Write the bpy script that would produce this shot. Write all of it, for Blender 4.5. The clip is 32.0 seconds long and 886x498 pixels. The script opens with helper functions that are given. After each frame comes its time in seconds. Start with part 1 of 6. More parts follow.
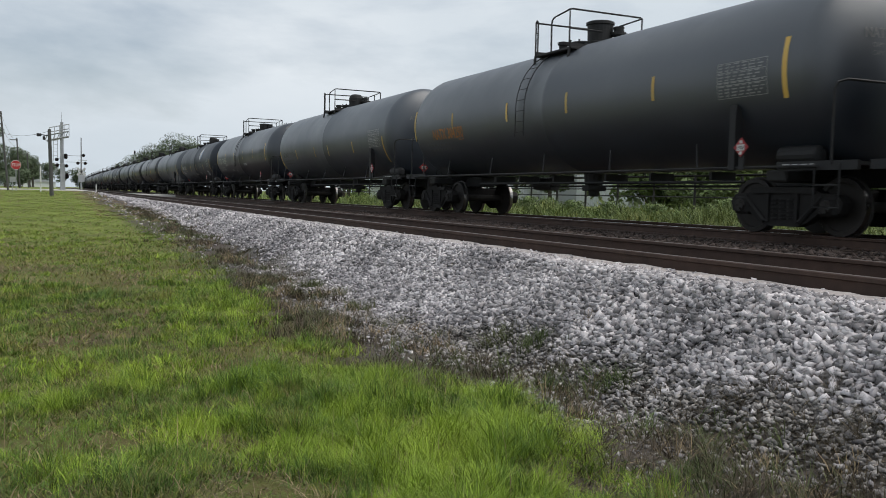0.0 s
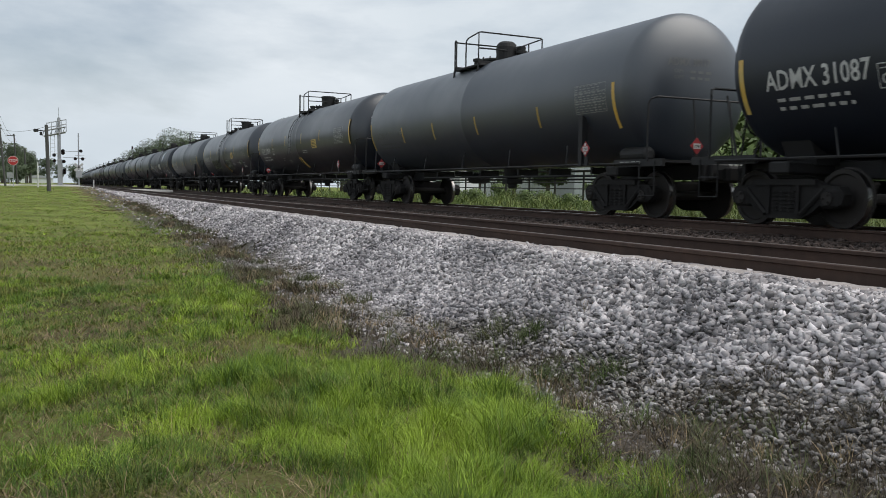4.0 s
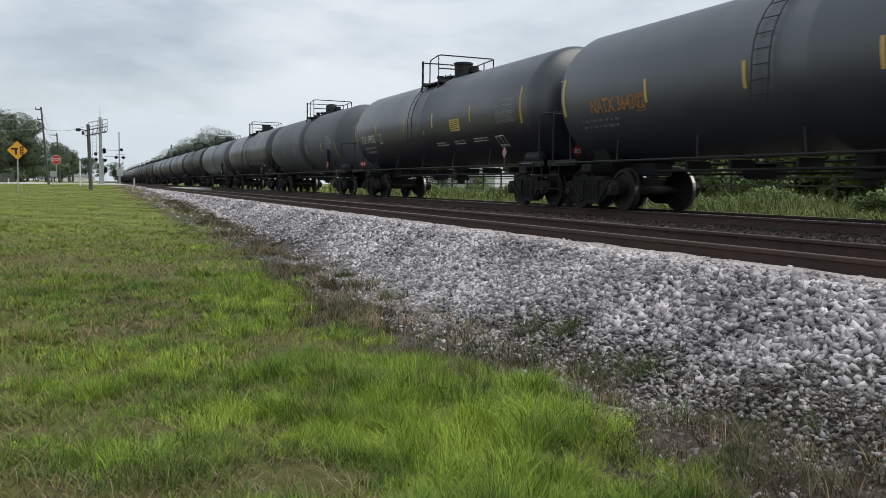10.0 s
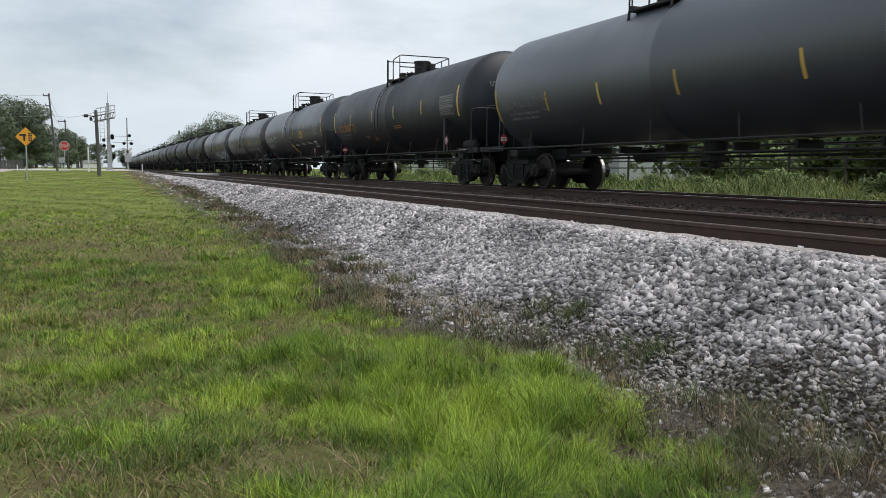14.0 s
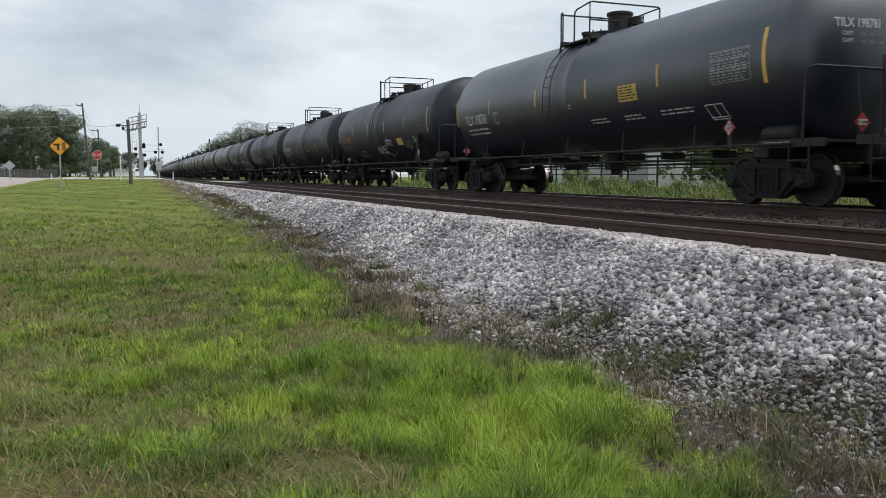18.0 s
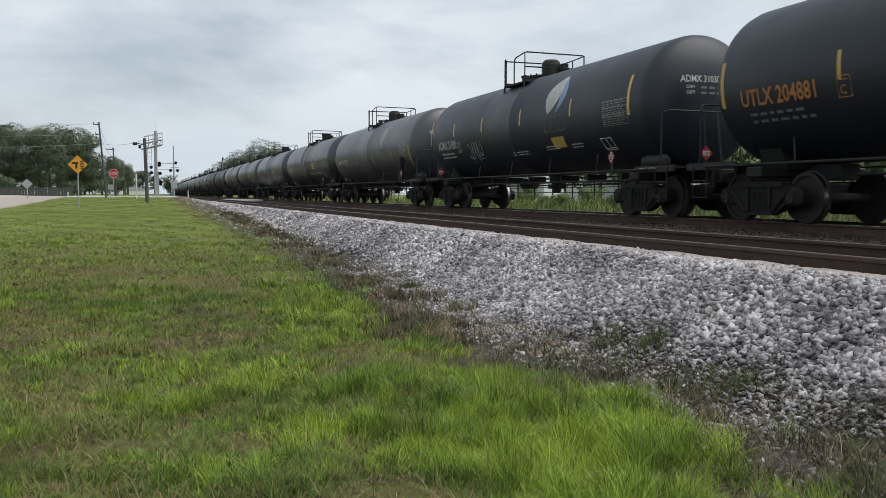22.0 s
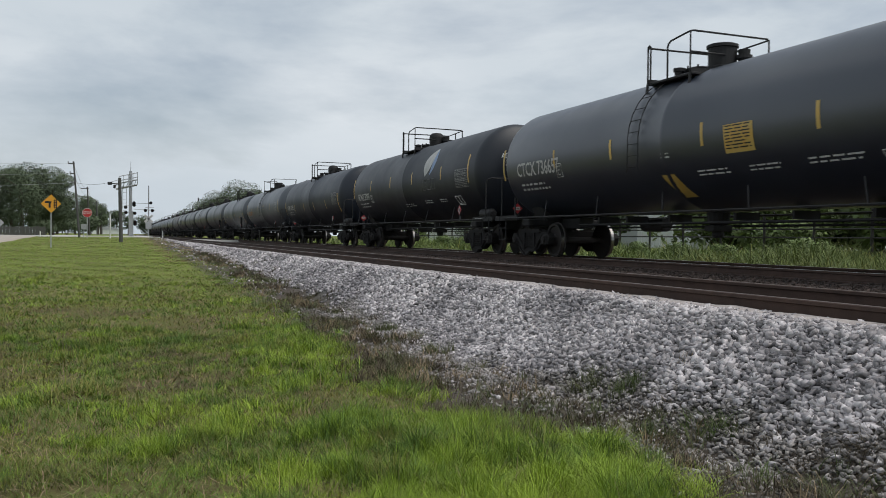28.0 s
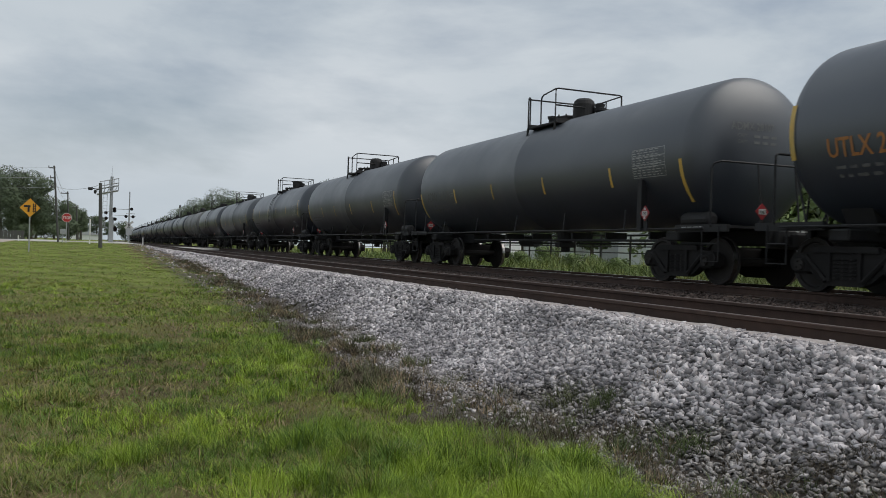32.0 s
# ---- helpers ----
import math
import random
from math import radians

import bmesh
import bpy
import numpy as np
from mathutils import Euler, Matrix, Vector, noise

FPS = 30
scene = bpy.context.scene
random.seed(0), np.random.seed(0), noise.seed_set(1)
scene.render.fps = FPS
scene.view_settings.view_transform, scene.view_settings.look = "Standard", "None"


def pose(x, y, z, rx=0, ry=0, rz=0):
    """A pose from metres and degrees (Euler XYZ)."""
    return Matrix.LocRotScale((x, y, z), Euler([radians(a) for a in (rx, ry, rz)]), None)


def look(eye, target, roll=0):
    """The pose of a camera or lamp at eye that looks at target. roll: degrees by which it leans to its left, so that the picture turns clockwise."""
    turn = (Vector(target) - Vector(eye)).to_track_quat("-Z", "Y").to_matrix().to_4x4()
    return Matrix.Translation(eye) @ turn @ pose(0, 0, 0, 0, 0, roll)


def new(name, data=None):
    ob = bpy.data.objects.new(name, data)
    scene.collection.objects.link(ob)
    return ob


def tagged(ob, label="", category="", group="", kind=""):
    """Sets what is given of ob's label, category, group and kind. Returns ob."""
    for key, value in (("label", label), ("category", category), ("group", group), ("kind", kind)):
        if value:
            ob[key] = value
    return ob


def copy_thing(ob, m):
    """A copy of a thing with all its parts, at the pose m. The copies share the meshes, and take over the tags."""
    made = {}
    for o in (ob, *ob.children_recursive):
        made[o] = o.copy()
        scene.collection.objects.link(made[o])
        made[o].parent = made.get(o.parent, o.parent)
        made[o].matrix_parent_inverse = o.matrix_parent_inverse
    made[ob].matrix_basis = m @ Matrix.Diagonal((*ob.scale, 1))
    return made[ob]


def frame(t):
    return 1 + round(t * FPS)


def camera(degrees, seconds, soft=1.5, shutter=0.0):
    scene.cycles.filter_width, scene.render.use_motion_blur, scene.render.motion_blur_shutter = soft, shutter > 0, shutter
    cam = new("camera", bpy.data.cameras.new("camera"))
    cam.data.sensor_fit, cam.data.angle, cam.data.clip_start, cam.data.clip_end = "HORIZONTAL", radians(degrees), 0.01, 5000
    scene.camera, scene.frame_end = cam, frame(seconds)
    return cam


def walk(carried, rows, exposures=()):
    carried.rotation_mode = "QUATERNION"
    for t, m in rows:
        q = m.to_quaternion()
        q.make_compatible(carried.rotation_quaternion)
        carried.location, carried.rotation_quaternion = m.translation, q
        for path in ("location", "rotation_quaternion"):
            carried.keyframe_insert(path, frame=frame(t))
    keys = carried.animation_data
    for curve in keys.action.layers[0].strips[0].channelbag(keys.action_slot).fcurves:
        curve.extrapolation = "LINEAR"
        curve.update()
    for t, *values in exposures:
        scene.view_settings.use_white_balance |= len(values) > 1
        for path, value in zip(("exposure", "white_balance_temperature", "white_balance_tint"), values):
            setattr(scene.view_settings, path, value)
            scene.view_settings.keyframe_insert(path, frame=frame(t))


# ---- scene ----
# ---- camera and its path ----
cam = camera(54.38, 32.0, soft=0.55, shutter=0.08)

# seconds, x, y, z, heading (left of +y), tilt, lean
PATH = [
    (0.0, -5.321, 0.000, 0.528, -24.57, -3.62, 1.17),
    (0.5, -5.326, -0.018, 0.527, -24.46, -3.48, 1.21),
    (1.0, -5.326, -0.034, 0.532, -24.35, -3.55, 0.99),
    (1.5, -5.318, -0.027, 0.528, -24.00, -3.71, 0.90),
    (2.0, -5.317, -0.020, 0.520, -23.71, -3.81, 1.01),
    (2.5, -5.307, -0.007, 0.512, -23.86, -4.00, 1.02),
    (3.0, -5.308, -0.010, 0.507, -24.41, -3.92, 1.12),
    (3.5, -5.299, -0.009, 0.508, -24.76, -3.87, 0.97),
    (5.5, -5.290, 0.027, 0.495, -23.75, -4.60, 0.80),
    (6.0, -5.288, 0.022, 0.502, -23.34, -4.27, 0.66),
    (6.5, -5.293, 0.012, 0.510, -23.06, -4.02, 0.72),
    (7.0, -5.300, 0.003, 0.518, -22.94, -4.04, 0.97),
    (7.5, -5.308, -0.006, 0.518, -23.08, -4.00, 1.07),
    (8.0, -5.317, -0.013, 0.515, -23.28, -4.04, 0.82),
    (8.5, -5.318, -0.023, 0.510, -23.26, -4.23, 0.53),
    (9.0, -5.324, -0.023, 0.509, -23.00, -4.46, 0.54),
    (9.5, -5.317, -0.012, 0.500, -22.60, -4.42, 0.79),
    (10.0, -5.308, -0.013, 0.509, -22.33, -4.24, 0.69),
    (10.5, -5.314, -0.019, 0.509, -22.22, -4.08, 0.56),
    (11.0, -5.311, -0.026, 0.511, -22.02, -4.14, 0.43),
    (11.5, -5.315, -0.023, 0.502, -22.03, -4.27, 0.60),
    (12.0, -5.311, -0.021, 0.493, -21.92, -4.43, 0.65),
    (12.5, -5.314, -0.008, 0.486, -21.79, -4.82, 0.61),
    (13.0, -5.310, -0.003, 0.493, -21.78, -5.13, 0.46),
    (13.5, -5.301, 0.003, 0.485, -21.73, -5.17, 0.44),
    (15.5, -5.285, 0.011, 0.486, -22.18, -5.63, 0.22),
    (16.0, -5.281, 0.012, 0.494, -21.62, -5.51, 0.11),
    (16.5, -5.287, 0.014, 0.494, -21.46, -5.09, 0.30),
    (17.0, -5.293, 0.009, 0.503, -21.11, -4.61, 0.29),
    (17.5, -5.287, 0.008, 0.511, -20.43, -4.58, 0.10),
    (18.0, -5.283, 0.018, 0.501, -19.94, -4.81, 0.16),
    (18.5, -5.280, 0.016, 0.503, -19.61, -4.87, 0.11),
    (19.0, -5.277, 0.008, 0.502, -19.40, -4.78, -0.04),
    (19.5, -5.275, 0.004, 0.497, -19.60, -4.63, -0.17),
    (20.0, -5.270, -0.007, 0.501, -19.61, -4.56, -0.41),
    (20.5, -5.287, 0.014, 0.499, -18.99, -4.61, -0.25),
    (21.0, -5.353, 0.095, 0.508, -18.66, -4.41, 0.05),
    (21.5, -5.442, 0.182, 0.511, -18.28, -3.75, 0.22),
    (22.0, -5.511, 0.216, 0.500, -19.21, -3.62, 0.14),
    (22.5, -5.527, 0.224, 0.499, -19.08, -3.58, 0.80),
    (23.0, -5.515, 0.243, 0.506, -17.99, -3.09, 1.64),
    (23.5, -5.515, 0.234, 0.502, -18.98, -3.29, 1.48),
    (24.0, -5.504, 0.237, 0.508, -19.36, -4.07, -0.08),
    (24.5, -5.493, 0.235, 0.521, -19.37, -3.54, -0.81),
    (25.0, -5.494, 0.225, 0.515, -19.57, -2.66, 0.23),
    (25.5, -5.510, 0.227, 0.510, -18.31, -2.13, 0.64),
    (27.5, -5.508, 0.215, 0.526, -20.35, -1.34, 0.29),
    (28.0, -5.517, 0.211, 0.506, -20.79, -0.80, 0.61),
    (28.5, -5.499, 0.197, 0.526, -20.77, -0.41, 0.46),
    (29.0, -5.494, 0.184, 0.524, -21.20, 0.15, 0.88),
    (29.5, -5.487, 0.180, 0.519, -21.58, 0.38, 1.15),
    (30.0, -5.489, 0.184, 0.515, -21.77, 0.30, 1.38),
    (30.5, -5.495, 0.176, 0.514, -21.89, 0.20, 1.55),
    (31.0, -5.490, 0.183, 0.519, -21.80, 0.02, 1.54),
    (31.5, -5.493, 0.176, 0.515, -21.95, 0.04, 1.70),
    (32.0, -5.497, 0.175, 0.513, -21.96, 0.05, 1.77),
]


def eye_pose(x, y, z, heading, tilt, lean):
    a, b = radians(heading), radians(tilt)
    ahead = Vector((-math.sin(a) * math.cos(b), math.cos(a) * math.cos(b), math.sin(b)))
    return look((x, y, z), Vector((x, y, z)) + ahead, lean)


walk(cam, [(r[0], eye_pose(*r[1:])) for r in PATH],
     exposures=[(0, 0.0), (3, 0.02), (8, 0.06), (12, 0.1), (16, 0.2), (18, 0.14), (20, 0.12), (21, 0.12), (22, 0.04), (24, 0.06), (25, 0.1), (26, 0.04), (28, -0.12), (30, -0.06), (31, -0.08), (32, -0.28)])

# ---- light ----
SUN_AZ, SUN_EL = 125.0, 60.0      # clockwise from +y, above the horizon


def build_world():
    w = bpy.data.worlds.new("sky")
    scene.world = w
    w.use_nodes = True
    nt = w.node_tree
    nt.nodes.clear()
    N = nt.nodes.new
    out, bg, sky = N("ShaderNodeOutputWorld"), N("ShaderNodeBackground"), N("ShaderNodeTexSky")
    sky.sky_type, sky.sun_disc = "NISHITA", False
    sky.sun_elevation, sky.sun_rotation = radians(SUN_EL), radians(SUN_AZ)
    sky.air_density, sky.dust_density, sky.ozone_density = 1.0, 2.5, 1.0
    tc, mp = N("ShaderNodeTexCoord"), N("ShaderNodeMapping")
    mp.inputs["Scale"].default_value = (1.8, 1.8, 5.2)
    mp.inputs["Rotation"].default_value = (0.06, 0.08, 0.6)
    n1, n2 = N("ShaderNodeTexNoise"), N("ShaderNodeTexNoise")
    n1.inputs["Scale"].default_value, n1.inputs["Detail"].default_value, n1.inputs["Roughness"].default_value = 1.5, 7, 0.55
    n2.inputs["Scale"].default_value, n2.inputs["Detail"].default_value = 1.1, 6
    n1.inputs["Distortion"].default_value = 0.2
    r1, r2 = N("ShaderNodeValToRGB"), N("ShaderNodeValToRGB")
    r1.color_ramp.elements[0].position, r1.color_ramp.elements[1].position = 0.36, 0.56
    r1.color_ramp.elements[0].color = (0.48, 0.48, 0.48, 1)
    r2.color_ramp.elements[0].position, r2.color_ramp.elements[1].position = 0.3, 0.72
    r2.color_ramp.elements[0].color = (5.6, 6.4, 7.1, 1)
    r2.color_ramp.elements[1].color = (7.7, 8.25, 8.75, 1)
    mix = N("ShaderNodeMix")
    mix.data_type = "RGBA"
    L = nt.links.new
    L(tc.outputs["Generated"], mp.inputs["Vector"])
    L(mp.outputs["Vector"], n1.inputs["Vector"])
    L(mp.outputs["Vector"], n2.inputs["Vector"])
    L(n1.outputs["Fac"], r1.inputs["Fac"])
    L(n2.outputs["Fac"], r2.inputs["Fac"])
    L(r1.outputs["Color"], mix.inputs["Factor"])
    L(sky.outputs["Color"], mix.inputs["A"])
    L(r2.outputs["Color"], mix.inputs["B"])
    L(mix.outputs["Result"], bg.inputs["Color"])
    bg.inputs["Strength"].default_value = 0.1
    L(bg.outputs["Background"], out.inputs["Surface"])
    sun = new("sun", bpy.data.lights.new("sun", "SUN"))
    sun.data.energy, sun.data.angle, sun.data.color = 2.15, radians(60), (1.0, 0.96, 0.9)
    a, e = radians(SUN_AZ), radians(SUN_EL)
    way = Vector((math.sin(a) * math.cos(e), math.cos(a) * math.cos(e), math.sin(e)))
    sun.matrix_world = look(way * 80, (0, 0, 0))


build_world()

# ---- plan, metres ----
XC = 6.456        # centre of the train's track; the near track's near rail is at x = 0, rail heads at z = 0
NEAR_C = 0.752    # centre of the near track
GROUND = -0.90
PITCH = 17.36     # coupled length of a tank car


def bend(y):
    """The tracks lie straight past the camera and bear gently right far off."""
    return 4.6e-5 * max(0.0, y - 150.0) ** 2


def travelled(t):
    return 16.448 * t - 0.00843 * t * t


# ---- materials ----
def material(name, base, rough=0.8, metal=0.0, var=0.25, scale=6.0, second=None, bump=0.0, bump_scale=60.0, spec=0.5,
             rand=0.0, island=0.0, coord="Object", stretch=(1, 1, 1), rough_var=0.1, coat=0.0):
    m = bpy.data.materials.new(name)
    m.use_nodes = True
    nt = m.node_tree
    N, L = nt.nodes.new, nt.links.new
    p = nt.nodes["Principled BSDF"]
    p.inputs["Metallic"].default_value, p.inputs["Specular IOR Level"].default_value = metal, spec
    p.inputs["Coat Weight"].default_value, p.inputs["Coat Roughness"].default_value = coat, 0.5
    tc, mp = N("ShaderNodeTexCoord"), N("ShaderNodeMapping")
    mp.inputs["Scale"].default_value = stretch
    L(tc.outputs[coord], mp.inputs["Vector"])
    n1, n2 = N("ShaderNodeTexNoise"), N("ShaderNodeTexNoise")
    n1.inputs["Scale"].default_value, n1.inputs["Detail"].default_value = scale, 5
    n2.inputs["Scale"].default_value, n2.inputs["Detail"].default_value = scale * 0.13, 3
    L(mp.outputs["Vector"], n1.inputs["Vector"])
    L(mp.outputs["Vector"], n2.inputs["Vector"])
    mix = N("ShaderNodeMix")
    mix.data_type = "RGBA"
    second = second or tuple(c * (1 - var) for c in base)
    mix.inputs["A"].default_value, mix.inputs["B"].default_value = (*base, 1), (*second, 1)
    add = N("ShaderNodeMath")
    add.operation = "MULTIPLY_ADD"
    add.inputs[1].default_value = 0.5
    L(n1.outputs["Fac"], add.inputs[0])
    half = N("ShaderNodeMath")
    half.operation = "MULTIPLY"
    half.inputs[1].default_value = 0.5
    L(n2.outputs["Fac"], half.inputs[0])
    L(half.outputs[0], add.inputs[2])
    mr = N("ShaderNodeMapRange")
    mr.inputs["From Min"].default_value, mr.inputs["From Max"].default_value = 0.33, 0.67
    L(add.outputs[0], mr.inputs["Value"])
    L(mr.outputs["Result"], mix.inputs["Factor"])
    colour = mix.outputs["Result"]
    if rand or island:
        hs = N("ShaderNodeHueSaturation")
        src = N("ShaderNodeObjectInfo") if rand else N("ShaderNodeNewGeometry")
        k = N("ShaderNodeMapRange")
        amount = rand or island
        k.inputs["To Min"].default_value, k.inputs["To Max"].default_value = 1 - amount, 1 + amount
        L(src.outputs["Random" if rand else "Random Per Island"], k.inputs["Value"])
        L(k.outputs["Result"], hs.inputs["Value"])
        L(colour, hs.inputs["Color"])
        colour = hs.outputs["Color"]
    L(colour, p.inputs["Base Color"])
    rr = N("ShaderNodeMapRange")
    rr.inputs["To Min"].default_value, rr.inputs["To Max"].default_value = max(rough - rough_var, 0.03), min(rough + rough_var, 1)
    L(n1.outputs["Fac"], rr.inputs["Value"])
    L(rr.outputs["Result"], p.inputs["Roughness"])
    if bump:
        n3, b = N("ShaderNodeTexNoise"), N("ShaderNodeBump")
        n3.inputs["Scale"].default_value, n3.inputs["Detail"].default_value = bump_scale, 4
        L(mp.outputs["Vector"], n3.inputs["Vector"])
        L(n3.outputs["Fac"], b.inputs["Height"])
        b.inputs["Strength"].default_value, b.inputs["Distance"].default_value = bump, 0.02
        L(b.outputs["Normal"], p.inputs["Normal"])
    return m


M_BLACK = material("tank_gloss_black", (0.0078, 0.012, 0.021), 0.34, second=(0.0138, 0.019, 0.0305), scale=1.6, rand=0.25, rough_var=0.08, spec=0.95, coat=0.15)
M_MATT = material("tank_matt_black", (0.006, 0.0093, 0.016), 0.45, second=(0.0115, 0.0158, 0.0255), scale=1.6, rand=0.25, rough_var=0.1, spec=0.5)
M_DARK = material("tank_dark_grey", (0.0135, 0.0195, 0.029), 0.44, second=(0.0245, 0.033, 0.046), scale=1.6, rand=0.22, rough_var=0.12, spec=1.0, coat=0.45)
M_GREY = material("tank_dusty_grey", (0.066, 0.077, 0.09), 0.55, second=(0.105, 0.113, 0.122), scale=1.6, rand=0.2)
M_SILVER = material("tank_pale_grey", (0.2, 0.2, 0.2), 0.55, second=(0.08, 0.078, 0.075), scale=2.5, rand=0.15)
M_UNDER = material("underframe_black", (0.017, 0.017, 0.019), 0.62, second=(0.028, 0.027, 0.026), scale=5.0, spec=0.3)
M_TRUCK = material("truck_grime", (0.014, 0.0135, 0.0135), 0.74, second=(0.025, 0.023, 0.022), scale=8.0, spec=0.2)
M_WHEEL = material("wheel_steel", (0.016, 0.0145, 0.0135), 0.8, second=(0.026, 0.021, 0.018), scale=9.0)
M_TREAD = material("polished_steel", (0.3, 0.29, 0.28), 0.3, metal=1.0, var=0.2)
M_YELLOW = material("reflective_yellow", (0.62, 0.36, 0.05), 0.45, second=(0.5, 0.38, 0.13), scale=4.0, rand=0.25)
M_WHITE = material("stencil_white", (0.62, 0.62, 0.6), 0.6, second=(0.4, 0.4, 0.38), scale=6.0, rand=0.15)
M_FADED = material("stencil_faded", (0.2, 0.2, 0.195), 0.7, second=(0.1, 0.1, 0.1), scale=6.0, rand=0.2)
M_GRID = material("stencil_grey", (0.4, 0.4, 0.39), 0.65, second=(0.24, 0.24, 0.235), scale=6.0, rand=0.2)
M_ORANGE = material("stencil_orange", (0.5, 0.2, 0.05), 0.6, second=(0.3, 0.14, 0.05), scale=6.0)
M_RED = material("placard_red", (0.38, 0.03, 0.035), 0.5, scale=9.0)
M_LENS = material("dark_lens", (0.06, 0.012, 0.01), 0.2)
M_BLUE = material("leaf_blue", (0.22, 0.32, 0.5), 0.5, scale=9.0)
M_SPRAYDULL = material("spray_dull_green", (0.2, 0.22, 0.15), 0.65, second=(0.12, 0.13, 0.1), scale=5.0)
M_RAIL = material("rail_rust", (0.075, 0.042, 0.03), 0.85, second=(0.045, 0.028, 0.022), scale=7.0, bump=0.2)
M_RAILTOP = material("rail_head_worn", (0.62, 0.6, 0.58), 0.28, metal=1.0, second=(0.45, 0.42, 0.4), scale=3.0)
M_RAILDULL = material("rail_head_dull", (0.2, 0.16, 0.14), 0.42, metal=0.7, second=(0.14, 0.11, 0.095), scale=3.0)
M_TIE = material("creosoted_tie", (0.05, 0.034, 0.026), 0.9, second=(0.085, 0.06, 0.045), scale=14.0, bump=0.4, rand=0.3)
M_BED = material("rusty_ballast_bed", (0.05, 0.035, 0.029), 0.95, second=(0.092, 0.067, 0.056), scale=18.0, bump=0.8, bump_scale=30)
M_BEDSTONE = material("rusty_ballast_stone", (0.045, 0.03, 0.025), 0.9, second=(0.085, 0.062, 0.053), scale=10.0, island=0.5)
M_STONE = material("limestone_ballast", (0.6, 0.56, 0.565), 0.88, second=(0.145, 0.137, 0.145), scale=6.0, island=0.55, bump=0.3)
M_STONE1 = material("limestone_ballast_single", (0.6, 0.56, 0.565), 0.88, second=(0.145, 0.137, 0.145), scale=0.9, rand=0.5, bump=0.3)
M_DIRTSTONE = material("dirty_grey_stone", (0.36, 0.335, 0.32), 0.9, second=(0.085, 0.077, 0.071), scale=9.0, island=0.65, bump=0.35)
M_DUST = material("pale_pink_ballast_dust", (0.46, 0.41, 0.39), 0.95, second=(0.27, 0.235, 0.22), scale=14.0, bump=0.7, island=0.25)
M_SIGN_Y = material("sign_yellow", (0.72, 0.33, 0.02), 0.5, var=0.1)
M_SIGN_R = material("sign_red", (0.45, 0.03, 0.03), 0.5, var=0.15)
M_SIGN_BLACK = material("sign_black", (0.015, 0.015, 0.015), 0.5)
M_GALV = material("galvanised_steel", (0.42, 0.43, 0.44), 0.5, metal=0.6, var=0.2, scale=8.0)
M_SIGNAL = material("signal_black", (0.012, 0.012, 0.013), 0.6)
M_WOOD = material("weathered_pole_wood", (0.062, 0.061, 0.058), 0.9, second=(0.105, 0.103, 0.098), scale=8.0, stretch=(6, 6, 0.4), bump=0.3)
M_ROAD = material("pale_worn_asphalt", (0.42, 0.37, 0.325), 0.9, second=(0.33, 0.29, 0.255), scale=5.0, bump=0.2, rough_var=0.05)
M_CONC = material("concrete", (0.5, 0.49, 0.46), 0.9, second=(0.38, 0.37, 0.35), scale=5.0)
M_BARK = material("bark", (0.09, 0.07, 0.055), 0.95, second=(0.05, 0.04, 0.032), scale=9.0, stretch=(3, 3, 0.5), bump=0.6)
# leaf colour lightened in place of the haze before distant trees
M_LEAF = material("tree_leaves", (0.125, 0.16, 0.095), 0.8, second=(0.092, 0.122, 0.074), scale=0.8, island=0.16, spec=0.2)
M_BRUSH = material("brush_leaves", (0.13, 0.19, 0.055), 0.7, second=(0.09, 0.12, 0.04), scale=0.8, island=0.45)
M_GRASS = material("grass_blades", (0.15, 0.245, 0.032), 0.62, second=(0.05, 0.1, 0.018), scale=1.6, island=0.4, spec=0.3)
M_GRASS_LIME = material("lime_grass_blades", (0.33, 0.43, 0.045), 0.6, second=(0.15, 0.25, 0.027), scale=1.6, island=0.4, spec=0.3)
M_GRASS_OLIVE = material("olive_grass_blades", (0.25, 0.245, 0.07), 0.75, second=(0.13, 0.15, 0.038), scale=0.9, island=0.35, spec=0.2)
# distant grass paled to stand for haze and light through the blades
M_GRASS_FAR = material("far_grass_light_paled", (0.25, 0.31, 0.06), 0.7, second=(0.12, 0.175, 0.036), scale=0.5, island=0.45, spec=0.2)
M_STRAW = material("dry_stalks", (0.3, 0.23, 0.13), 0.85, second=(0.2, 0.14, 0.09), scale=2.0, island=0.4)
M_BROWN = material("withered_weeds", (0.1, 0.08, 0.048), 0.85, second=(0.06, 0.043, 0.031), scale=2.0, island=0.45)
M_WEED = material("dull_weeds", (0.085, 0.125, 0.035), 0.8, second=(0.085, 0.06, 0.038), scale=1.5, island=0.4)
M_FARWEED = material("far_weeds", (0.12, 0.2, 0.04), 0.75, second=(0.17, 0.17, 0.06), scale=0.5, island=0.4)
M_FARGOLD = material("far_yellow_weeds", (0.26, 0.26, 0.07), 0.8, second=(0.18, 0.2, 0.05), scale=0.5, island=0.4)
M_WHITEWALL = material("white_metal_wall", (0.75, 0.76, 0.77), 0.6, var=0.1, scale=1.0)
M_ROOF = material("pale_roof", (0.4, 0.41, 0.43), 0.6, var=0.15, scale=1.0)
M_FENCE = material("dark_pipe", (0.03, 0.027, 0.025), 0.7)


# ---- mesh helpers ----
def link_bm(name, bm, mat, parent=None, label="", smooth=False):
    me = bpy.data.meshes.new(name)
    bm.normal_update()
    bm.to_mesh(me)
    bm.free()
    me.materials.append(mat)
    if smooth:
        me.polygons.foreach_set("use_smooth", [True] * len(me.polygons))
    ob = new(name, me)
    ob.parent = parent
    if label:
        ob["label"] = label
    return ob


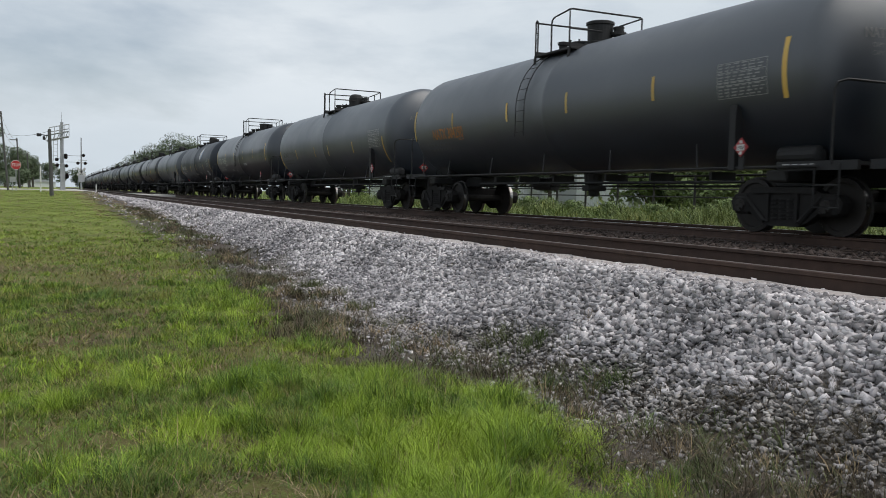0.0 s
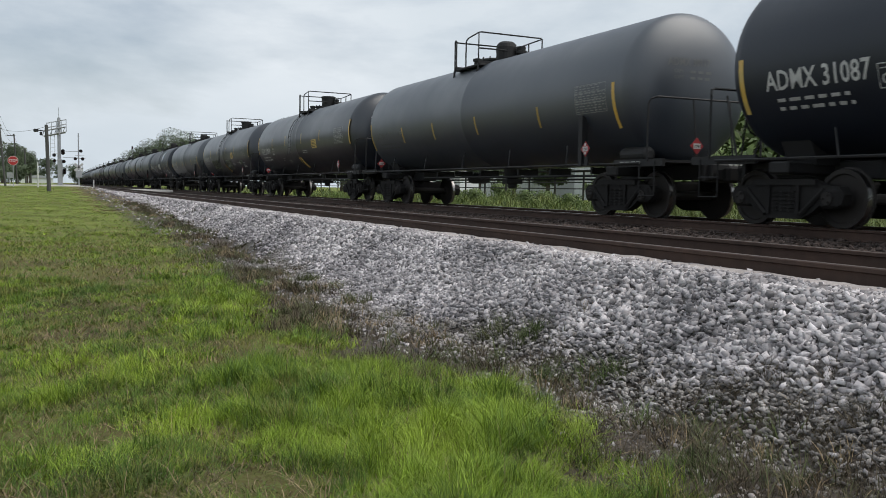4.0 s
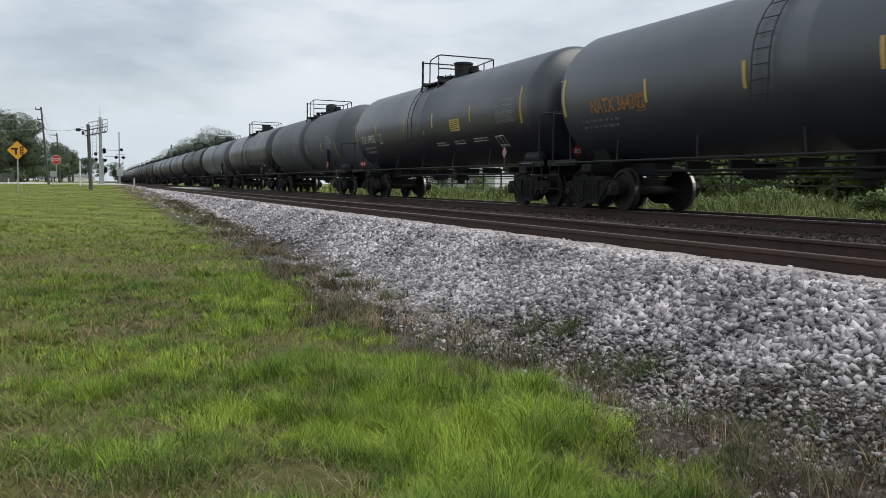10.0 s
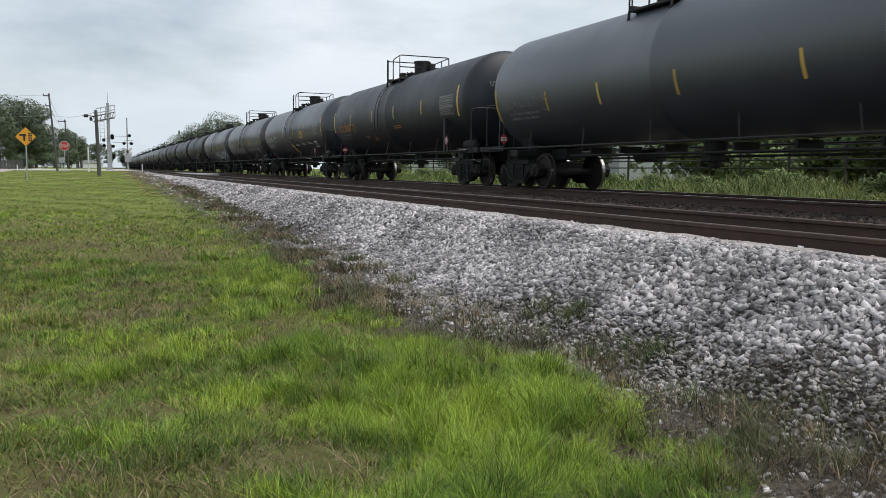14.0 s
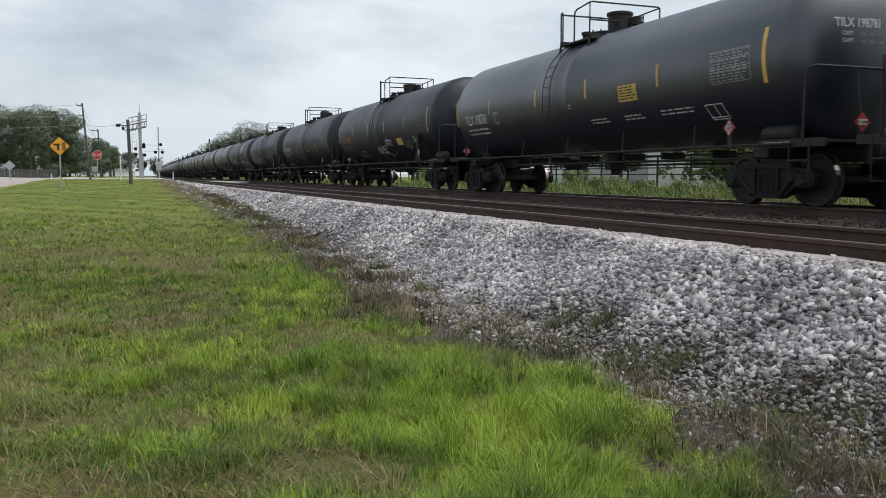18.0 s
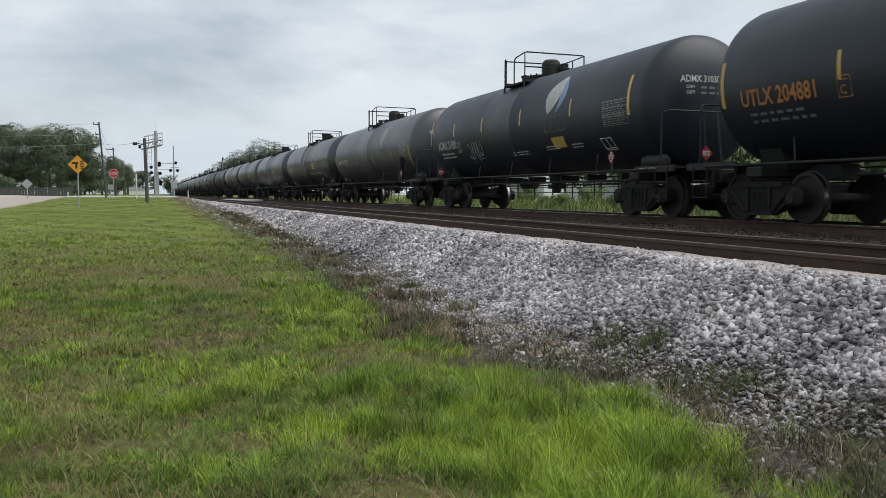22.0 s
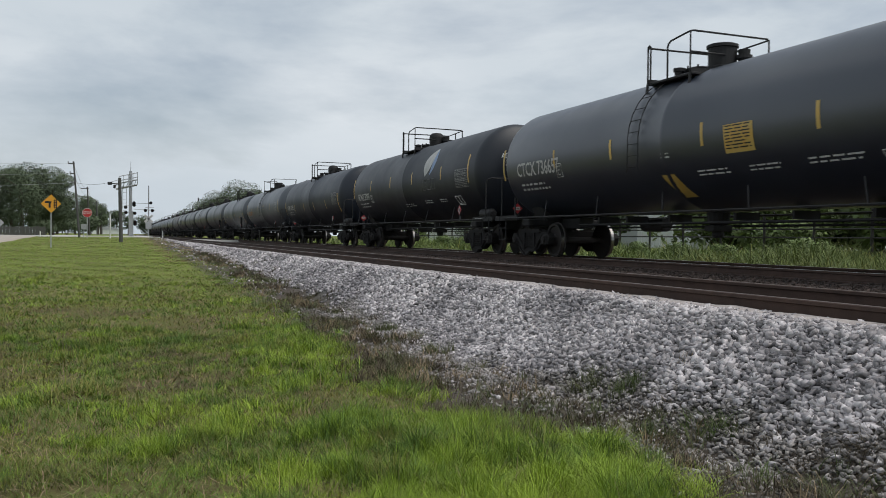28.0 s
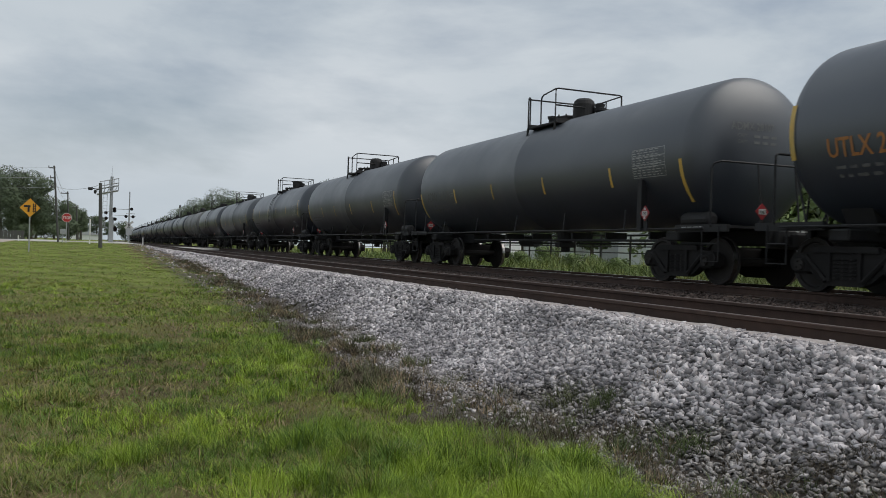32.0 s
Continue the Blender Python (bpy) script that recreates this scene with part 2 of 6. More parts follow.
def part(name, bm, mat, parent, label="", smooth=False):
    return link_bm(name, bm, mat, parent, label, smooth)


def share(name, me, parent, m, label=""):
    ob = new(name, me)
    ob.parent = parent
    ob.matrix_basis = m
    if label:
        ob["label"] = label
    return ob


def group_at(name, m=None):
    ob = new(name)
    ob.empty_display_size = 0.2
    if m is not None:
        ob.matrix_basis = m
    return ob


def add_box(bm, cx, cy, cz, sx, sy, sz, m=None, bevel=0.0):
    r = bmesh.ops.create_cube(bm, size=1.0)
    vs = r["verts"]
    for v in vs:
        v.co = Vector((cx + v.co.x * sx, cy + v.co.y * sy, cz + v.co.z * sz))
    if bevel:
        es = list({e for v in vs for e in v.link_edges})
        bv = bmesh.ops.bevel(bm, geom=es, offset=bevel, segments=1, affect="EDGES", profile=0.5)
        vs = list({v for f in bv["faces"] for v in f.verts} | {v for v in vs if v.is_valid})
    if m is not None:
        for v in vs:
            v.co = m @ v.co
    return vs


def add_rod(bm, a, b, r, seg=6, r2=None):
    a, b = Vector(a), Vector(b)
    q = (b - a).to_track_quat("Z", "Y").to_matrix()
    r2 = r if r2 is None else r2
    rings = []
    for p, rad in ((a, r), (b, r2)):
        rings.append([bm.verts.new(p + q @ Vector((rad * math.cos(2 * math.pi * i / seg), rad * math.sin(2 * math.pi * i / seg), 0))) for i in range(seg)])
    for i in range(seg):
        j = (i + 1) % seg
        bm.faces.new((rings[0][i], rings[0][j], rings[1][j], rings[1][i]))
    bm.faces.new(rings[0][::-1])
    bm.faces.new(rings[1])


def add_path(bm, pts, r, seg=6):
    """One bent tube through pts."""
    pts = [Vector(p) for p in pts]
    rings, side = [], None
    for i, p in enumerate(pts):
        d = ((pts[min(i + 1, len(pts) - 1)] - p).normalized() + (p - pts[max(i - 1, 0)]).normalized()).normalized()
        if side is None:
            side = d.orthogonal().normalized()
        side = (side - d * side.dot(d)).normalized()
        up = d.cross(side)
        rings.append([bm.verts.new(p + (side * math.cos(2 * math.pi * k / seg) + up * math.sin(2 * math.pi * k / seg)) * r) for k in range(seg)])
    for u, v in zip(rings, rings[1:]):
        for k in range(seg):
            j = (k + 1) % seg
            bm.faces.new((u[k], u[j], v[j], v[k]))
    bm.faces.new(rings[0][::-1])
    bm.faces.new(rings[-1])


def add_lathe(bm, prof, seg=24, axis="Y", m=None, caps=True):
    """prof: rows of (along, radius)."""
    rings = []
    for u, r in prof:
        ring = []
        for i in range(seg):
            a = 2 * math.pi * i / seg
            c, s = r * math.cos(a), r * math.sin(a)
            co = Vector((c, u, s)) if axis == "Y" else (Vector((u, c, s)) if axis == "X" else Vector((c, s, u)))
            ring.append(bm.verts.new(m @ co if m is not None else co))
        rings.append(ring)
    for a, b in zip(rings, rings[1:]):
        for i in range(seg):
            j = (i + 1) % seg
            bm.faces.new((a[i], a[j], b[j], b[i]))
    if caps:
        bm.faces.new(rings[0][::-1])
        bm.faces.new(rings[-1])
    bmesh.ops.recalc_face_normals(bm, faces=bm.faces[:])


def plate(bm, pts, y0, y1):
    fa = [bm.verts.new((x, y0, z)) for x, z in pts]
    fb = [bm.verts.new((x, y1, z)) for x, z in pts]
    n = len(pts)
    bm.faces.new(fa[::-1])
    bm.faces.new(fb)
    for i in range(n):
        j = (i + 1) % n
        bm.faces.new((fa[i], fa[j], fb[j], fb[i]))
    bmesh.ops.recalc_face_normals(bm, faces=bm.faces[:])


def mesh_np(name, verts, faces, mat, parent=None, smooth=False):
    """One mesh from arrays: verts (n, 3), faces (m, k)."""
    me = bpy.data.meshes.new(name)
    k = faces.shape[1]
    me.vertices.add(len(verts))
    me.vertices.foreach_set("co", np.asarray(verts, np.float32).ravel())
    me.loops.add(faces.size)
    me.loops.foreach_set("vertex_index", faces.astype(np.int32).ravel())
    me.polygons.add(len(faces))
    me.polygons.foreach_set("loop_start", np.arange(0, faces.size, k, dtype=np.int32))
    me.polygons.foreach_set("loop_total", np.full(len(faces), k, np.int32))
    if smooth:
        me.polygons.foreach_set("use_smooth", np.ones(len(faces), bool))
    me.update(calc_edges=True)
    me.materials.append(mat)
    ob = new(name, me)
    ob.parent = parent
    return ob


# ---- the ground ----
def sm(a, b, v):
    t = np.clip((np.asarray(v, float) - a) / (b - a), 0, 1)
    return t * t * (3 - 2 * t)


def ground_z(x, y):
    """Height of the natural ground and the ballast banks."""
    x, y = np.asarray(x, float), np.asarray(y, float)
    base = np.interp(y, [-50, 8, 30, 51, 64, 75, 88, 400], [-0.9, -0.9, -0.6, -0.28, -0.1, 0.1, 0.22, 0.22])
    base = base + 0.035 * np.sin(x * 0.9 + 1.3) * np.sin(y * 0.55) + 0.02 * np.sin(x * 2.3 + y * 1.7)
    base = base * sm(-0.3, -2.2, x) - 0.17 * (1 - sm(-0.3, -2.2, x)) * sm(20, 70, y) + (base - base * sm(-0.3, -2.2, x)) * (1 - sm(20, 70, y))
    base = np.where(y < 20, np.where(x > -2.2, np.minimum(base, GROUND + 0.06), base), base)
    right = -0.25 + 0.05 * np.sin(x * 0.7) * np.sin(y * 0.4)
    base = np.where(x > 3.6, right, base)
    near = np.interp(x, [-2.9, -2.2, -1.85, -1.55, -0.6, -0.1], [-9, -0.98, -0.92, -0.79, -0.16, -0.15])
    far = np.interp(x, [7.9, 8.4, 9.4], [-0.19, -0.3, -9])
    bank = np.where(x < 3.6, near, far)
    return np.maximum(base, np.where((x > -0.1) & (x < 7.9), -0.19, bank))


def edges(lo, hi, first, grow):
    out, s = [lo], first
    while out[-1] < hi:
        out.append(out[-1] + s)
        s *= grow
    return out


def build_ground():
    ys = sorted({*edges(0, 2600, 0.25, 1.035), *[-v for v in edges(0, 900, 0.6, 1.15)]})
    xs = sorted({*[-12 - v for v in edges(0, 1500, 1.0, 1.25)], *np.arange(-12, 13, 0.3).round(3), *np.arange(-2.4, -0.4, 0.1).round(3), *np.arange(-1.95, -1.3, 0.1).round(3), -0.1, 7.9, *[13 + v for v in edges(0, 1500, 1.0, 1.25)]})
    xs, ys = np.array(xs), np.array(ys)
    gx, gy = np.meshgrid(xs, ys)
    gz = ground_z(gx, gy)
    v = np.stack([gx, gy, gz], -1).reshape(-1, 3)
    n, k = len(ys), len(xs)
    i = (np.arange(n - 1)[:, None] * k + np.arange(k - 1)[None]).ravel()
    f = np.stack([i, i + 1, i + k + 1, i + k], 1)
    m = bpy.data.materials.new("earth_and_turf")
    m.use_nodes = True
    nt = m.node_tree
    N, L = nt.nodes.new, nt.links.new
    p = nt.nodes["Principled BSDF"]
    p.inputs["Roughness"].default_value, p.inputs["Specular IOR Level"].default_value = 0.95, 0.15
    tc, sep = N("ShaderNodeTexCoord"), N("ShaderNodeSeparateXYZ")
    L(tc.outputs["Object"], sep.inputs["Vector"])
    n1, n2, n3 = N("ShaderNodeTexNoise"), N("ShaderNodeTexNoise"), N("ShaderNodeTexNoise")
    for nn, sc in ((n1, 1.1), (n2, 34.0), (n3, 0.35)):
        nn.inputs["Scale"].default_value, nn.inputs["Detail"].default_value = sc, 6
        L(tc.outputs["Object"], nn.inputs["Vector"])

    def ramp(src, stops):
        r = N("ShaderNodeValToRGB")
        while len(r.color_ramp.elements) < len(stops):
            r.color_ramp.elements.new(0.5)
        for e, (pos, c) in zip(r.color_ramp.elements, stops):
            e.position, e.color = pos, (*c, 1)
        L(src, r.inputs["Fac"])
        return r.outputs["Color"]

    def mixed(fac, a, b):
        mx = N("ShaderNodeMix")
        mx.data_type = "RGBA"
        L(fac, mx.inputs["Factor"])
        L(a, mx.inputs["A"])
        L(b, mx.inputs["B"])
        return mx.outputs["Result"]

    def band(lo, hi, soft, wob):
        """1 where lo < x < hi, with a ragged edge."""
        ad = N("ShaderNodeMath")
        ad.operation = "MULTIPLY_ADD"
        L(n1.outputs["Fac"], ad.inputs[0])
        ad.inputs[1].default_value = wob
        L(sep.outputs["X"], ad.inputs[2])
        a, b = N("ShaderNodeMapRange"), N("ShaderNodeMapRange")
        for q, e0, e1 in ((a, lo - soft + wob / 2, lo + soft + wob / 2), (b, hi + soft + wob / 2, hi - soft + wob / 2)):
            q.inputs["From Min"].default_value, q.inputs["From Max"].default_value = e0, e1
            L(ad.outputs[0], q.inputs["Value"])
        mu = N("ShaderNodeMath")
        mu.operation = "MULTIPLY"
        L(a.outputs["Result"], mu.inputs[0])
        L(b.outputs["Result"], mu.inputs[1])
        return mu.outputs[0]

    n4 = N("ShaderNodeTexNoise")
    n4.inputs["Scale"].default_value, n4.inputs["Detail"].default_value, n4.inputs["Roughness"].default_value = 38.0, 8, 0.75
    L(tc.outputs["Object"], n4.inputs["Vector"])
    blend = N("ShaderNodeMath")
    blend.operation = "MULTIPLY_ADD"
    blend.inputs[1].default_value, blend.inputs[2].default_value = 0.75, -0.375
    L(n4.outputs["Fac"], blend.inputs[0])
    both = N("ShaderNodeMath")
    L(blend.outputs[0], both.inputs[0])
    L(n1.outputs["Fac"], both.inputs[1])
    turf = ramp(both.outputs[0], [(0.25, (0.042, 0.036, 0.018)), (0.45, (0.1, 0.085, 0.034)), (0.6, (0.1, 0.115, 0.032)), (0.8, (0.27, 0.2, 0.115))])
    # far ground brightened in colour for the same distant light
    far_turf = ramp(both.outputs[0], [(0.25, (0.1, 0.1, 0.032)), (0.45, (0.135, 0.165, 0.04)), (0.6, (0.17, 0.215, 0.045)), (0.8, (0.26, 0.25, 0.08))])
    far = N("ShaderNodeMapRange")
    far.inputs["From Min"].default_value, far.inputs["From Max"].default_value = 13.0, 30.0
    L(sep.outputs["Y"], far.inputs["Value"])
    turf = mixed(far.outputs["Result"], turf, far_turf)
    grit = ramp(n2.outputs["Fac"], [(0.35, (0.045, 0.036, 0.030)), (0.66, (0.13, 0.112, 0.097))])
    # under the loose stones: dark colour painted for the shade in their gaps
    stone = ramp(n2.outputs["Fac"], [(0.35, (0.055, 0.05, 0.048)), (0.7, (0.2, 0.19, 0.185))])
    bed = ramp(n2.outputs["Fac"], [(0.3, (0.03, 0.021, 0.017)), (0.7, (0.065, 0.047, 0.038))])
    c = mixed(band(-3.0, -1.3, 0.2, 1.1), turf, grit)
    c = mixed(band(-1.5, 0.0, 0.15, 0.5), c, stone)
    c = mixed(band(-0.02, 8.1, 0.03, 0.0), c, bed)
    L(c, p.inputs["Base Color"])
    b = N("ShaderNodeBump")
    b.inputs["Strength"].default_value, b.inputs["Distance"].default_value = 0.8, 0.025
    L(n2.outputs["Fac"], b.inputs["Height"])
    L(b.outputs["Normal"], p.inputs["Normal"])
    g = mesh_np("ground", v, f, m, smooth=True)
    tagged(g, "grassy ground rising to pale crushed stone beside rails", "ground", kind="structure")
    return g


build_ground()


# ---- rails and ties ----
def rail_profile():
    return [(-0.07, -0.172), (0.07, -0.172), (0.07, -0.16), (0.012, -0.145), (0.01, -0.045), (0.036, -0.035), (0.036, -0.006), (0.03, 0.0),
            (-0.03, 0.0), (-0.036, -0.006), (-0.036, -0.035), (-0.01, -0.045), (-0.012, -0.145), (-0.07, -0.16)]


def build_rail(x, head):
    rail = group_at("rail", pose(x, 0, 0))
    bm = bmesh.new()
    prof = rail_profile()
    stations = [-60, 0, 40, 120, *range(160, 920, 20)]
    rings = [[bm.verts.new((a + bend(y), y, b)) for a, b in prof] for y in stations]
    for r0, r1 in zip(rings, rings[1:]):
        for i in range(len(prof)):
            j = (i + 1) % len(prof)
            bm.faces.new((r0[i], r0[j], r1[j], r1[i]))
    bmesh.ops.recalc_face_normals(bm, faces=bm.faces[:])
    part("rail_body", bm, M_RAIL, rail)
    bm = bmesh.new()
    tops = [[bm.verts.new((a + bend(y), y, b)) for a, b in ((-0.028, 0.0005), (-0.026, 0.003), (0.026, 0.003), (0.028, 0.0005))] for y in stations]
    for r0, r1 in zip(tops, tops[1:]):
        for i in range(3):
            bm.faces.new((r0[i], r0[i + 1], r1[i + 1], r1[i]))
    bmesh.ops.recalc_face_normals(bm, faces=bm.faces[:])
    part("rail_head", bm, head, rail, "worn steel running surface")
    tagged(rail, "rust-brown steel rail with worn running surface", "rail", "rails of the two tracks", "structure")
    return rail


for rx, head in ((0.0, M_RAILDULL), (1.505, M_RAILDULL), (XC - 0.752, M_RAILTOP), (XC + 0.752, M_RAILTOP)):
    build_rail(rx, head)


# ---- tank cars ----
TANK_R, TANK_Z, HEAD = 1.52, 2.60, 0.62
REAR = 7.70       # from the car's centre to the rear edge of its side
# middle of the car, half length of the tank's straight shell, trucks and end rails from the middle
SHAPES = {"tall": (0.13, 7.42, 6.80, 8.10), "low": (0.40, 7.15, 6.55, 8.02), "pair": (0.40, 7.15, 6.55, 8.02), "old": (0.40, 7.15, 6.55, 8.02)}


def tank_mesh(kind):
    mid, half = SHAPES[kind][:2]
    bm = bmesh.new()
    prof = []
    for i in range(9):
        a = math.pi / 2 * i / 8
        prof.append((-half - HEAD * math.cos(a), max(TANK_R * math.sin(a) ** 0.8, 0.02)))
    prof += [(y, TANK_R) for y in (-5.0, -2.5, -0.08)]
    prof += [(-0.05, TANK_R + 0.012), (0.05, TANK_R + 0.012)]
    prof += [(y, TANK_R) for y in (0.08, 2.5, 5.0)]
    prof += [(-u, r) for u, r in reversed(prof[:9])]
    add_lathe(bm, prof, 56, "Y", Matrix.Translation((0, mid, TANK_Z)))
    return bm


def side_point(u, z, lift=0.004):
    """A point on the side that faces the near track: u metres from the rear edge, at height z."""
    u *= 0.98
    a = math.asin(max(-1, min(1, (z - TANK_Z) / TANK_R)))
    return Vector((-(TANK_R + lift) * math.cos(a), REAR - u, TANK_Z + (TANK_R + lift) * math.sin(a)))


def add_patch(bm, u0, u1, z0, z1, lift=0.005, lean=0.0, nu=1, nz=5):
    """A thin curved plate lying on the tank's side."""
    grid = []
    for k in range(nz + 1):
        z = z0 + (z1 - z0) * k / nz
        sh = lean * k / nz
        grid.append([bm.verts.new(side_point(u0 + (u1 - u0) * i / nu + sh, z, lift)) for i in range(nu + 1)])
    for a, b in zip(grid, grid[1:]):
        for i in range(nu):
            bm.faces.new((a[i], a[i + 1], b[i + 1], b[i]))


LETTERS = {}


def letter_mesh(text):
    """The flat outline of a word, one metre of size, made once."""
    if text not in LETTERS:
        cu = bpy.data.curves.new("letters", "FONT")
        cu.body, cu.size, cu.resolution_u, cu.offset = text, 1.0, 2, 0.014
        ob = bpy.data.objects.new("letters", cu)
        me = ob.to_mesh()
        LETTERS[text] = ([v.co.copy() for v in me.vertices], [tuple(f.vertices) for f in me.polygons])
        ob.to_mesh_clear()
        bpy.data.objects.remove(ob)
        bpy.data.curves.remove(cu)
    return LETTERS[text]


def text_bm(text, height, place, wide=1.0):
    """Letters bent onto a surface: place(tx, ty) gives the point."""
    cos, faces = letter_mesh(text)
    k = height / 0.70
    bm = bmesh.new()
    vs = [bm.verts.new(c * k) for c in cos]
    for f in faces:
        bm.faces.new([vs[i] for i in f])
    if height > 0.12:
        for j in range(1, 4):
            bmesh.ops.bisect_plane(bm, geom=bm.verts[:] + bm.edges[:] + bm.faces[:], plane_co=(0, height * j / 4, 0), plane_no=(0, 1, 0))
    for v in bm.verts:
        v.co = place(v.co.x * wide, v.co.y)
    return bm


def side_text(text, u, z, height, wide=0.85, lift=0.006):
    a0 = math.asin((z - TANK_Z) / TANK_R)

    def place(tx, ty):
        a = a0 + ty / TANK_R
        return Vector((-(TANK_R + lift) * math.cos(a), REAR - u - tx, TANK_Z + (TANK_R + lift) * math.sin(a)))
    return text_bm(text, height, place, wide)


def head_point(kind, x, z, lift=0.006):
    """A point on the leading dished head."""
    r = min(math.hypot(x, z - TANK_Z) / TANK_R, 0.999)
    mid, half = SHAPES[kind][:2]
    return Vector((x, mid - half - HEAD * math.cos(math.asin(r ** 1.25)) - lift, z))


def add_bars(bm, u, z, width, height, rows, rnd, cols=3, lift=0.006):
    """Unreadable stencil lines as small plain bars."""
    step = height / rows
    for k in range(rows):
        zz, x = z - k * step, u
        end = u + width * rnd.uniform(0.8, 1.0)
        while x < end:
            w = width / cols * rnd.uniform(0.35, 0.95)
            add_patch(bm, x, min(x + w, end), zz - step * 0.4, zz, lift, nz=1)
            x += w + width * 0.05


def build_truck():
    """A two-axle truck at its own centre, wheels on z = 0."""
    truck = group_at("truck")
    for sx in (-1, 1):
        bm = bmesh.new()
        x = sx * 1.0
        # cast side frame: arched top, drooping bottom, two windows
        out = [(-1.15, 0.52), (-1.05, 0.64), (-0.75, 0.66), (-0.5, 0.76), (0.5, 0.76), (0.75, 0.66), (1.05, 0.64), (1.15, 0.52), (1.1, 0.36), (0.78, 0.4),
               (0.5, 0.2), (0.3, 0.13), (-0.3, 0.13), (-0.5, 0.2), (-0.78, 0.4), (-1.1, 0.36)]
        fa = [bm.verts.new((x - 0.09, y, z)) for y, z in out]
        fb = [bm.verts.new((x + 0.09, y, z)) for y, z in out]
        n = len(out)
        bm.faces.new(fa)
        bm.faces.new(fb[::-1])
        for i in range(n):
            j = (i + 1) % n
            bm.faces.new((fa[i], fb[i], fb[j], fa[j]))
        for yy in (-0.889, 0.889):
            add_box(bm, x, yy, 0.457, 0.26, 0.34, 0.3, bevel=0.04)
        for sgn in (-1, 1):
            add_rod(bm, (x + sx * 0.1, sgn * 0.8, 0.6), (x + sx * 0.1, sgn * 0.36, 0.2), 0.045, 6)
            add_box(bm, x + sx * 0.1, sgn * 0.3, 0.45, 0.06, 0.07, 0.5)
        add_box(bm, x + sx * 0.1, 0, 0.70, 0.07, 1.3, 0.09)
        bmesh.ops.recalc_face_normals(bm, faces=bm.faces[:])
        sf = part("side_frame", bm, M_TRUCK, truck)
        bm = bmesh.new()
        for yy in (-0.17, 0, 0.17):
            for k in range(6):
                zz = 0.24 + k * 0.06
                add_lathe(bm, [(zz, 0.075), (zz + 0.03, 0.075)], 8, "Z", Matrix.Translation((x + sx * 0.06, yy, 0)))
        part("spring_nest", bm, M_TRUCK, sf, "stacked coil springs")
    bm = bmesh.new()
    add_box(bm, 0, 0, 0.62, 2.2, 0.36, 0.24, bevel=0.04)
    add_lathe(bm, [(0.7, 0.25), (0.84, 0.25)], 14, "Z")
    for sgn in (-1, 1):
        add_box(bm, 0, sgn * 0.42, 0.4, 1.7, 0.1, 0.12)
        for sx in (-1, 1):
            add_box(bm, sx * 0.75, sgn * 0.4, 0.42, 0.12, 0.07, 0.3)
    part("bolster", bm, M_TRUCK, truck)
    for yy in (-0.889, 0.889):
        bm = bmesh.new()
        add_rod(bm, (-1.12, 0, 0), (1.12, 0, 0), 0.085, 12)
        for sx in (-1, 1):
            m = Matrix.Scale(sx, 4, (1, 0, 0))
            add_lathe(bm, [(0.60, 0.12), (0.665, 0.13), (0.672, 0.30), (0.675, 0.40), (0.678, 0.485), (0.71, 0.487), (0.725, 0.457),
                           (0.815, 0.452), (0.818, 0.385), (0.785, 0.365), (0.77, 0.16), (0.83, 0.12)], 32, "X", m, caps=True)
            add_lathe(bm, [(1.1, 0.105), (1.165, 0.1)], 10, "X", m)
            for k in range(3):
                a = 2 * math.pi * k / 3
                add_rod(bm, (sx * 1.16, 0.06 * math.cos(a), 0.06 * math.sin(a)), (sx * 1.19, 0.06 * math.cos(a), 0.06 * math.sin(a)), 0.017, 6)
        ws = part("wheelset", bm, M_WHEEL, truck, smooth=False)
        ws.matrix_basis = pose(0, yy, 0.457)
        for sx in (-1, 1):
            bm = bmesh.new()
            m = Matrix.Scale(sx, 4, (1, 0, 0))
            add_lathe(bm, [(0.727, 0.459), (0.815, 0.454)], 32, "X", m, caps=False)
            rim = part("tread", bm, M_TREAD, truck, "bright polished wheel tread")
            rim.matrix_basis = pose(0, yy, 0.457)
    return truck


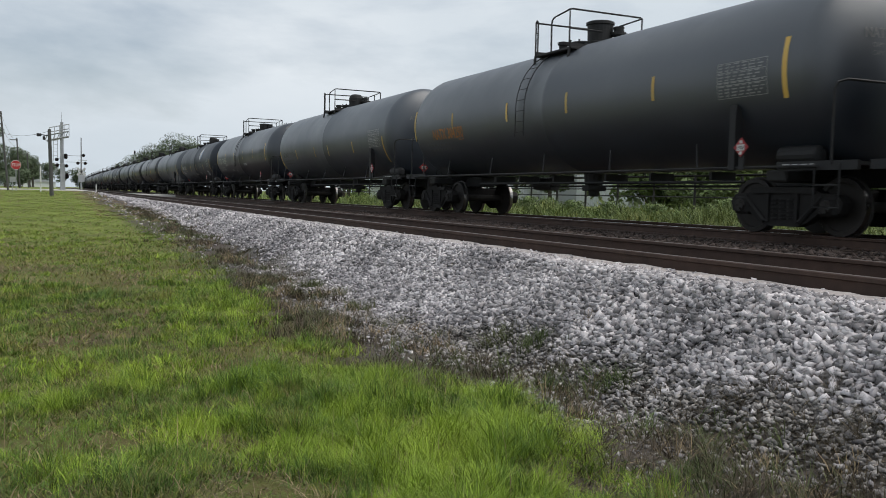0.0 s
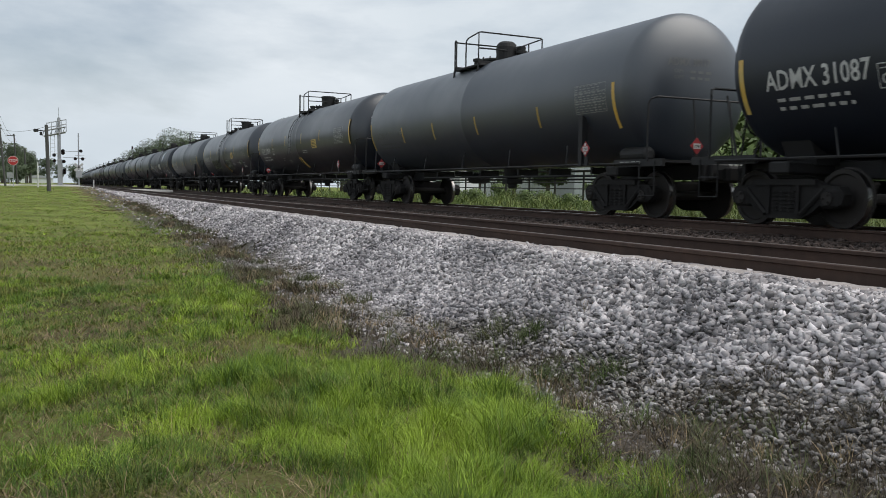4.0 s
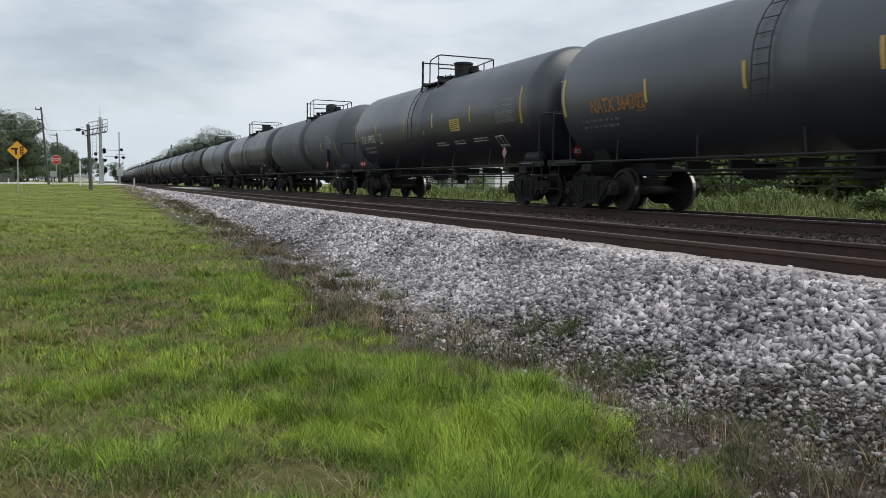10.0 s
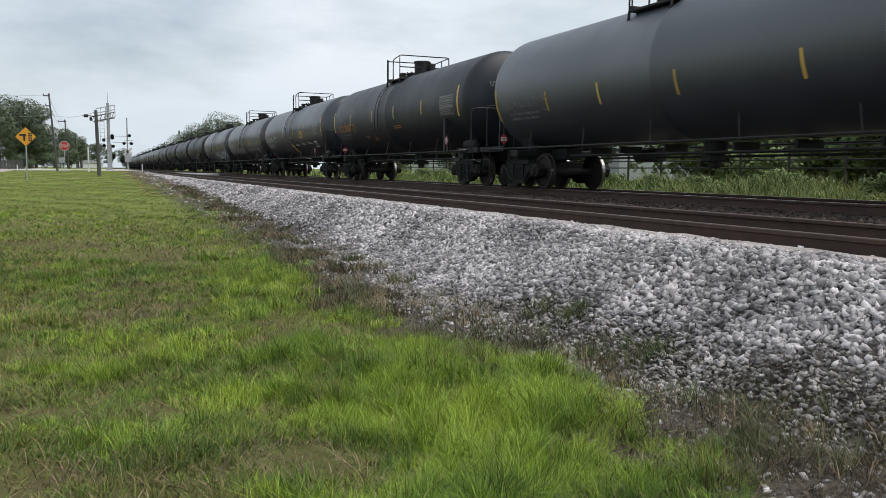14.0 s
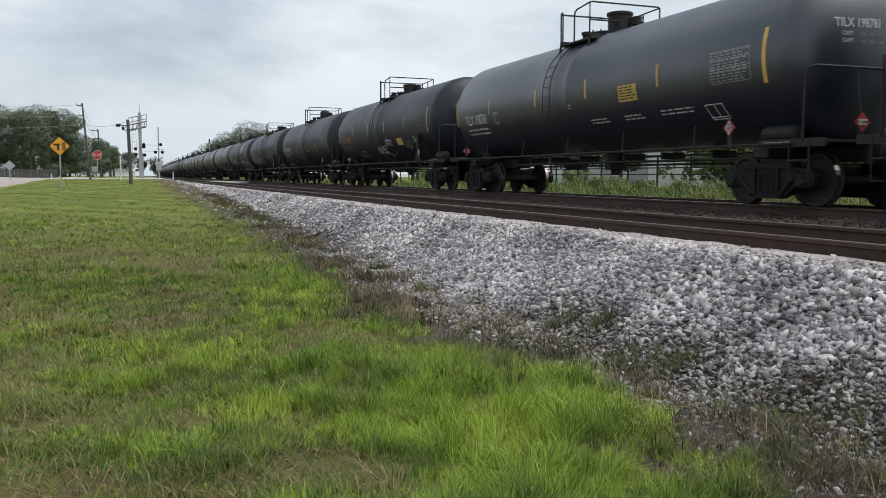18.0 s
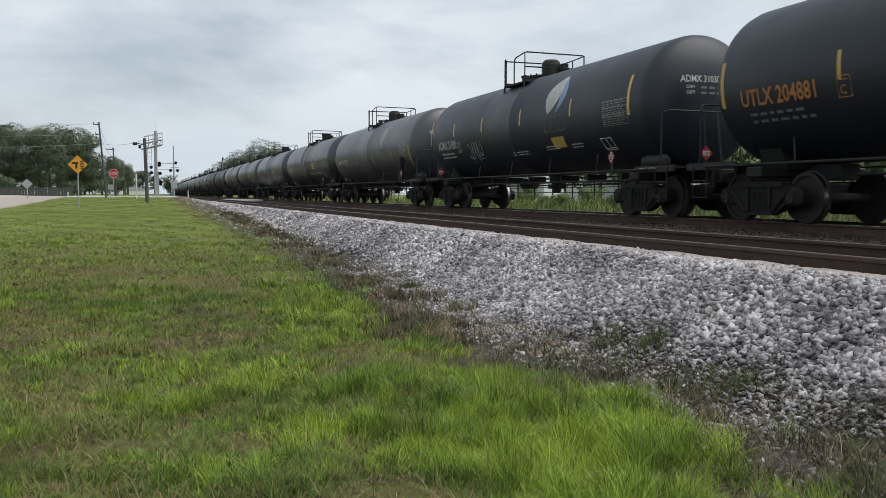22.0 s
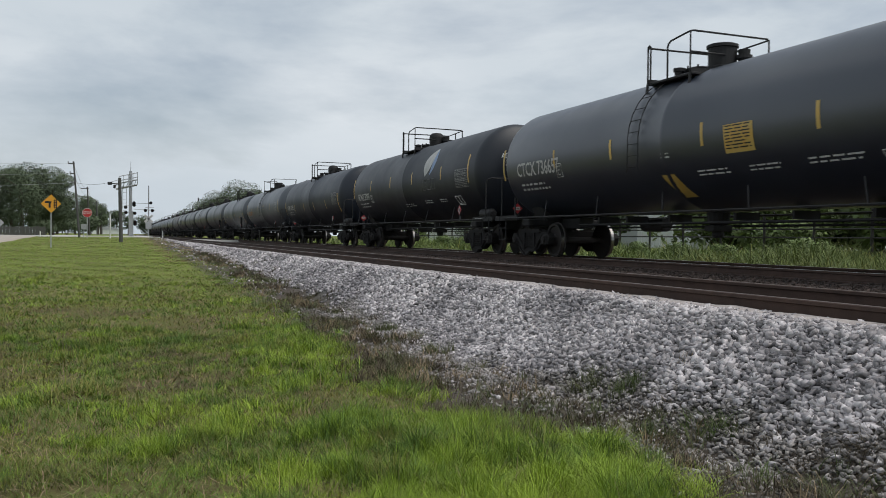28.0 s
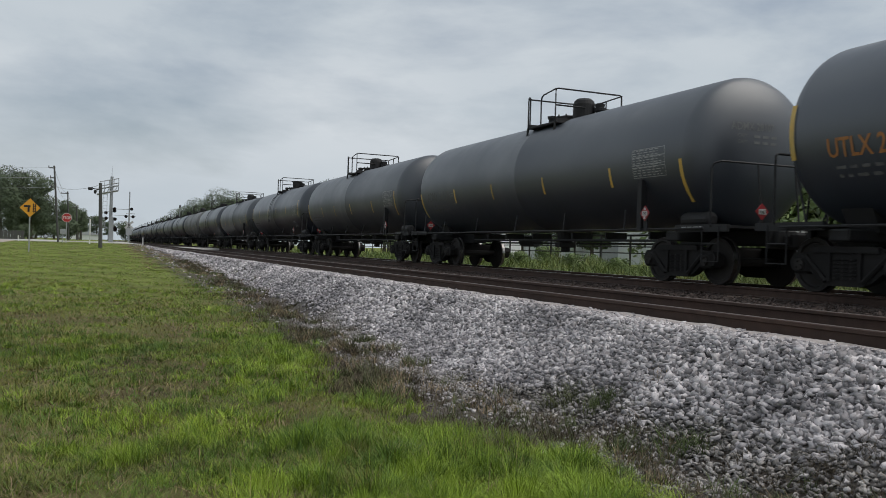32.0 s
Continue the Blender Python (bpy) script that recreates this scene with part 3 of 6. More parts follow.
def build_platform(car, kind):
    """Top platform with handrails, valve housing and manway."""
    u0 = {"low": 5.75, "tall": 6.3, "pair": 6.15, "old": 7.0, "wide": 5.8}[kind]
    y0, y1, w = REAR - u0, REAR - u0 - (2.9 if kind == "wide" else 1.5), 1.0
    deck, hi = 3.92, 4.78
    for x in (-w + 0.26, w - 0.26):
        bm = bmesh.new()
        add_box(bm, x, (y0 + y1) / 2, deck, 0.5, y0 - y1 + 0.1, 0.05, bevel=0.008)
        part("walkway_grating", bm, M_UNDER, car, "dark steel grating walkway")
    for y in (y0, y1):
        bm = bmesh.new()
        add_box(bm, 0, y, deck + 0.06, 2 * w, 0.07, 0.09)
        part("cross_beam", bm, M_UNDER, car)
        for x in (-w, w):
            bm = bmesh.new()
            add_rod(bm, (x, y, deck), (x * 1.04, y, deck - 0.4), 0.03, 6)
            part("platform_leg", bm, M_UNDER, car)
    r, xm = 0.021, y0 - 0.72
    bars = [[(-w, y0, deck - 0.1), (-w, y0, hi - 0.05), (-w, y0 - 0.05, hi - 0.02), (-w, y0 - 0.1, hi - 0.06), (-w, y0 - 0.1, deck)],
            [(-w, y0 - 0.02, hi - 0.07), (w, y0 - 0.02, hi - 0.07)],
            [(-w, xm, deck), (-w, xm, hi - 0.2), (-w, xm - 0.03, hi - 0.12), (-w, xm - 0.12, hi - 0.07), (-w, y1, hi)],
            [(-w, y1, deck - 0.1), (-w, y1, hi), (-w + 0.08, y1, hi + 0.015), (w - 0.05, y1, hi), (w, y1 + 0.03, hi - 0.02), (w, y0, hi - 0.07)],
            [(w, y1, deck - 0.1), (w, y1, hi - 0.01)],
            [(w, y0, deck - 0.1), (w, y0, hi - 0.07)],
            [(w, (y0 + y1) / 2, deck), (w, (y0 + y1) / 2, hi - 0.04)],
            [(-w, y1, hi - 0.42), (w, y1, hi - 0.42)]]
    if kind == "wide":
        # two separate end hoops, open between them
        bars = [[(-w, y0, deck - 0.1), (-w, y0, hi - 0.02), (-0.1, y0, hi), (0.0, y0, hi - 0.05), (0.03, y0, hi - 0.15), (0.03, y0, deck)],
                [(-w, y0, hi - 0.06), (-0.02, y0, hi - 0.2)],
                [(-w, y1, deck), (-w, y1, hi - 0.2), (-w + 0.08, y1, hi - 0.06), (-w + 0.25, y1, hi), (w, y1, hi), (w, y1, deck - 0.1)],
                [(-w + 0.3, y1, deck), (-w + 0.3, y1, hi - 0.01)],
                [(w, y1, hi - 0.06), (w, y1 + 0.45, hi - 0.08), (w, y1 + 0.55, hi - 0.18), (w, y1 + 0.6, deck)],
                [(0.02, y1 + 0.1, deck), (0.02, y1 + 0.1, deck + 0.3), (0.1, y1 + 0.1, deck + 0.36), (0.7, y1 + 0.1, deck + 0.4), (0.8, y1 + 0.1, deck + 0.3), (0.82, y1 + 0.1, deck)]]
    for pts in bars:
        bm = bmesh.new()
        add_path(bm, pts, r)
        part("handrail_bar", bm, M_UNDER, car, "black tubular handrail")
    hy = REAR - u0 - (0.75 if kind == "wide" else 1.25)
    if kind in ("tall", "wide"):
        prof = [(-0.25, 0.36), (0.06, 0.36), (0.08, 0.29), (0.46, 0.3), (0.47, 0.33), (0.53, 0.33), (0.55, 0.28), (0.56, 0.06)]
    elif kind in ("low", "old"):
        prof = [(-0.25, 0.36), (0.02, 0.36), (0.04, 0.29), (0.4, 0.29), (0.49, 0.26), (0.55, 0.19), (0.57, 0.06)]
    else:
        prof = [(-0.25, 0.36), (0.04, 0.36), (0.06, 0.28), (0.36, 0.28), (0.38, 0.31), (0.44, 0.3), (0.47, 0.08)]
    top = TANK_Z + TANK_R - 0.04
    bm = bmesh.new()
    add_lathe(bm, prof, 22, "Z", Matrix.Translation((0, hy, top)))
    part("valve_housing", bm, M_UNDER, car, smooth=False)
    bm = bmesh.new()
    add_lathe(bm, [(-0.1, 0.13), (0.22, 0.12), (0.23, 0.17), (0.3, 0.17), (0.31, 0.12), (0.42, 0.13), (0.44, 0.05)], 14, "Z", Matrix.Translation((0.28, hy - 0.34, top - 0.02)))
    part("relief_valve", bm, M_UNDER, car)
    my = hy + 0.68
    bm = bmesh.new()
    add_lathe(bm, [(-0.12, 0.31), (0.08, 0.31), (0.09, 0.34), (0.14, 0.34), (0.17, 0.27), (0.19, 0.06)], 18, "Z", Matrix.Translation((-0.05, my, top)))
    for k in range(8):
        a = 2 * math.pi * k / 8
        add_rod(bm, (-0.05 + 0.32 * math.cos(a), my + 0.32 * math.sin(a), top + 0.1), (-0.05 + 0.32 * math.cos(a), my + 0.32 * math.sin(a), top + 0.2), 0.022, 5)
    part("manway", bm, M_UNDER, car)
    bm = bmesh.new()
    add_lathe(bm, [(-0.12, 0.1), (0.12, 0.1), (0.13, 0.13), (0.2, 0.13), (0.22, 0.05)], 12, "Z", Matrix.Translation((-0.5, REAR - u0 - 0.45, top - 0.05)))
    part("filling_fitting", bm, M_UNDER, car)


def add_ladder(car, u):
    ladder = group_at("ladder")
    ladder.parent = car
    sides = []
    for du in (-0.2, 0.2):
        pts = []
        for k in range(9):
            z = 1.95 + 2.0 * k / 8
            a = math.asin(max(-1, min(1, (z - TANK_Z) / TANK_R)))
            q = TANK_R + 0.05
            pts.append((-q * math.cos(a) if z > TANK_Z else -q, REAR - u - du, z if z < TANK_Z else TANK_Z + q * math.sin(a)))
        bm = bmesh.new()
        add_path(bm, pts, 0.012, 5)
        part("ladder_rail", bm, M_UNDER, ladder)
        sides.append(pts)
    bm = bmesh.new()
    add_rod(bm, (0, 0, 0), (0, -0.4, 0), 0.009, 5)
    rung = bpy.data.meshes.new("rung")
    bm.to_mesh(rung)
    bm.free()
    rung.materials.append(M_UNDER)
    for k in range(8):
        s = (k + 0.4) / 8 * 8
        i = int(s)
        p = Vector(sides[0][i]).lerp(Vector(sides[0][i + 1]), s - i)
        share("rung", rung, ladder, Matrix.Translation(p))
    return ladder


def build_car(kind):
    car = group_at("tank_car")
    top_kind, kind = kind, "tall" if kind == "wide" else kind
    mid, half, truck_at, rail_at = SHAPES[kind]
    end = rail_at - 8.0
    part("tank", tank_mesh(kind), M_BLACK, car, smooth=True)
    build_platform(car, top_kind)
    if kind in ("tall", "pair"):
        add_ladder(car, {"tall": 6.6, "pair": 6.5, "wide": 7.1}[top_kind])
    for s in (-1, 1):
        bm = bmesh.new()
        x = s * 1.47
        add_path(bm, [(x, mid - rail_at + 0.3, 1.06), (x, mid + rail_at - 0.3, 1.06)], 0.024, 6)
        for k in range(5):
            y = mid - 5.2 + k * 10.4 / 4
            add_rod(bm, (x, y, 1.06), (s * 1.28, y + 0.25, 1.5), 0.016, 5)
        part("side_rail", bm, M_UNDER, car, "long pipe rail along the tank's foot")
    for s in (-1, 1):
        bm = bmesh.new()
        add_box(bm, 0, mid + s * (6.9 + end), 0.92, 0.46, 2.9, 0.3, bevel=0.02)
        add_box(bm, 0, mid + s * (8.2 + end), 0.92, 0.7, 0.12, 0.4, bevel=0.02)
        part("draft_sill", bm, M_UNDER, car)
        bm = bmesh.new()
        vs = [(-0.7, 0.98), (0.7, 0.98), (0.9, 1.4), (0.8, 1.42), (0, 1.12), (-0.8, 1.42), (-0.9, 1.4)]
        fa = [bm.verts.new((a, mid + s * truck_at - 0.3, b)) for a, b in vs]
        fb = [bm.verts.new((a, mid + s * truck_at + 0.3, b)) for a, b in vs]
        bm.faces.new(fa)
        bm.faces.new(fb[::-1])
        for i in range(len(vs)):
            j = (i + 1) % len(vs)
            bm.faces.new((fa[i], fb[i], fb[j], fa[j]))
        add_box(bm, 0, mid + s * truck_at, 0.93, 2.5, 0.42, 0.2, bevel=0.03)
        bmesh.ops.recalc_face_normals(bm, faces=bm.faces[:])
        part("saddle", bm, M_UNDER, car)
        bm = bmesh.new()
        add_box(bm, 0, mid + s * (7.72 + end), 1.1, 2.76, 1.02, 0.05)
        for x in (-1.38, 1.38):
            add_box(bm, x, mid + s * (7.6 + end), 1.07, 0.07, 1.5, 0.14)
        part("end_deck", bm, M_UNDER, car)
        bm = bmesh.new()
        y = mid + s * rail_at
        add_path(bm, [(-1.42, y - s * 0.1, 1.1), (-1.42, y - s * 0.1, 2.18), (-1.39, y - s * 0.07, 2.27), (-1.28, y, 2.31), (1.28, y, 2.31), (1.39, y - s * 0.07, 2.27), (1.42, y - s * 0.1, 2.18), (1.42, y - s * 0.1, 1.1)], 0.022, 6)
        part("end_handrail", bm, M_UNDER, car)
        for x in (-0.45, 0.45):
            bm = bmesh.new()
            add_rod(bm, (x, mid + s * (8.02 + end), 2.3), (x, mid + s * (8.18 + end), 1.05), 0.018, 6)
            part("handrail_stay", bm, M_UNDER, car)
        for x in (-1.42, 1.42):
            bm = bmesh.new()
            add_path(bm, [(x, mid + s * 7.7, 1.1), (x, mid + s * 7.7, 0.45), (x, mid + s * 8.15, 0.45), (x, mid + s * 8.15, 1.1)], 0.016, 5)
            add_rod(bm, (x, mid + s * 7.7, 0.78), (x, mid + s * 8.15, 0.78), 0.016, 5)
            part("sill_step", bm, M_UNDER, car)
        bm = bmesh.new()
        add_box(bm, 0, mid + s * 8.4, 0.87, 0.2, 0.4, 0.2, bevel=0.02)
        add_box(bm, 0.05, mid + s * 8.58, 0.87, 0.3, 0.2, 0.32, bevel=0.05)
        part("coupler", bm, M_TRUCK, car)
    bm = bmesh.new()
    add_lathe(bm, [(0.55, 0.1), (0.6, 0.13), (0.8, 0.13), (0.85, 0.22), (1.12, 0.26)], 14, "Z", Matrix.Translation((0, 0.2, 0)))
    add_box(bm, 0, 0.2, 0.75, 0.5, 0.3, 0.14, bevel=0.02)
    part("outlet_valve", bm, M_UNDER, car)
    bm = bmesh.new()
    add_path(bm, [(-0.5, -5.2, 0.86), (-0.5, 5.2, 0.86)], 0.03, 5)
    add_path(bm, [(0.3, -5.2, 0.8), (0.3, 5.2, 0.8)], 0.025, 5)
    for y in (-4.2, -2.4, -0.8, 1.4, 3.1, 4.4):
        add_box(bm, -0.1, y, 0.98, 0.6, 0.07, 0.16)
    add_rod(bm, (0.4, 2.6, 0.85), (0.4, 3.5, 0.85), 0.16, 12)
    part("brake_rigging", bm, M_UNDER, car)
    bm = bmesh.new()
    add_lathe(bm, [(-0.6, 0.1), (-0.55, 0.2), (-0.5, 0.22), (0.5, 0.22), (0.55, 0.2), (0.6, 0.1)], 16, "Y", Matrix.Translation((-0.95, mid - 7.0, 1.26)) @ Matrix.Scale(0.7, 4))
    part("air_reservoir", bm, M_UNDER, car)
    bm = bmesh.new()
    ring = [(0.28 * math.cos(a), mid + 8.28, 1.85 + 0.28 * math.sin(a)) for a in [2 * math.pi * k / 14 for k in range(15)]]
    add_path(bm, ring, 0.018, 5)
    for k in range(4):
        add_rod(bm, (0, mid + 8.28, 1.85), ring[k * 3 + 1], 0.014, 5)
    add_box(bm, 0, mid + 8.18, 1.75, 0.16, 0.16, 0.4)
    add_rod(bm, (0, mid + 8.15, 1.6), (-0.3, mid + 8.1, 1.05), 0.02, 5)
    part("brake_wheel", bm, M_UNDER, car)
    for s in (-1, 1):
        tr = build_truck()
        tr.parent = car
        tr.matrix_basis = pose(0, mid + s * truck_at, 0)
    # diamond hazard placard on a small bracket
    bm = bmesh.new()
    c = Vector((-1.46, REAR - {"low": 13.3, "old": 13.3, "tall": 13.85, "pair": 13.2}[kind], 1.39))
    q = 0.16
    for d, mat in ((0.03, None),):
        vs = [bm.verts.new((c.x - 0.06, c.y - a * q, c.z + b * q)) for a, b in ((1, 0), (0, 1), (-1, 0), (0, -1))]
        vt = [bm.verts.new((c.x - 0.045, c.y - a * q, c.z + b * q)) for a, b in ((1, 0), (0, 1), (-1, 0), (0, -1))]
        bm.faces.new(vs)
        bm.faces.new(vt[::-1])
        for i in range(4):
            j = (i + 1) % 4
            bm.faces.new((vs[i], vt[i], vt[j], vs[j]))
    bmesh.ops.recalc_face_normals(bm, faces=bm.faces[:])
    pl = part("placard", bm, M_RED, car, "red diamond hazard placard")
    bm = bmesh.new()
    add_box(bm, c.x - 0.03, c.y, 1.2, 0.02, 0.12, 0.34)
    part("placard_bracket", bm, M_UNDER, pl)
    bm = bmesh.new()
    add_box(bm, c.x - 0.064, c.y, c.z, 0.006, 0.17, 0.1)
    for s in (-1, 1):
        add_box(bm, c.x - 0.064, c.y, c.z + s * 0.09, 0.006, 0.06, 0.05)
    part("placard_panel", bm, M_WHITE, pl, "white number panel")
    bm = text_bm("1987", 0.06, lambda tx, ty: Vector((c.x - 0.07, c.y + 0.078 - tx, c.z - 0.035 + ty)), 0.95)
    part("placard_number", bm, M_SIGN_BLACK, pl)
    # the same placard on the leading end, and stencilled lines on the deck's edge
    bm = bmesh.new()
    e = Vector((-0.5, mid - 8.22 - end, 1.4))
    ring = ((1, 0), (0, 1), (-1, 0), (0, -1))
    vs = [bm.verts.new((e.x + i * q, e.y, e.z + j * q)) for i, j in ring]
    vt = [bm.verts.new((e.x + i * q, e.y + 0.012, e.z + j * q)) for i, j in ring]
    bm.faces.new(vs)
    bm.faces.new(vt[::-1])
    for i in range(4):
        j = (i + 1) % 4
        bm.faces.new((vs[i], vt[i], vt[j], vs[j]))
    bmesh.ops.recalc_face_normals(bm, faces=bm.faces[:])
    pl = part("end_placard", bm, M_RED, car, "red diamond hazard placard")
    bm = bmesh.new()
    add_box(bm, e.x, e.y - 0.006, e.z, 0.17, 0.006, 0.1)
    part("placard_panel", bm, M_WHITE, pl, "white number panel")
    part("placard_number", text_bm("1987", 0.06, lambda tx, ty: Vector((e.x - 0.078 + tx, e.y - 0.012, e.z - 0.035 + ty)), 0.95), M_SIGN_BLACK, pl)
    bm = bmesh.new()
    add_box(bm, e.x, e.y + 0.02, 1.22, 0.1, 0.02, 0.3)
    part("placard_bracket", bm, M_UNDER, pl)
    bm = bmesh.new()
    for k in range(6):
        add_box(bm, 0.3 + k * 0.15, mid - 8.265 - end, 1.06, 0.1 if k % 2 else 0.13, 0.006, 0.04)
    tagged(part("deck_stencil", bm, M_WHITE, car), kind="stuff")
    bm = bmesh.new()
    for k in range(4):
        add_box(bm, -1.42, mid - 7.15 - k * 0.17, 1.08, 0.006, 0.11 if k % 2 else 0.14, 0.04)
    tagged(part("step_stencil", bm, M_WHITE, car), kind="stuff")
    bm = bmesh.new()
    add_rod(bm, (-0.95, mid + 8.05, 2.2), (-1.25, mid + 7.45, 1.12), 0.022, 6)
    part("brake_rod", bm, M_UNDER, car)
    return car


# paint, marks, mark colour, housing kind, extras; in the train's order
CARS = [
    ("k", "", "f", "tall"),
    ("d", "NATX 304290", "o", "tall"),
    ("d", "ADMX 29992", "f", "low"),
    ("k", "CTCX 734951", "w", "pair n2"),
    ("b", "ADMX 31087", "w", "low leaf n"),
    ("d", "ADMX 30117", "f", "low"),
    ("k", "TILX 317949", "w", "tall y slab n2"),
    ("k", "TILX 317975", "w", "tall y slab tagg tagg2 n"),
    ("d", "ADMX 30793", "w", "old"),
    ("b", "ADMX 31212", "w", "low leaf tag n"),
    ("d", "NATX 364302", "o", "tall"),
    ("k", "TILX 199932", "w", "tall y n"),
    ("g", "ADMX 28114", "f", "old band"),
    ("k", "TCBX 197086", "w", "tall panel n"),
    ("d", "ADMX 30171", "f", "low"),
    ("b", "UTLX 204285", "o", "tall n2"),
    ("k", "TILX 197441", "w", "tall y slab n"),
    ("k", "TILX 196892", "w", "tall y n"),
    ("k", "TILX 198781", "w", "tall y n"),
    ("b", "UTLX 204045", "o", "pair tag2 patch"),
    ("b", "ADMX 31000", "w", "low n2"),
    ("b", "UTLX 204881", "o", "pair"),
    ("b", "ADMX 31030", "w", "low leaf tag1 patch n"),
    ("d", "ADMX 30452", "w", "low leaf2"),
    ("k", "TILX 197860", "w", "tall y n"),
    ("k", "TILX 198183", "f", "tall y slab n"),
    ("k", "TILX 195963", "w", "tall y n"),
    ("k", "CTCX 736657", "w", "tall yy slab n"),
    ("b", "ADMX 30993", "w", "low leaf n"),
    ("b", "ADMX 30082", "w", "low"),
    ("d", "UTLX 204377", "o", "wide"),
    ("d", "ADMX 28107", "f", "old"),
    ("d", "", "f", "low"),
    ("k", "", "f", "tall n"),
    ("d", "", "f", "low"),
    ("k", "", "w", "pair"),
    # pale paint stands for sky reflected in a far glossy side
    ("s", "", "f", "low"),
    ("k", "", "f", "tall"),
    ("d", "", "f", "low"),
    ("k", "", "w", "tall y"),
    ("d", "", "f", "pair"),
    ("k", "", "f", "low"),
    ("d", "", "f", "tall"),
    ("k", "", "f", "low"),
    ("g", "", "f", "pair"),
    ("k", "", "f", "tall"),
    ("d", "", "f", "low"),
    ("k", "", "f", "low"),
    ("d", "", "f", "tall"),
    ("k", "", "f", "low"),
    ("d", "", "f", "low"),
    ("k", "", "f", "tall"),
]


# reflective strips: metres from the rear edge; foot and top of the short ones, of the last one
STRIPS = {"low": ((0.16, 3.0, 5.42, 8.23, 11.5, 14.5), (1.95, 2.42), (1.78, 2.68)), "old": ((0.16, 3.33, 6.5, 8.3, 11.46, 14.46), (2.0, 2.46), (1.75, 2.66)),
          "tall": ((0.02, 2.76, 5.97, 8.72, 11.76, 15.0), (2.35, 2.8), (2.12, 3.05)), "pair": ((0.16, 3.13, 5.9, 8.5, 11.31, 14.4), (2.34, 2.8), (2.12, 3.02))}
LATER = {2: ((0.16, 3.05, 6.08, 8.06, 11.23, 14.52), (2.0, 2.42), (1.6, 2.45)), 6: ((0.06, 3.13, 5.73, 8.6, 11.45, 15.4), (2.4, 2.85), (2.13, 3.04)),
         7: ((0.3, 3.22, 5.73, 8.62, 11.48, 15.43), (2.4, 2.85), (2.13, 3.04)), 10: ((0.2, 3.43, 6.29, 9.1, 12.0, 15.1), (2.2, 2.66), (2.1, 3.0)),
         9: ((0.16, 2.93, 5.65, 8.4, 11.5, 14.5), (1.92, 2.4), (1.8, 2.7)), 16: ((0.08, 3.03, 5.75, 8.6, 11.45, 15.3), (2.36, 2.8), (2.12, 3.04)),
         19: ((0.16, 3.13, 5.9, 8.6, 11.5, 14.37), (2.38, 2.82), (2.14, 3.0)), 22: ((-0.1, 2.45, 5.14, 8.2, 11.41, 14.3), (2.52, 2.97), (2.31, 3.22)),
         23: ((0.1, 2.62, 5.0, 8.48, 11.85, 14.57), (1.95, 2.4), (1.7, 2.55)), 27: ((-0.1, 2.99, 5.73, 9.05, 12.04, 15.1), (2.3, 2.75), (2.12, 3.04)),
         28: ((0.0, 2.9, 5.78, 8.57, 11.75, 14.26), (2.48, 2.93), (2.25, 3.15)), 29: ((-0.05, 3.01, 5.8, 8.56, 11.6, 14.5), (1.95, 2.42), (1.75, 2.66)),
         31: ((0.1, 3.1, 5.9, 9.0, 12.15, 14.68), (2.0, 2.42), (1.6, 2.42)), 12: ((0.1, 3.4, 6.19, 9.1, 12.1, 14.6), (2.0, 2.42), (1.6, 2.42))}


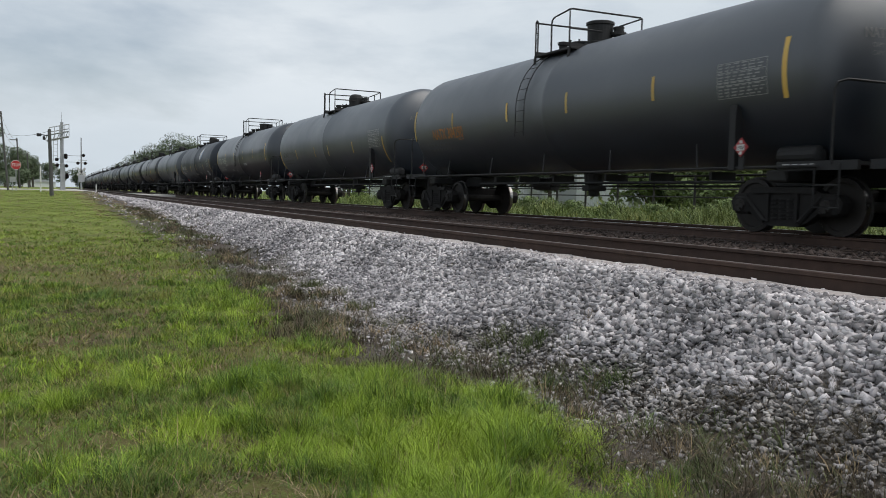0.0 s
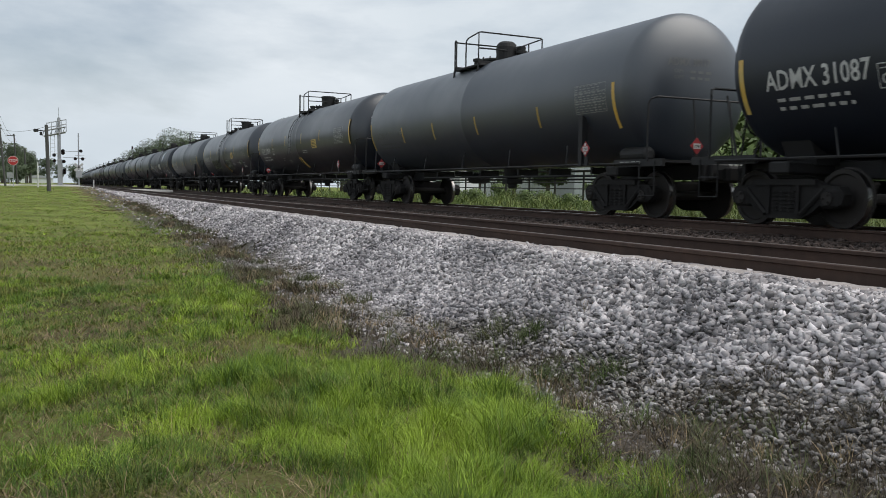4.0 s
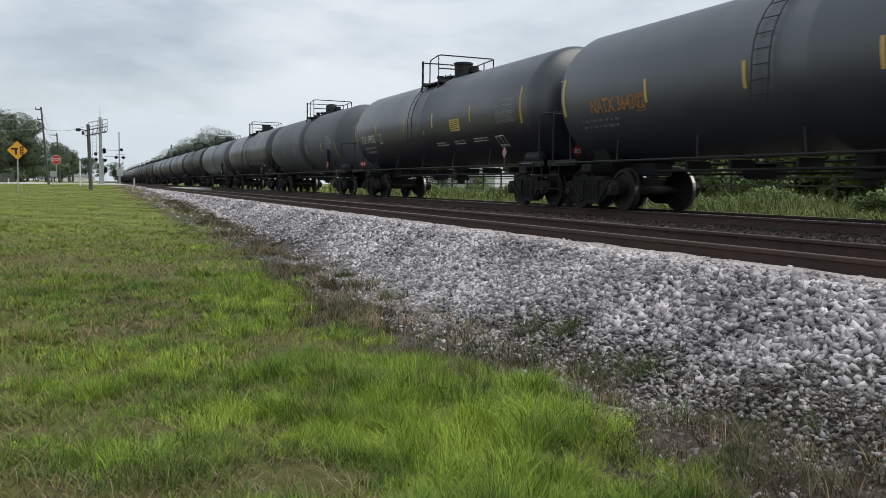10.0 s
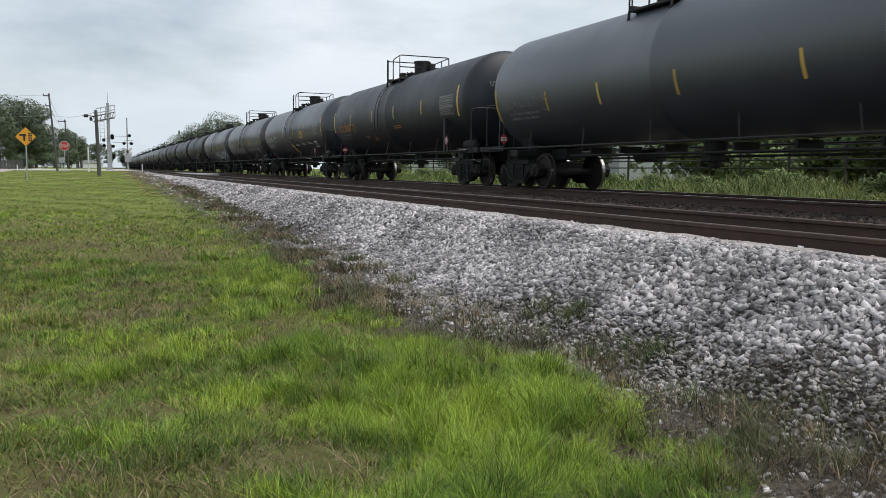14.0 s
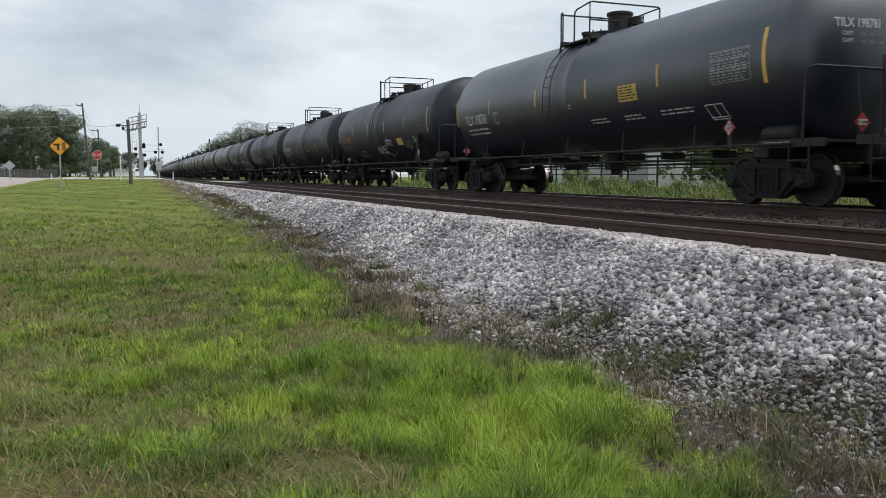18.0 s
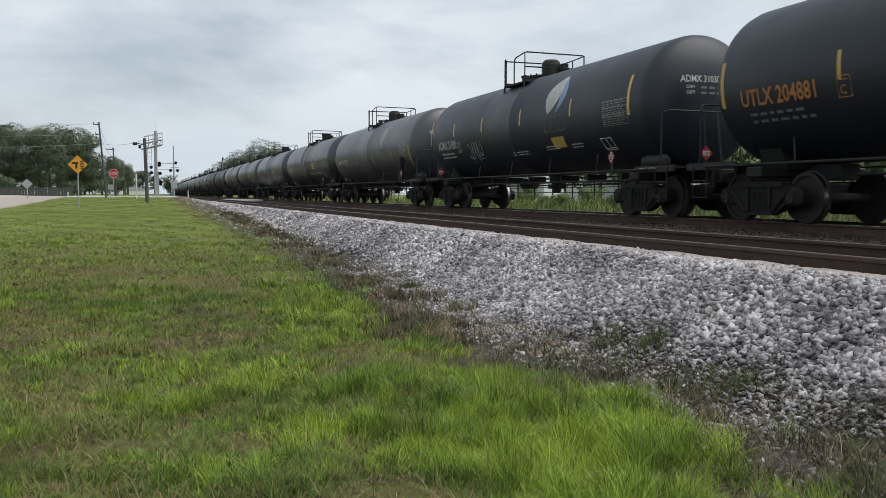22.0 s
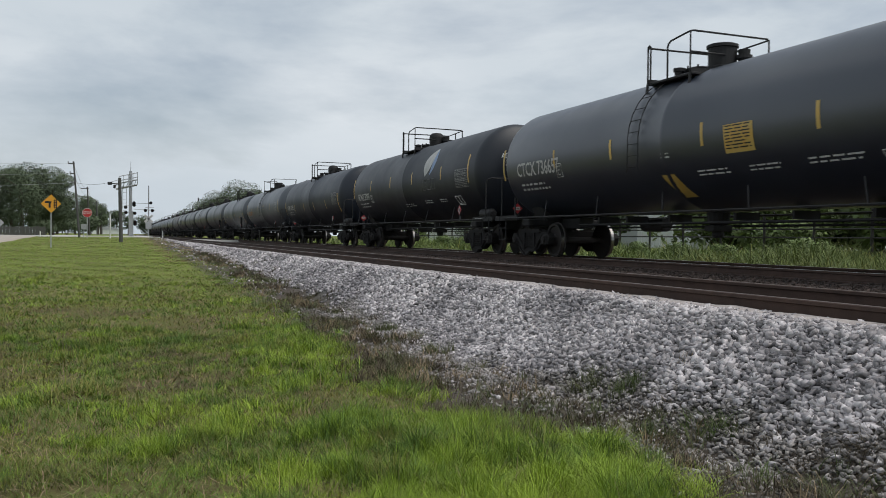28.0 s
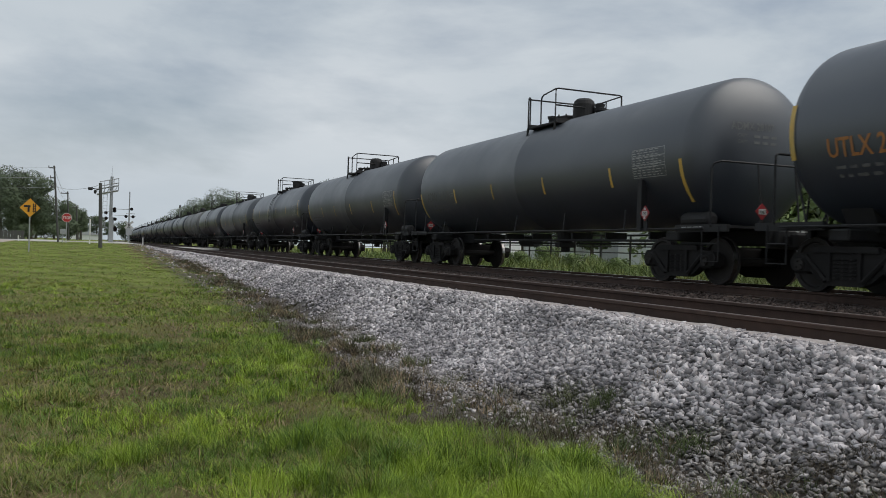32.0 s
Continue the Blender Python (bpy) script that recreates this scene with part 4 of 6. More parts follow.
def mark_car(car, spec, rnd, kind, place):
    paint, text, mark, extras = spec
    along, short, last = LATER.get(place, STRIPS[kind])
    for k, u in enumerate(along):
        z0, z1 = last if k == 5 else ((last[0] + 0.02, last[1] - 0.02) if k == 0 else short)
        w = 0.1 if k in (0, 5) else 0.085
        bm = bmesh.new()
        add_patch(bm, u - w / 2, u + w / 2, z0, z1, 0.005)
        part("reflector_strip", bm, M_YELLOW, car, "yellow reflective strip")
    mat = {"k": M_BLACK, "b": M_MATT, "d": M_DARK, "g": M_GREY, "s": M_SILVER}[paint]
    for ch in car.children:
        if ch.name.startswith("tank"):
            ch.material_slots[0].link = "OBJECT"
            ch.material_slots[0].material = mat
    ink = {"w": M_WHITE, "f": M_FADED, "o": M_ORANGE}[mark]
    if (paint in "dg" or mark == "o") and place != 30:
        y = REAR - {"low": 13.3, "old": 13.3, "tall": 13.85, "pair": 13.2}[kind] + 0.16
        bm = bmesh.new()
        plate(bm, [(-1.5, 1.05), (-1.36, 1.05), (-1.36, 2.02), (-1.5, 2.1)], y - 0.012, y + 0.012)
        add_box(bm, -1.5, y + 0.06, 1.56, 0.02, 0.14, 1.06)
        part("corner_plate", bm, M_UNDER, car, "upright steel angle beside the placard")
    slim = text.startswith(("ADMX 29", "ADMX 301", "ADMX 304", "ADMX 307"))
    if text:
        part("reporting_mark", side_text(text, 1.3 if "NATX" in text else (0.72 if kind == "tall" else 0.66), 2.12, 0.23 if slim else 0.3, 1.02 if slim else 0.78) if "CTCX" not in text else side_text(text, 0.75, 2.2, 0.36, 0.78), ink, car, "stencilled reporting mark")
        part("end_mark", text_bm(text, 0.15, lambda tx, ty: head_point(kind, tx - 0.8, 2.98 + ty), 0.8), M_FADED if mark == "o" else ink, car)
        for k in range(2):
            part("end_lettering", text_bm("CAPY", 0.07, lambda tx, ty: head_point(kind, tx - 0.68, 2.84 - 0.12 * k + ty), 0.85), M_FADED if mark == "o" else ink, car)
    lines = {"TILX 199932": ("LD LMT 206100 LB  93500 KG", "LT WT  79800 LB  36200 KG"), "TILX 196892": ("LD LMT 206700 LB", "LT WT  79300 LB"),
             "TCBX 197086": ("LD LMT 197700LB  89700KG", "LT WT   65300LB  29600KG")}.get(text)
    if lines:
        for k, line in enumerate(lines):
            part("weight_lettering", side_text(line, 0.9, 1.9 - 0.16 * k, 0.085, 0.85), ink, car)
    else:
        bm = bmesh.new()
        add_bars(bm, 0.85, 1.99, 1.7, 0.25, 2, rnd, 7)
        tagged(part("weight_stencil", bm, M_FADED if mark == "o" or place == 23 else ink, car), kind="stuff")
    du = {"low": 13.1, "old": 13.05, "tall": 13.5, "pair": 13.05}[kind]
    bm = bmesh.new()
    dz = 2.8 if kind == "tall" else 2.72
    add_bars(bm, du + 0.03, dz - 0.02, 1.08, 0.56, 11, rnd, 7)
    for k in (0, 3, 6, 7, 11):
        z = dz - 0.575 * k / 11
        add_patch(bm, du, du + 1.14, z - 0.012, z, 0.007, nz=1)
    for x in (0, 0.26, 0.74, 1.13):
        add_patch(bm, du + x, du + x + 0.012, dz - 0.58, dz, 0.008, nz=3)
    tagged(part("data_table", bm, M_FADED if kind == "pair" else M_GRID, car, "ruled table of small stencilled lines"), kind="stuff")
    bm = bmesh.new()
    for k in range(2):
        w = rnd.uniform(0.3, 0.42)
        z = 2.84 - 0.12 * k
        cells = 3
        for i in range(cells):
            x0 = -0.32 + i * w / cells * 1.6
            q = [head_point(kind, x0 + dx, z + dz) for dx, dz in ((0, 0), (w / cells * 1.1, 0), (w / cells * 1.1, 0.05), (0, 0.05))]
            bm.faces.new([bm.verts.new(p) for p in q])
    tagged(part("end_stencil", bm, M_FADED, car), kind="stuff")
    for e in extras.split():
        if e == "y":
            bm = bmesh.new()
            add_patch(bm, 10.2, 10.95, 2.15, 2.5, 0.006, nu=1, nz=4)
            pn = part("yellow_notice", bm, M_YELLOW, car, "yellow notice panel with dark lines")
            bm = bmesh.new()
            add_bars(bm, 10.25, 2.46, 0.65, 0.3, 5, rnd, 3, 0.009)
            tagged(part("notice_line", bm, M_SIGN_BLACK, pn), kind="stuff")
        elif e == "n":
            bm = bmesh.new()
            for u, z, w in (((7.2, 1.78, 1.2), (9.6, 1.84, 0.85), (11.15, 1.83, 0.7)) if kind in ("low", "old")
                            else ((8.7, 1.86, 0.95), (10.2, 1.86, 0.85), (11.65, 1.88, 1.2), (7.65, 2.27, 0.3))):
                add_bars(bm, u, z, w, 0.14, 2, rnd, 3)
            tagged(part("small_stencil", bm, ink, car), kind="stuff")
            bm = bmesh.new()
            o = 12.7 if kind in ("low", "old") else 13.15
            cor = [(o, 1.87), (o + 0.5, 1.87), (o + 0.56, 1.6), (o + 0.06, 1.6)]
            for a, b in (*zip(cor, cor[1:] + cor[:1]), ((o + 0.26, 1.87), (o + 0.32, 1.6)), ((o + 0.05, 1.64), (o + 0.54, 1.64))):
                add_rod(bm, side_point(*a, 0.003), side_point(*b, 0.003), 0.011, 4)
            part("outline_stencil", bm, ink, car)
        elif e == "leaf":
            add_leaf(car)
        elif e == "band":
            bm = bmesh.new()
            for u, w in ((7.95, 0.36), (8.45, 0.16)):
                add_patch(bm, u, u + w, 1.12, 4.05, 0.008, nu=1, nz=16)
            part("strap", bm, M_UNDER, car, "dark band strapped round the tank")
        elif e == "leaf2":
            add_leaf(car, True)
        elif e == "tag":
            add_tag(car, rnd, M_GRID, 3.3, 5.4, 1.75, 2.4)
            add_tag(car, rnd, M_WHITE, 7.1, 8.5, 1.98, 2.5, 0.014)
        elif e == "tag1":
            add_tag(car, rnd, M_GRID, 3.65, 4.9, 1.72, 2.25)
        elif e == "tag2":
            add_tag(car, rnd, M_FADED, 3.4, 4.4, 1.4, 1.7)
            add_tag(car, rnd, M_WHITE, 6.75, 8.2, 1.5, 1.85)
            add_tag(car, rnd, M_WHITE, 8.4, 9.3, 1.78, 2.06, 0.015)
            add_tag(car, rnd, M_SPRAYDULL, 11.0, 11.95, 1.65, 1.92)
            add_tag(car, rnd, M_WHITE, 12.35, 12.72, 1.84, 2.04)
        elif e == "tagg":
            add_tag(car, rnd, M_SPRAYDULL, 8.2, 9.9, 1.6, 2.1)
            add_tag(car, rnd, M_SPRAYDULL, 12.4, 13.4, 1.75, 2.0)
        elif e == "tagg2":
            add_tag(car, rnd, M_SPRAYDULL, 3.4, 6.2, 1.6, 2.2, 0.015)
        elif e == "panel":
            bm = bmesh.new()
            add_patch(bm, 9.1, 11.8, 2.95, 3.62, 0.006, nu=1, nz=5)
            part("repainted_panel", bm, M_SILVER, car, "pale grey repainted rectangle")
        elif e == "patch":
            bm = bmesh.new()
            add_patch(bm, 10.1, 10.85, 1.77, 2.05, 0.006, nu=1, nz=4)
            part("orange_patch", bm, M_YELLOW, car, "small orange notice")
        elif e == "yy":
            bm = bmesh.new()
            add_patch(bm, 9.7, 10.5, 2.1, 2.62, 0.006, nu=1, nz=5)
            pn = part("yellow_notice", bm, M_YELLOW, car, "square yellow notice panel with dark lines")
            bm = bmesh.new()
            add_bars(bm, 9.74, 2.6, 0.7, 0.46, 8, rnd, 2, 0.009)
            tagged(part("notice_line", bm, M_SIGN_BLACK, pn), kind="stuff")
        elif e == "n2":
            bm = bmesh.new()
            for u, z, w in ((5.6, 1.75, 0.5), (8.6, 2.1, 0.9), (4.6, 1.85, 0.5)):
                add_bars(bm, u, z, w, 0.14, 2, rnd, 3)
            tagged(part("small_stencil", bm, ink, car), kind="stuff")
        elif e == "slab":
            bm = bmesh.new()
            add_patch(bm, 7.75, 8.2, 1.38, 1.84, 0.006, lean=-0.28, nu=1, nz=4)
            part("yellow_slab", bm, M_YELLOW, car, "faded yellow painted patch")
    if text:
        bm = bmesh.new()
        c = 3.06 if kind in ("tall", "pair") else 2.72
        lo, hi = (2.06, 2.39) if kind in ("tall", "pair") else (1.98, 2.3)
        for a, b in (((c, hi), (c + 0.28, hi)), ((c + 0.28, hi), (c + 0.28, lo)), ((c + 0.28, lo), (c, lo)), ((c, lo), (c, hi)), ((c + 0.05, hi - 0.06), (c + 0.22, hi - 0.06))):
            add_rod(bm, side_point(*a, 0.002), side_point(*b, 0.002), 0.009, 4)
        box = part("boxed_letter", bm, ink, car)
        part("letter", side_text("C", c * 0.98 + 0.05, lo + 0.05, 0.15, 0.9), ink, box)


def add_leaf(car, faded=False):
    """A leaf in two halves above a row of outlined bars."""
    tip, foot = (10.6, 3.67), (10.08, 2.68)

    def half(bulge, heel, inner, name, mat, parent, label):
        bm, n, prev = bmesh.new(), 12, None
        for k in range(n + 1):
            t = k / n
            row = []
            for out in (bulge, inner):
                a = (heel[0] * (1 - t) ** 2 + 2 * out[0] * t * (1 - t) + tip[0] * t * t, heel[1] * (1 - t) ** 2 + 2 * out[1] * t * (1 - t) + tip[1] * t * t)
                row.append(bm.verts.new(side_point(*a, 0.006)))
            if prev:
                bm.faces.new((prev[0], prev[1], row[1], row[0]))
            prev = row
        return part(name, bm, mat, parent, label)
    em = half((9.45, 3.4), foot, (11.0, 3.05), "emblem", M_GRID if faded else M_WHITE, car, "white half of a leaf-shaped emblem")
    if not faded:
        half((10.86, 3.06), (10.52, 2.68), (11.5, 3.08), "emblem_shade", M_BLUE, em, "blue half of the emblem")
    bm = bmesh.new()
    for k in range(3):
        u = 9.82 + k * 0.46
        for a, b in (((u, 2.2), (u + 0.08, 2.56)), ((u + 0.08, 2.56), (u + 0.38, 2.56)), ((u + 0.38, 2.56), (u + 0.34, 2.2)), ((u + 0.34, 2.2), (u, 2.2))):
            add_rod(bm, side_point(*a, 0.003), side_point(*b, 0.003), 0.011, 4)
    part("emblem_bars", bm, M_FADED, em)


def add_tag(car, rnd, mat, u0, u1, z0, z1, r=0.011):
    """Spray-painted scrawl: slanting loops side by side, some run down."""
    bm = bmesh.new()
    n = max(2, round((u1 - u0) / 0.2))
    for k in range(n):
        c = u0 + (u1 - u0) * (k + 0.5) / n
        w, h = (u1 - u0) / n * rnd.uniform(0.5, 0.95), (z1 - z0) / 2
        mid = (z0 + z1) / 2 + rnd.uniform(-0.15, 0.15) * h
        pts = []
        turns, a0 = rnd.choice((1.2, 1.6, 2.2)), rnd.uniform(0, 6.28)
        for i in range(13):
            a = a0 + i / 12 * turns * 3.14
            q = h * rnd.uniform(0.75, 1.05)
            v = math.sin(a) * q
            pts.append(side_point(c + math.cos(a) * w * rnd.uniform(0.6, 1.0) + v * 0.22, max(1.32, mid + v), 0.004))
        if rnd.random() < 0.35:
            e = (c + rnd.uniform(-0.2, 0.2), max(1.35, mid - h * rnd.uniform(1.2, 1.7)))
            pts.append(side_point(*e, 0.004))
        for p, q in zip(pts, pts[1:]):
            add_rod(bm, p, q, r, 4)
    base = [side_point(u0 + (u1 - u0) * i / 5, z0 - 0.04 + 0.05 * (i % 2), 0.004) for i in range(6)]
    if u1 - u0 > 1.2:
        for p, q in zip(base[3:], base[4:]):
            add_rod(bm, p, q, r, 4)
    tagged(part("spray_paint", bm, mat, car, "sprayed looping strokes"), kind="stuff")


# small differences of coupled length, metres further ahead
AHEAD = {1: 0.25, 2: 0.45, 3: 0.45, 4: 0.38, 5: 0.2, 6: 0.15, 7: -0.4, 8: -0.24, 9: -0.2, 10: -0.3, 11: 0.35, 12: -0.1, 13: 0.12, 14: 0.1, 15: 0.15, 16: -0.2, 17: 0.05, 18: -0.15,
         19: 0.0, 20: 0.1, 21: 0.12, 22: 0.25, 23: 0.15, 24: 0.1, 25: -0.43, 26: -0.5, 27: -0.4, 28: 0.15, 29: 0.0, 30: -0.4, 31: -0.3}


def car_start(n):
    return 24.95 + (n - 1) * PITCH - REAR - AHEAD.get(n, 0.0)


def build_train():
    rnd = random.Random(5)
    first = {k: build_car(k) for k in ("tall", "low", "pair", "old", "wide")}
    cars, used = [], set()
    for n, spec in enumerate(CARS):
        kind = spec[3].split()[0]
        start = pose(XC, car_start(n), 0)
        if kind in used:
            car = copy_thing(first[kind], start)
        else:
            used.add(kind)
            car = first[kind]
        cars.append(car)
    for n, (car, spec) in enumerate(zip(cars, CARS)):
        paint, text, mark, ex = spec
        mark_car(car, (paint, text, mark, " ".join(ex.split()[1:])), rnd, ex.split()[0].replace("wide", "tall"), n)
        look_of = {"k": "glossy black", "b": "matt black", "d": "dull dark grey", "g": "dusty grey", "s": "pale sky-reflection grey"}[paint]
        extra = " with leaf emblem" if "leaf" in ex else (" with spray-painted loops" if "tag" in ex else (" with yellow notice" if ("y" in ex.split() or "yy" in ex.split()) else ""))
        tagged(car, look_of + " steel tank car" + extra + " rolling on rails", "tank car", "tank cars of the train")
    return cars


train = build_train()


# ---- near-track surroundings: ties, stones, dust ----
def build_ties():
    bm = bmesh.new()
    add_box(bm, 0, 0, -0.085, 2.55, 0.22, 0.17, bevel=0.012)
    me = bpy.data.meshes.new("tie")
    bm.to_mesh(me)
    bm.free()
    me.materials.append(M_TIE)
    rnd = random.Random(3)
    for cx, name in ((NEAR_C, "near_track"), (XC, "far_track")):
        bed = group_at("track_bed")
        tagged(bed, "row of dark creosoted wooden ties half sunk in rusty stone", "track bed", "track beds", "structure")
        for k in range(145):
            share("tie", me, bed, pose(cx + rnd.uniform(-0.04, 0.04), -8 + k * 0.505 + rnd.uniform(-0.02, 0.02), -0.172 + rnd.uniform(-0.006, 0.004), 0, 0, rnd.uniform(-0.8, 0.8)))


build_ties()



def stone_field(name, pts, size, mat, rng, flat=0.5, parent=None):
    """Angular broken stones, each its own island, at pts (n, 3) with sizes (n,)."""
    bv = np.array([[x, y, z] for x in (-1, 1) for y in (-1, 1) for z in (-1, 1)], float) * 0.72
    bf = np.array([[0, 1, 3], [0, 3, 2], [4, 6, 7], [4, 7, 5], [0, 4, 5], [0, 5, 1], [2, 3, 7], [2, 7, 6], [0, 2, 6], [0, 6, 4], [1, 5, 7], [1, 7, 3]])
    n, k = len(pts), len(bv)
    v = bv[None] + rng.uniform(-0.42, 0.42, (n, k, 3))
    v = v * np.stack([rng.uniform(0.85, 1.45, n), rng.uniform(0.7, 1.1, n), rng.uniform(flat - 0.18, flat + 0.2, n)], -1)[:, None]
    a, b, c = rng.uniform(0, 6.28, n), rng.normal(0, 0.5, n), rng.normal(0, 0.5, n)
    ca, sa, cb, sb, cc, sc = (q[:, None] for q in (np.cos(a), np.sin(a), np.cos(b), np.sin(b), np.cos(c), np.sin(c)))
    x, y, z = v[..., 0], v[..., 1], v[..., 2]
    y, z = y * cb - z * sb, y * sb + z * cb
    x, z = x * cc - z * sc, x * sc + z * cc
    x, y = x * ca - y * sa, x * sa + y * ca
    v = np.stack([x, y, z], -1) * size[:, None, None] + pts[:, None]
    f = bf[None] + (np.arange(n) * k)[:, None, None]
    return mesh_np(name, v.reshape(-1, 3), f.reshape(-1, 3), mat, parent)


def noise2(x, y, s, seed=0.0):
    """Cheap smooth noise, about -1 to 1."""
    return (np.sin(x * s + 1.7 * np.sin(y * s * 0.7 + seed) + seed) + np.sin(y * s * 1.13 + 1.3 * np.sin(x * s * 0.9 - seed) + 2 * seed)
            + 0.6 * np.sin((x + y) * s * 2.1 + 1.1 * seed) + 0.5 * np.sin((x - 0.6 * y) * s * 3.3 + seed)) / 2.6


def toe(y):
    """The ragged foot of the crushed stone, as x."""
    base = np.interp(y, [2, 3.6, 4.2, 4.8, 5.5, 6.0, 6.8, 7.9, 9.6, 12.9, 16, 30], [-1.22, -1.28, -1.56, -1.58, -1.4, -1.55, -1.45, -1.75, -1.98, -1.68, -1.52, -1.5])
    return base + 0.06 * np.sin(y * 2.9 + 0.6) + 0.05 * np.sin(y * 5.3)


def turf_edge(y):
    base = np.interp(y, [2, 2.9, 3.3, 3.7, 4.3, 5.0, 5.5, 5.9, 6.3, 6.9, 7.3, 7.7, 8.2, 8.8, 10, 11.6, 12.4, 13.4, 15.4, 20, 24, 38, 80],
                     [-2.95, -2.84, -2.66, -2.58, -2.5, -2.38, -2.42, -2.72, -3.15, -3.3, -2.85, -2.85, -3.45, -3.35, -3.0, -2.7, -3.1, -2.75, -2.6, -2.55, -2.1, -1.9, -1.9])
    return base + 0.05 * np.sin(y * 4.3 + 1.1) + 0.04 * np.sin(y * 9.1 + 0.3)


def scatter(rng, n, x0, x1, y0, y1):
    x, y = rng.uniform(x0, x1, n), rng.uniform(y0, y1, n)
    return x, y


def build_stones():
    rng = np.random.default_rng(7)
    ballast = group_at("ballast_bank")
    tagged(ballast, "bank of grey and white crushed limestone beside the rails", "ballast", kind="structure")
    sets = []
    for n, y0, y1, lo, hi in ((7000, -9, 1.2, 0.03, 0.06), (42000, 1.2, 12, 0.015, 0.038), (22000, 12, 27, 0.021, 0.046), (10000, 27, 48, 0.03, 0.065), (6000, 48, 80, 0.045, 0.09)):
        x, y = scatter(rng, n, -2.7, -0.3, y0, y1)
        d = x - toe(y)
        keep = rng.uniform(0, 1, n) < np.clip(0.13 + d * 2.4 + 0.1 * noise2(x, y, 2.4, 4.0), 0.03, 1.0)
        x, y = x[keep], y[keep]
        s = lo + (hi - lo) * rng.power(1.3, len(x)) * np.clip(0.75 + 0.8 * (x - toe(y)), 0.4, 1)
        z = ground_z(x, y) + 0.015 * np.exp(-((x + 1.62) / 0.2) ** 2) + s * rng.uniform(-0.15, 0.6, len(x)) * np.clip((-0.25 - x) * 2.5, 0.0, 1)
        sets.append((np.stack([x, y, z], -1), s))
    p = np.concatenate([a for a, _ in sets])
    s = np.concatenate([b for _, b in sets])
    # small gravel washed down over the gritty strip
    x, y = scatter(rng, 34000, -2.9, -0.9, 1.6, 16)
    keep = (rng.uniform(0, 1, len(x)) < np.clip(0.65 + (x - toe(y)) * 0.5 + 0.3 * noise2(x, y, 2.1, 7.0), 0.08, 1) * (1 - sm(0.05, 0.4, x - toe(y)))) & (x > turf_edge(y) - 0.05)
    x, y = x[keep], y[keep]
    q = 0.005 + 0.015 * rng.power(0.6, len(x))
    tagged(stone_field("gravel", np.stack([x, y, ground_z(x, y) + q * 0.2 + 0.02 * np.exp(-((x + 1.62) / 0.2) ** 2)], -1), q, M_DIRTSTONE, rng, parent=ballast), "small washed-down gravel in the dirt", kind="stuff")
    x, y = scatter(rng, 24000, -2.3, -1.0, 1.6, 16)
    keep = rng.uniform(0, 1, len(x)) < np.clip(0.75 + (x - toe(y)) * 0.9 + 0.2 * noise2(x, y, 1.6, 9.0), 0.05, 1) * (1 - sm(0.0, 0.3, x - toe(y)))
    x, y = x[keep], y[keep]
    q = rng.uniform(0.01, 0.022, len(x))
    tagged(stone_field("strewn_stone", np.stack([x, y, ground_z(x, y) + q * 0.25 + 0.022 * np.exp(-((x + 1.62) / 0.2) ** 2)], -1), q, M_DIRTSTONE, rng, parent=ballast), "strewn stones at the foot of the bank", kind="stuff")
    # the nearest three hundred of the larger ones are single stones
    big = np.where((p[:, 1] > 2.5) & (p[:, 1] < 7.5) & (s > 0.032) & (p[:, 0] > -1.7))[0][:300]
    rest = np.ones(len(p), bool)
    rest[big] = False
    tagged(stone_field("crushed_stone", p[rest], s[rest], M_STONE, rng, parent=ballast), "heaped angular grey crushed limestone", kind="stuff")
    shapes = []
    for k in range(12):
        ob = stone_field("stone", np.zeros((1, 3)), np.ones(1), M_STONE1, rng)
        shapes.append(ob.data)
        bpy.data.objects.remove(ob)
    for j, i in enumerate(big):
        m = Matrix.Translation(p[i]) @ Matrix.Rotation(rng.uniform(0, 6.28), 4, "Z") @ Matrix.Scale(float(s[i]) * 1.1, 4)
        share("stone", shapes[j % 12], ballast, m)
    # rusty stones in and between the tracks
    x, y = scatter(rng, 15000, 0.1, 8.0, 1.0, 34)
    q = rng.uniform(0.018, 0.04, len(x))
    mid = np.exp(-((x - 3.0) / 0.8) ** 2)
    z = np.full(len(x), -0.185) + 0.05 * mid + q * rng.uniform(-0.2, 0.5, len(x))
    tagged(stone_field("rusty_stone", np.stack([x, y, z], -1), q, M_BEDSTONE, rng, parent=ballast), "rust-stained dark crushed stone between rails", kind="stuff")
    # pale stones and chips lodged at the tie ends beyond the near track
    k = np.repeat(np.arange(86), 8)
    x = 1.66 + np.abs(rng.normal(0, 0.16, len(k)))
    y = -6 + k * 0.505 + rng.normal(0, 0.085, len(k))
    q = rng.uniform(0.014, 0.034, len(k))
    tagged(stone_field("pale_stone", np.stack([x, y, -0.15 + q * 0.7], -1), q, M_DUST, rng, parent=ballast), "pale stones lodged at the tie ends", kind="stuff")
    # chips strewn over the dusty lip
    x, y = scatter(rng, 5200, -0.5, -0.09, 1.5, 40)
    q = rng.uniform(0.01, 0.026, len(x))
    tagged(stone_field("lip_stone", np.stack([x, y, -0.135 + q * rng.uniform(-0.3, 0.5, len(x))], -1), q, M_STONE, rng, parent=ballast), "loose pale chips along the rail", kind="stuff")
    # the pale dusty lip along the near rail
    ys = np.arange(-4, 90, 0.12)
    a = -0.36 + 0.06 * noise2(ys, ys * 0.3, 1.1) + 0.05 * noise2(ys, ys * 0.7, 5.0, 1.0)
    b = -0.075 + 0.02 * noise2(ys, ys * 0.3, 7.0)
    rows = []
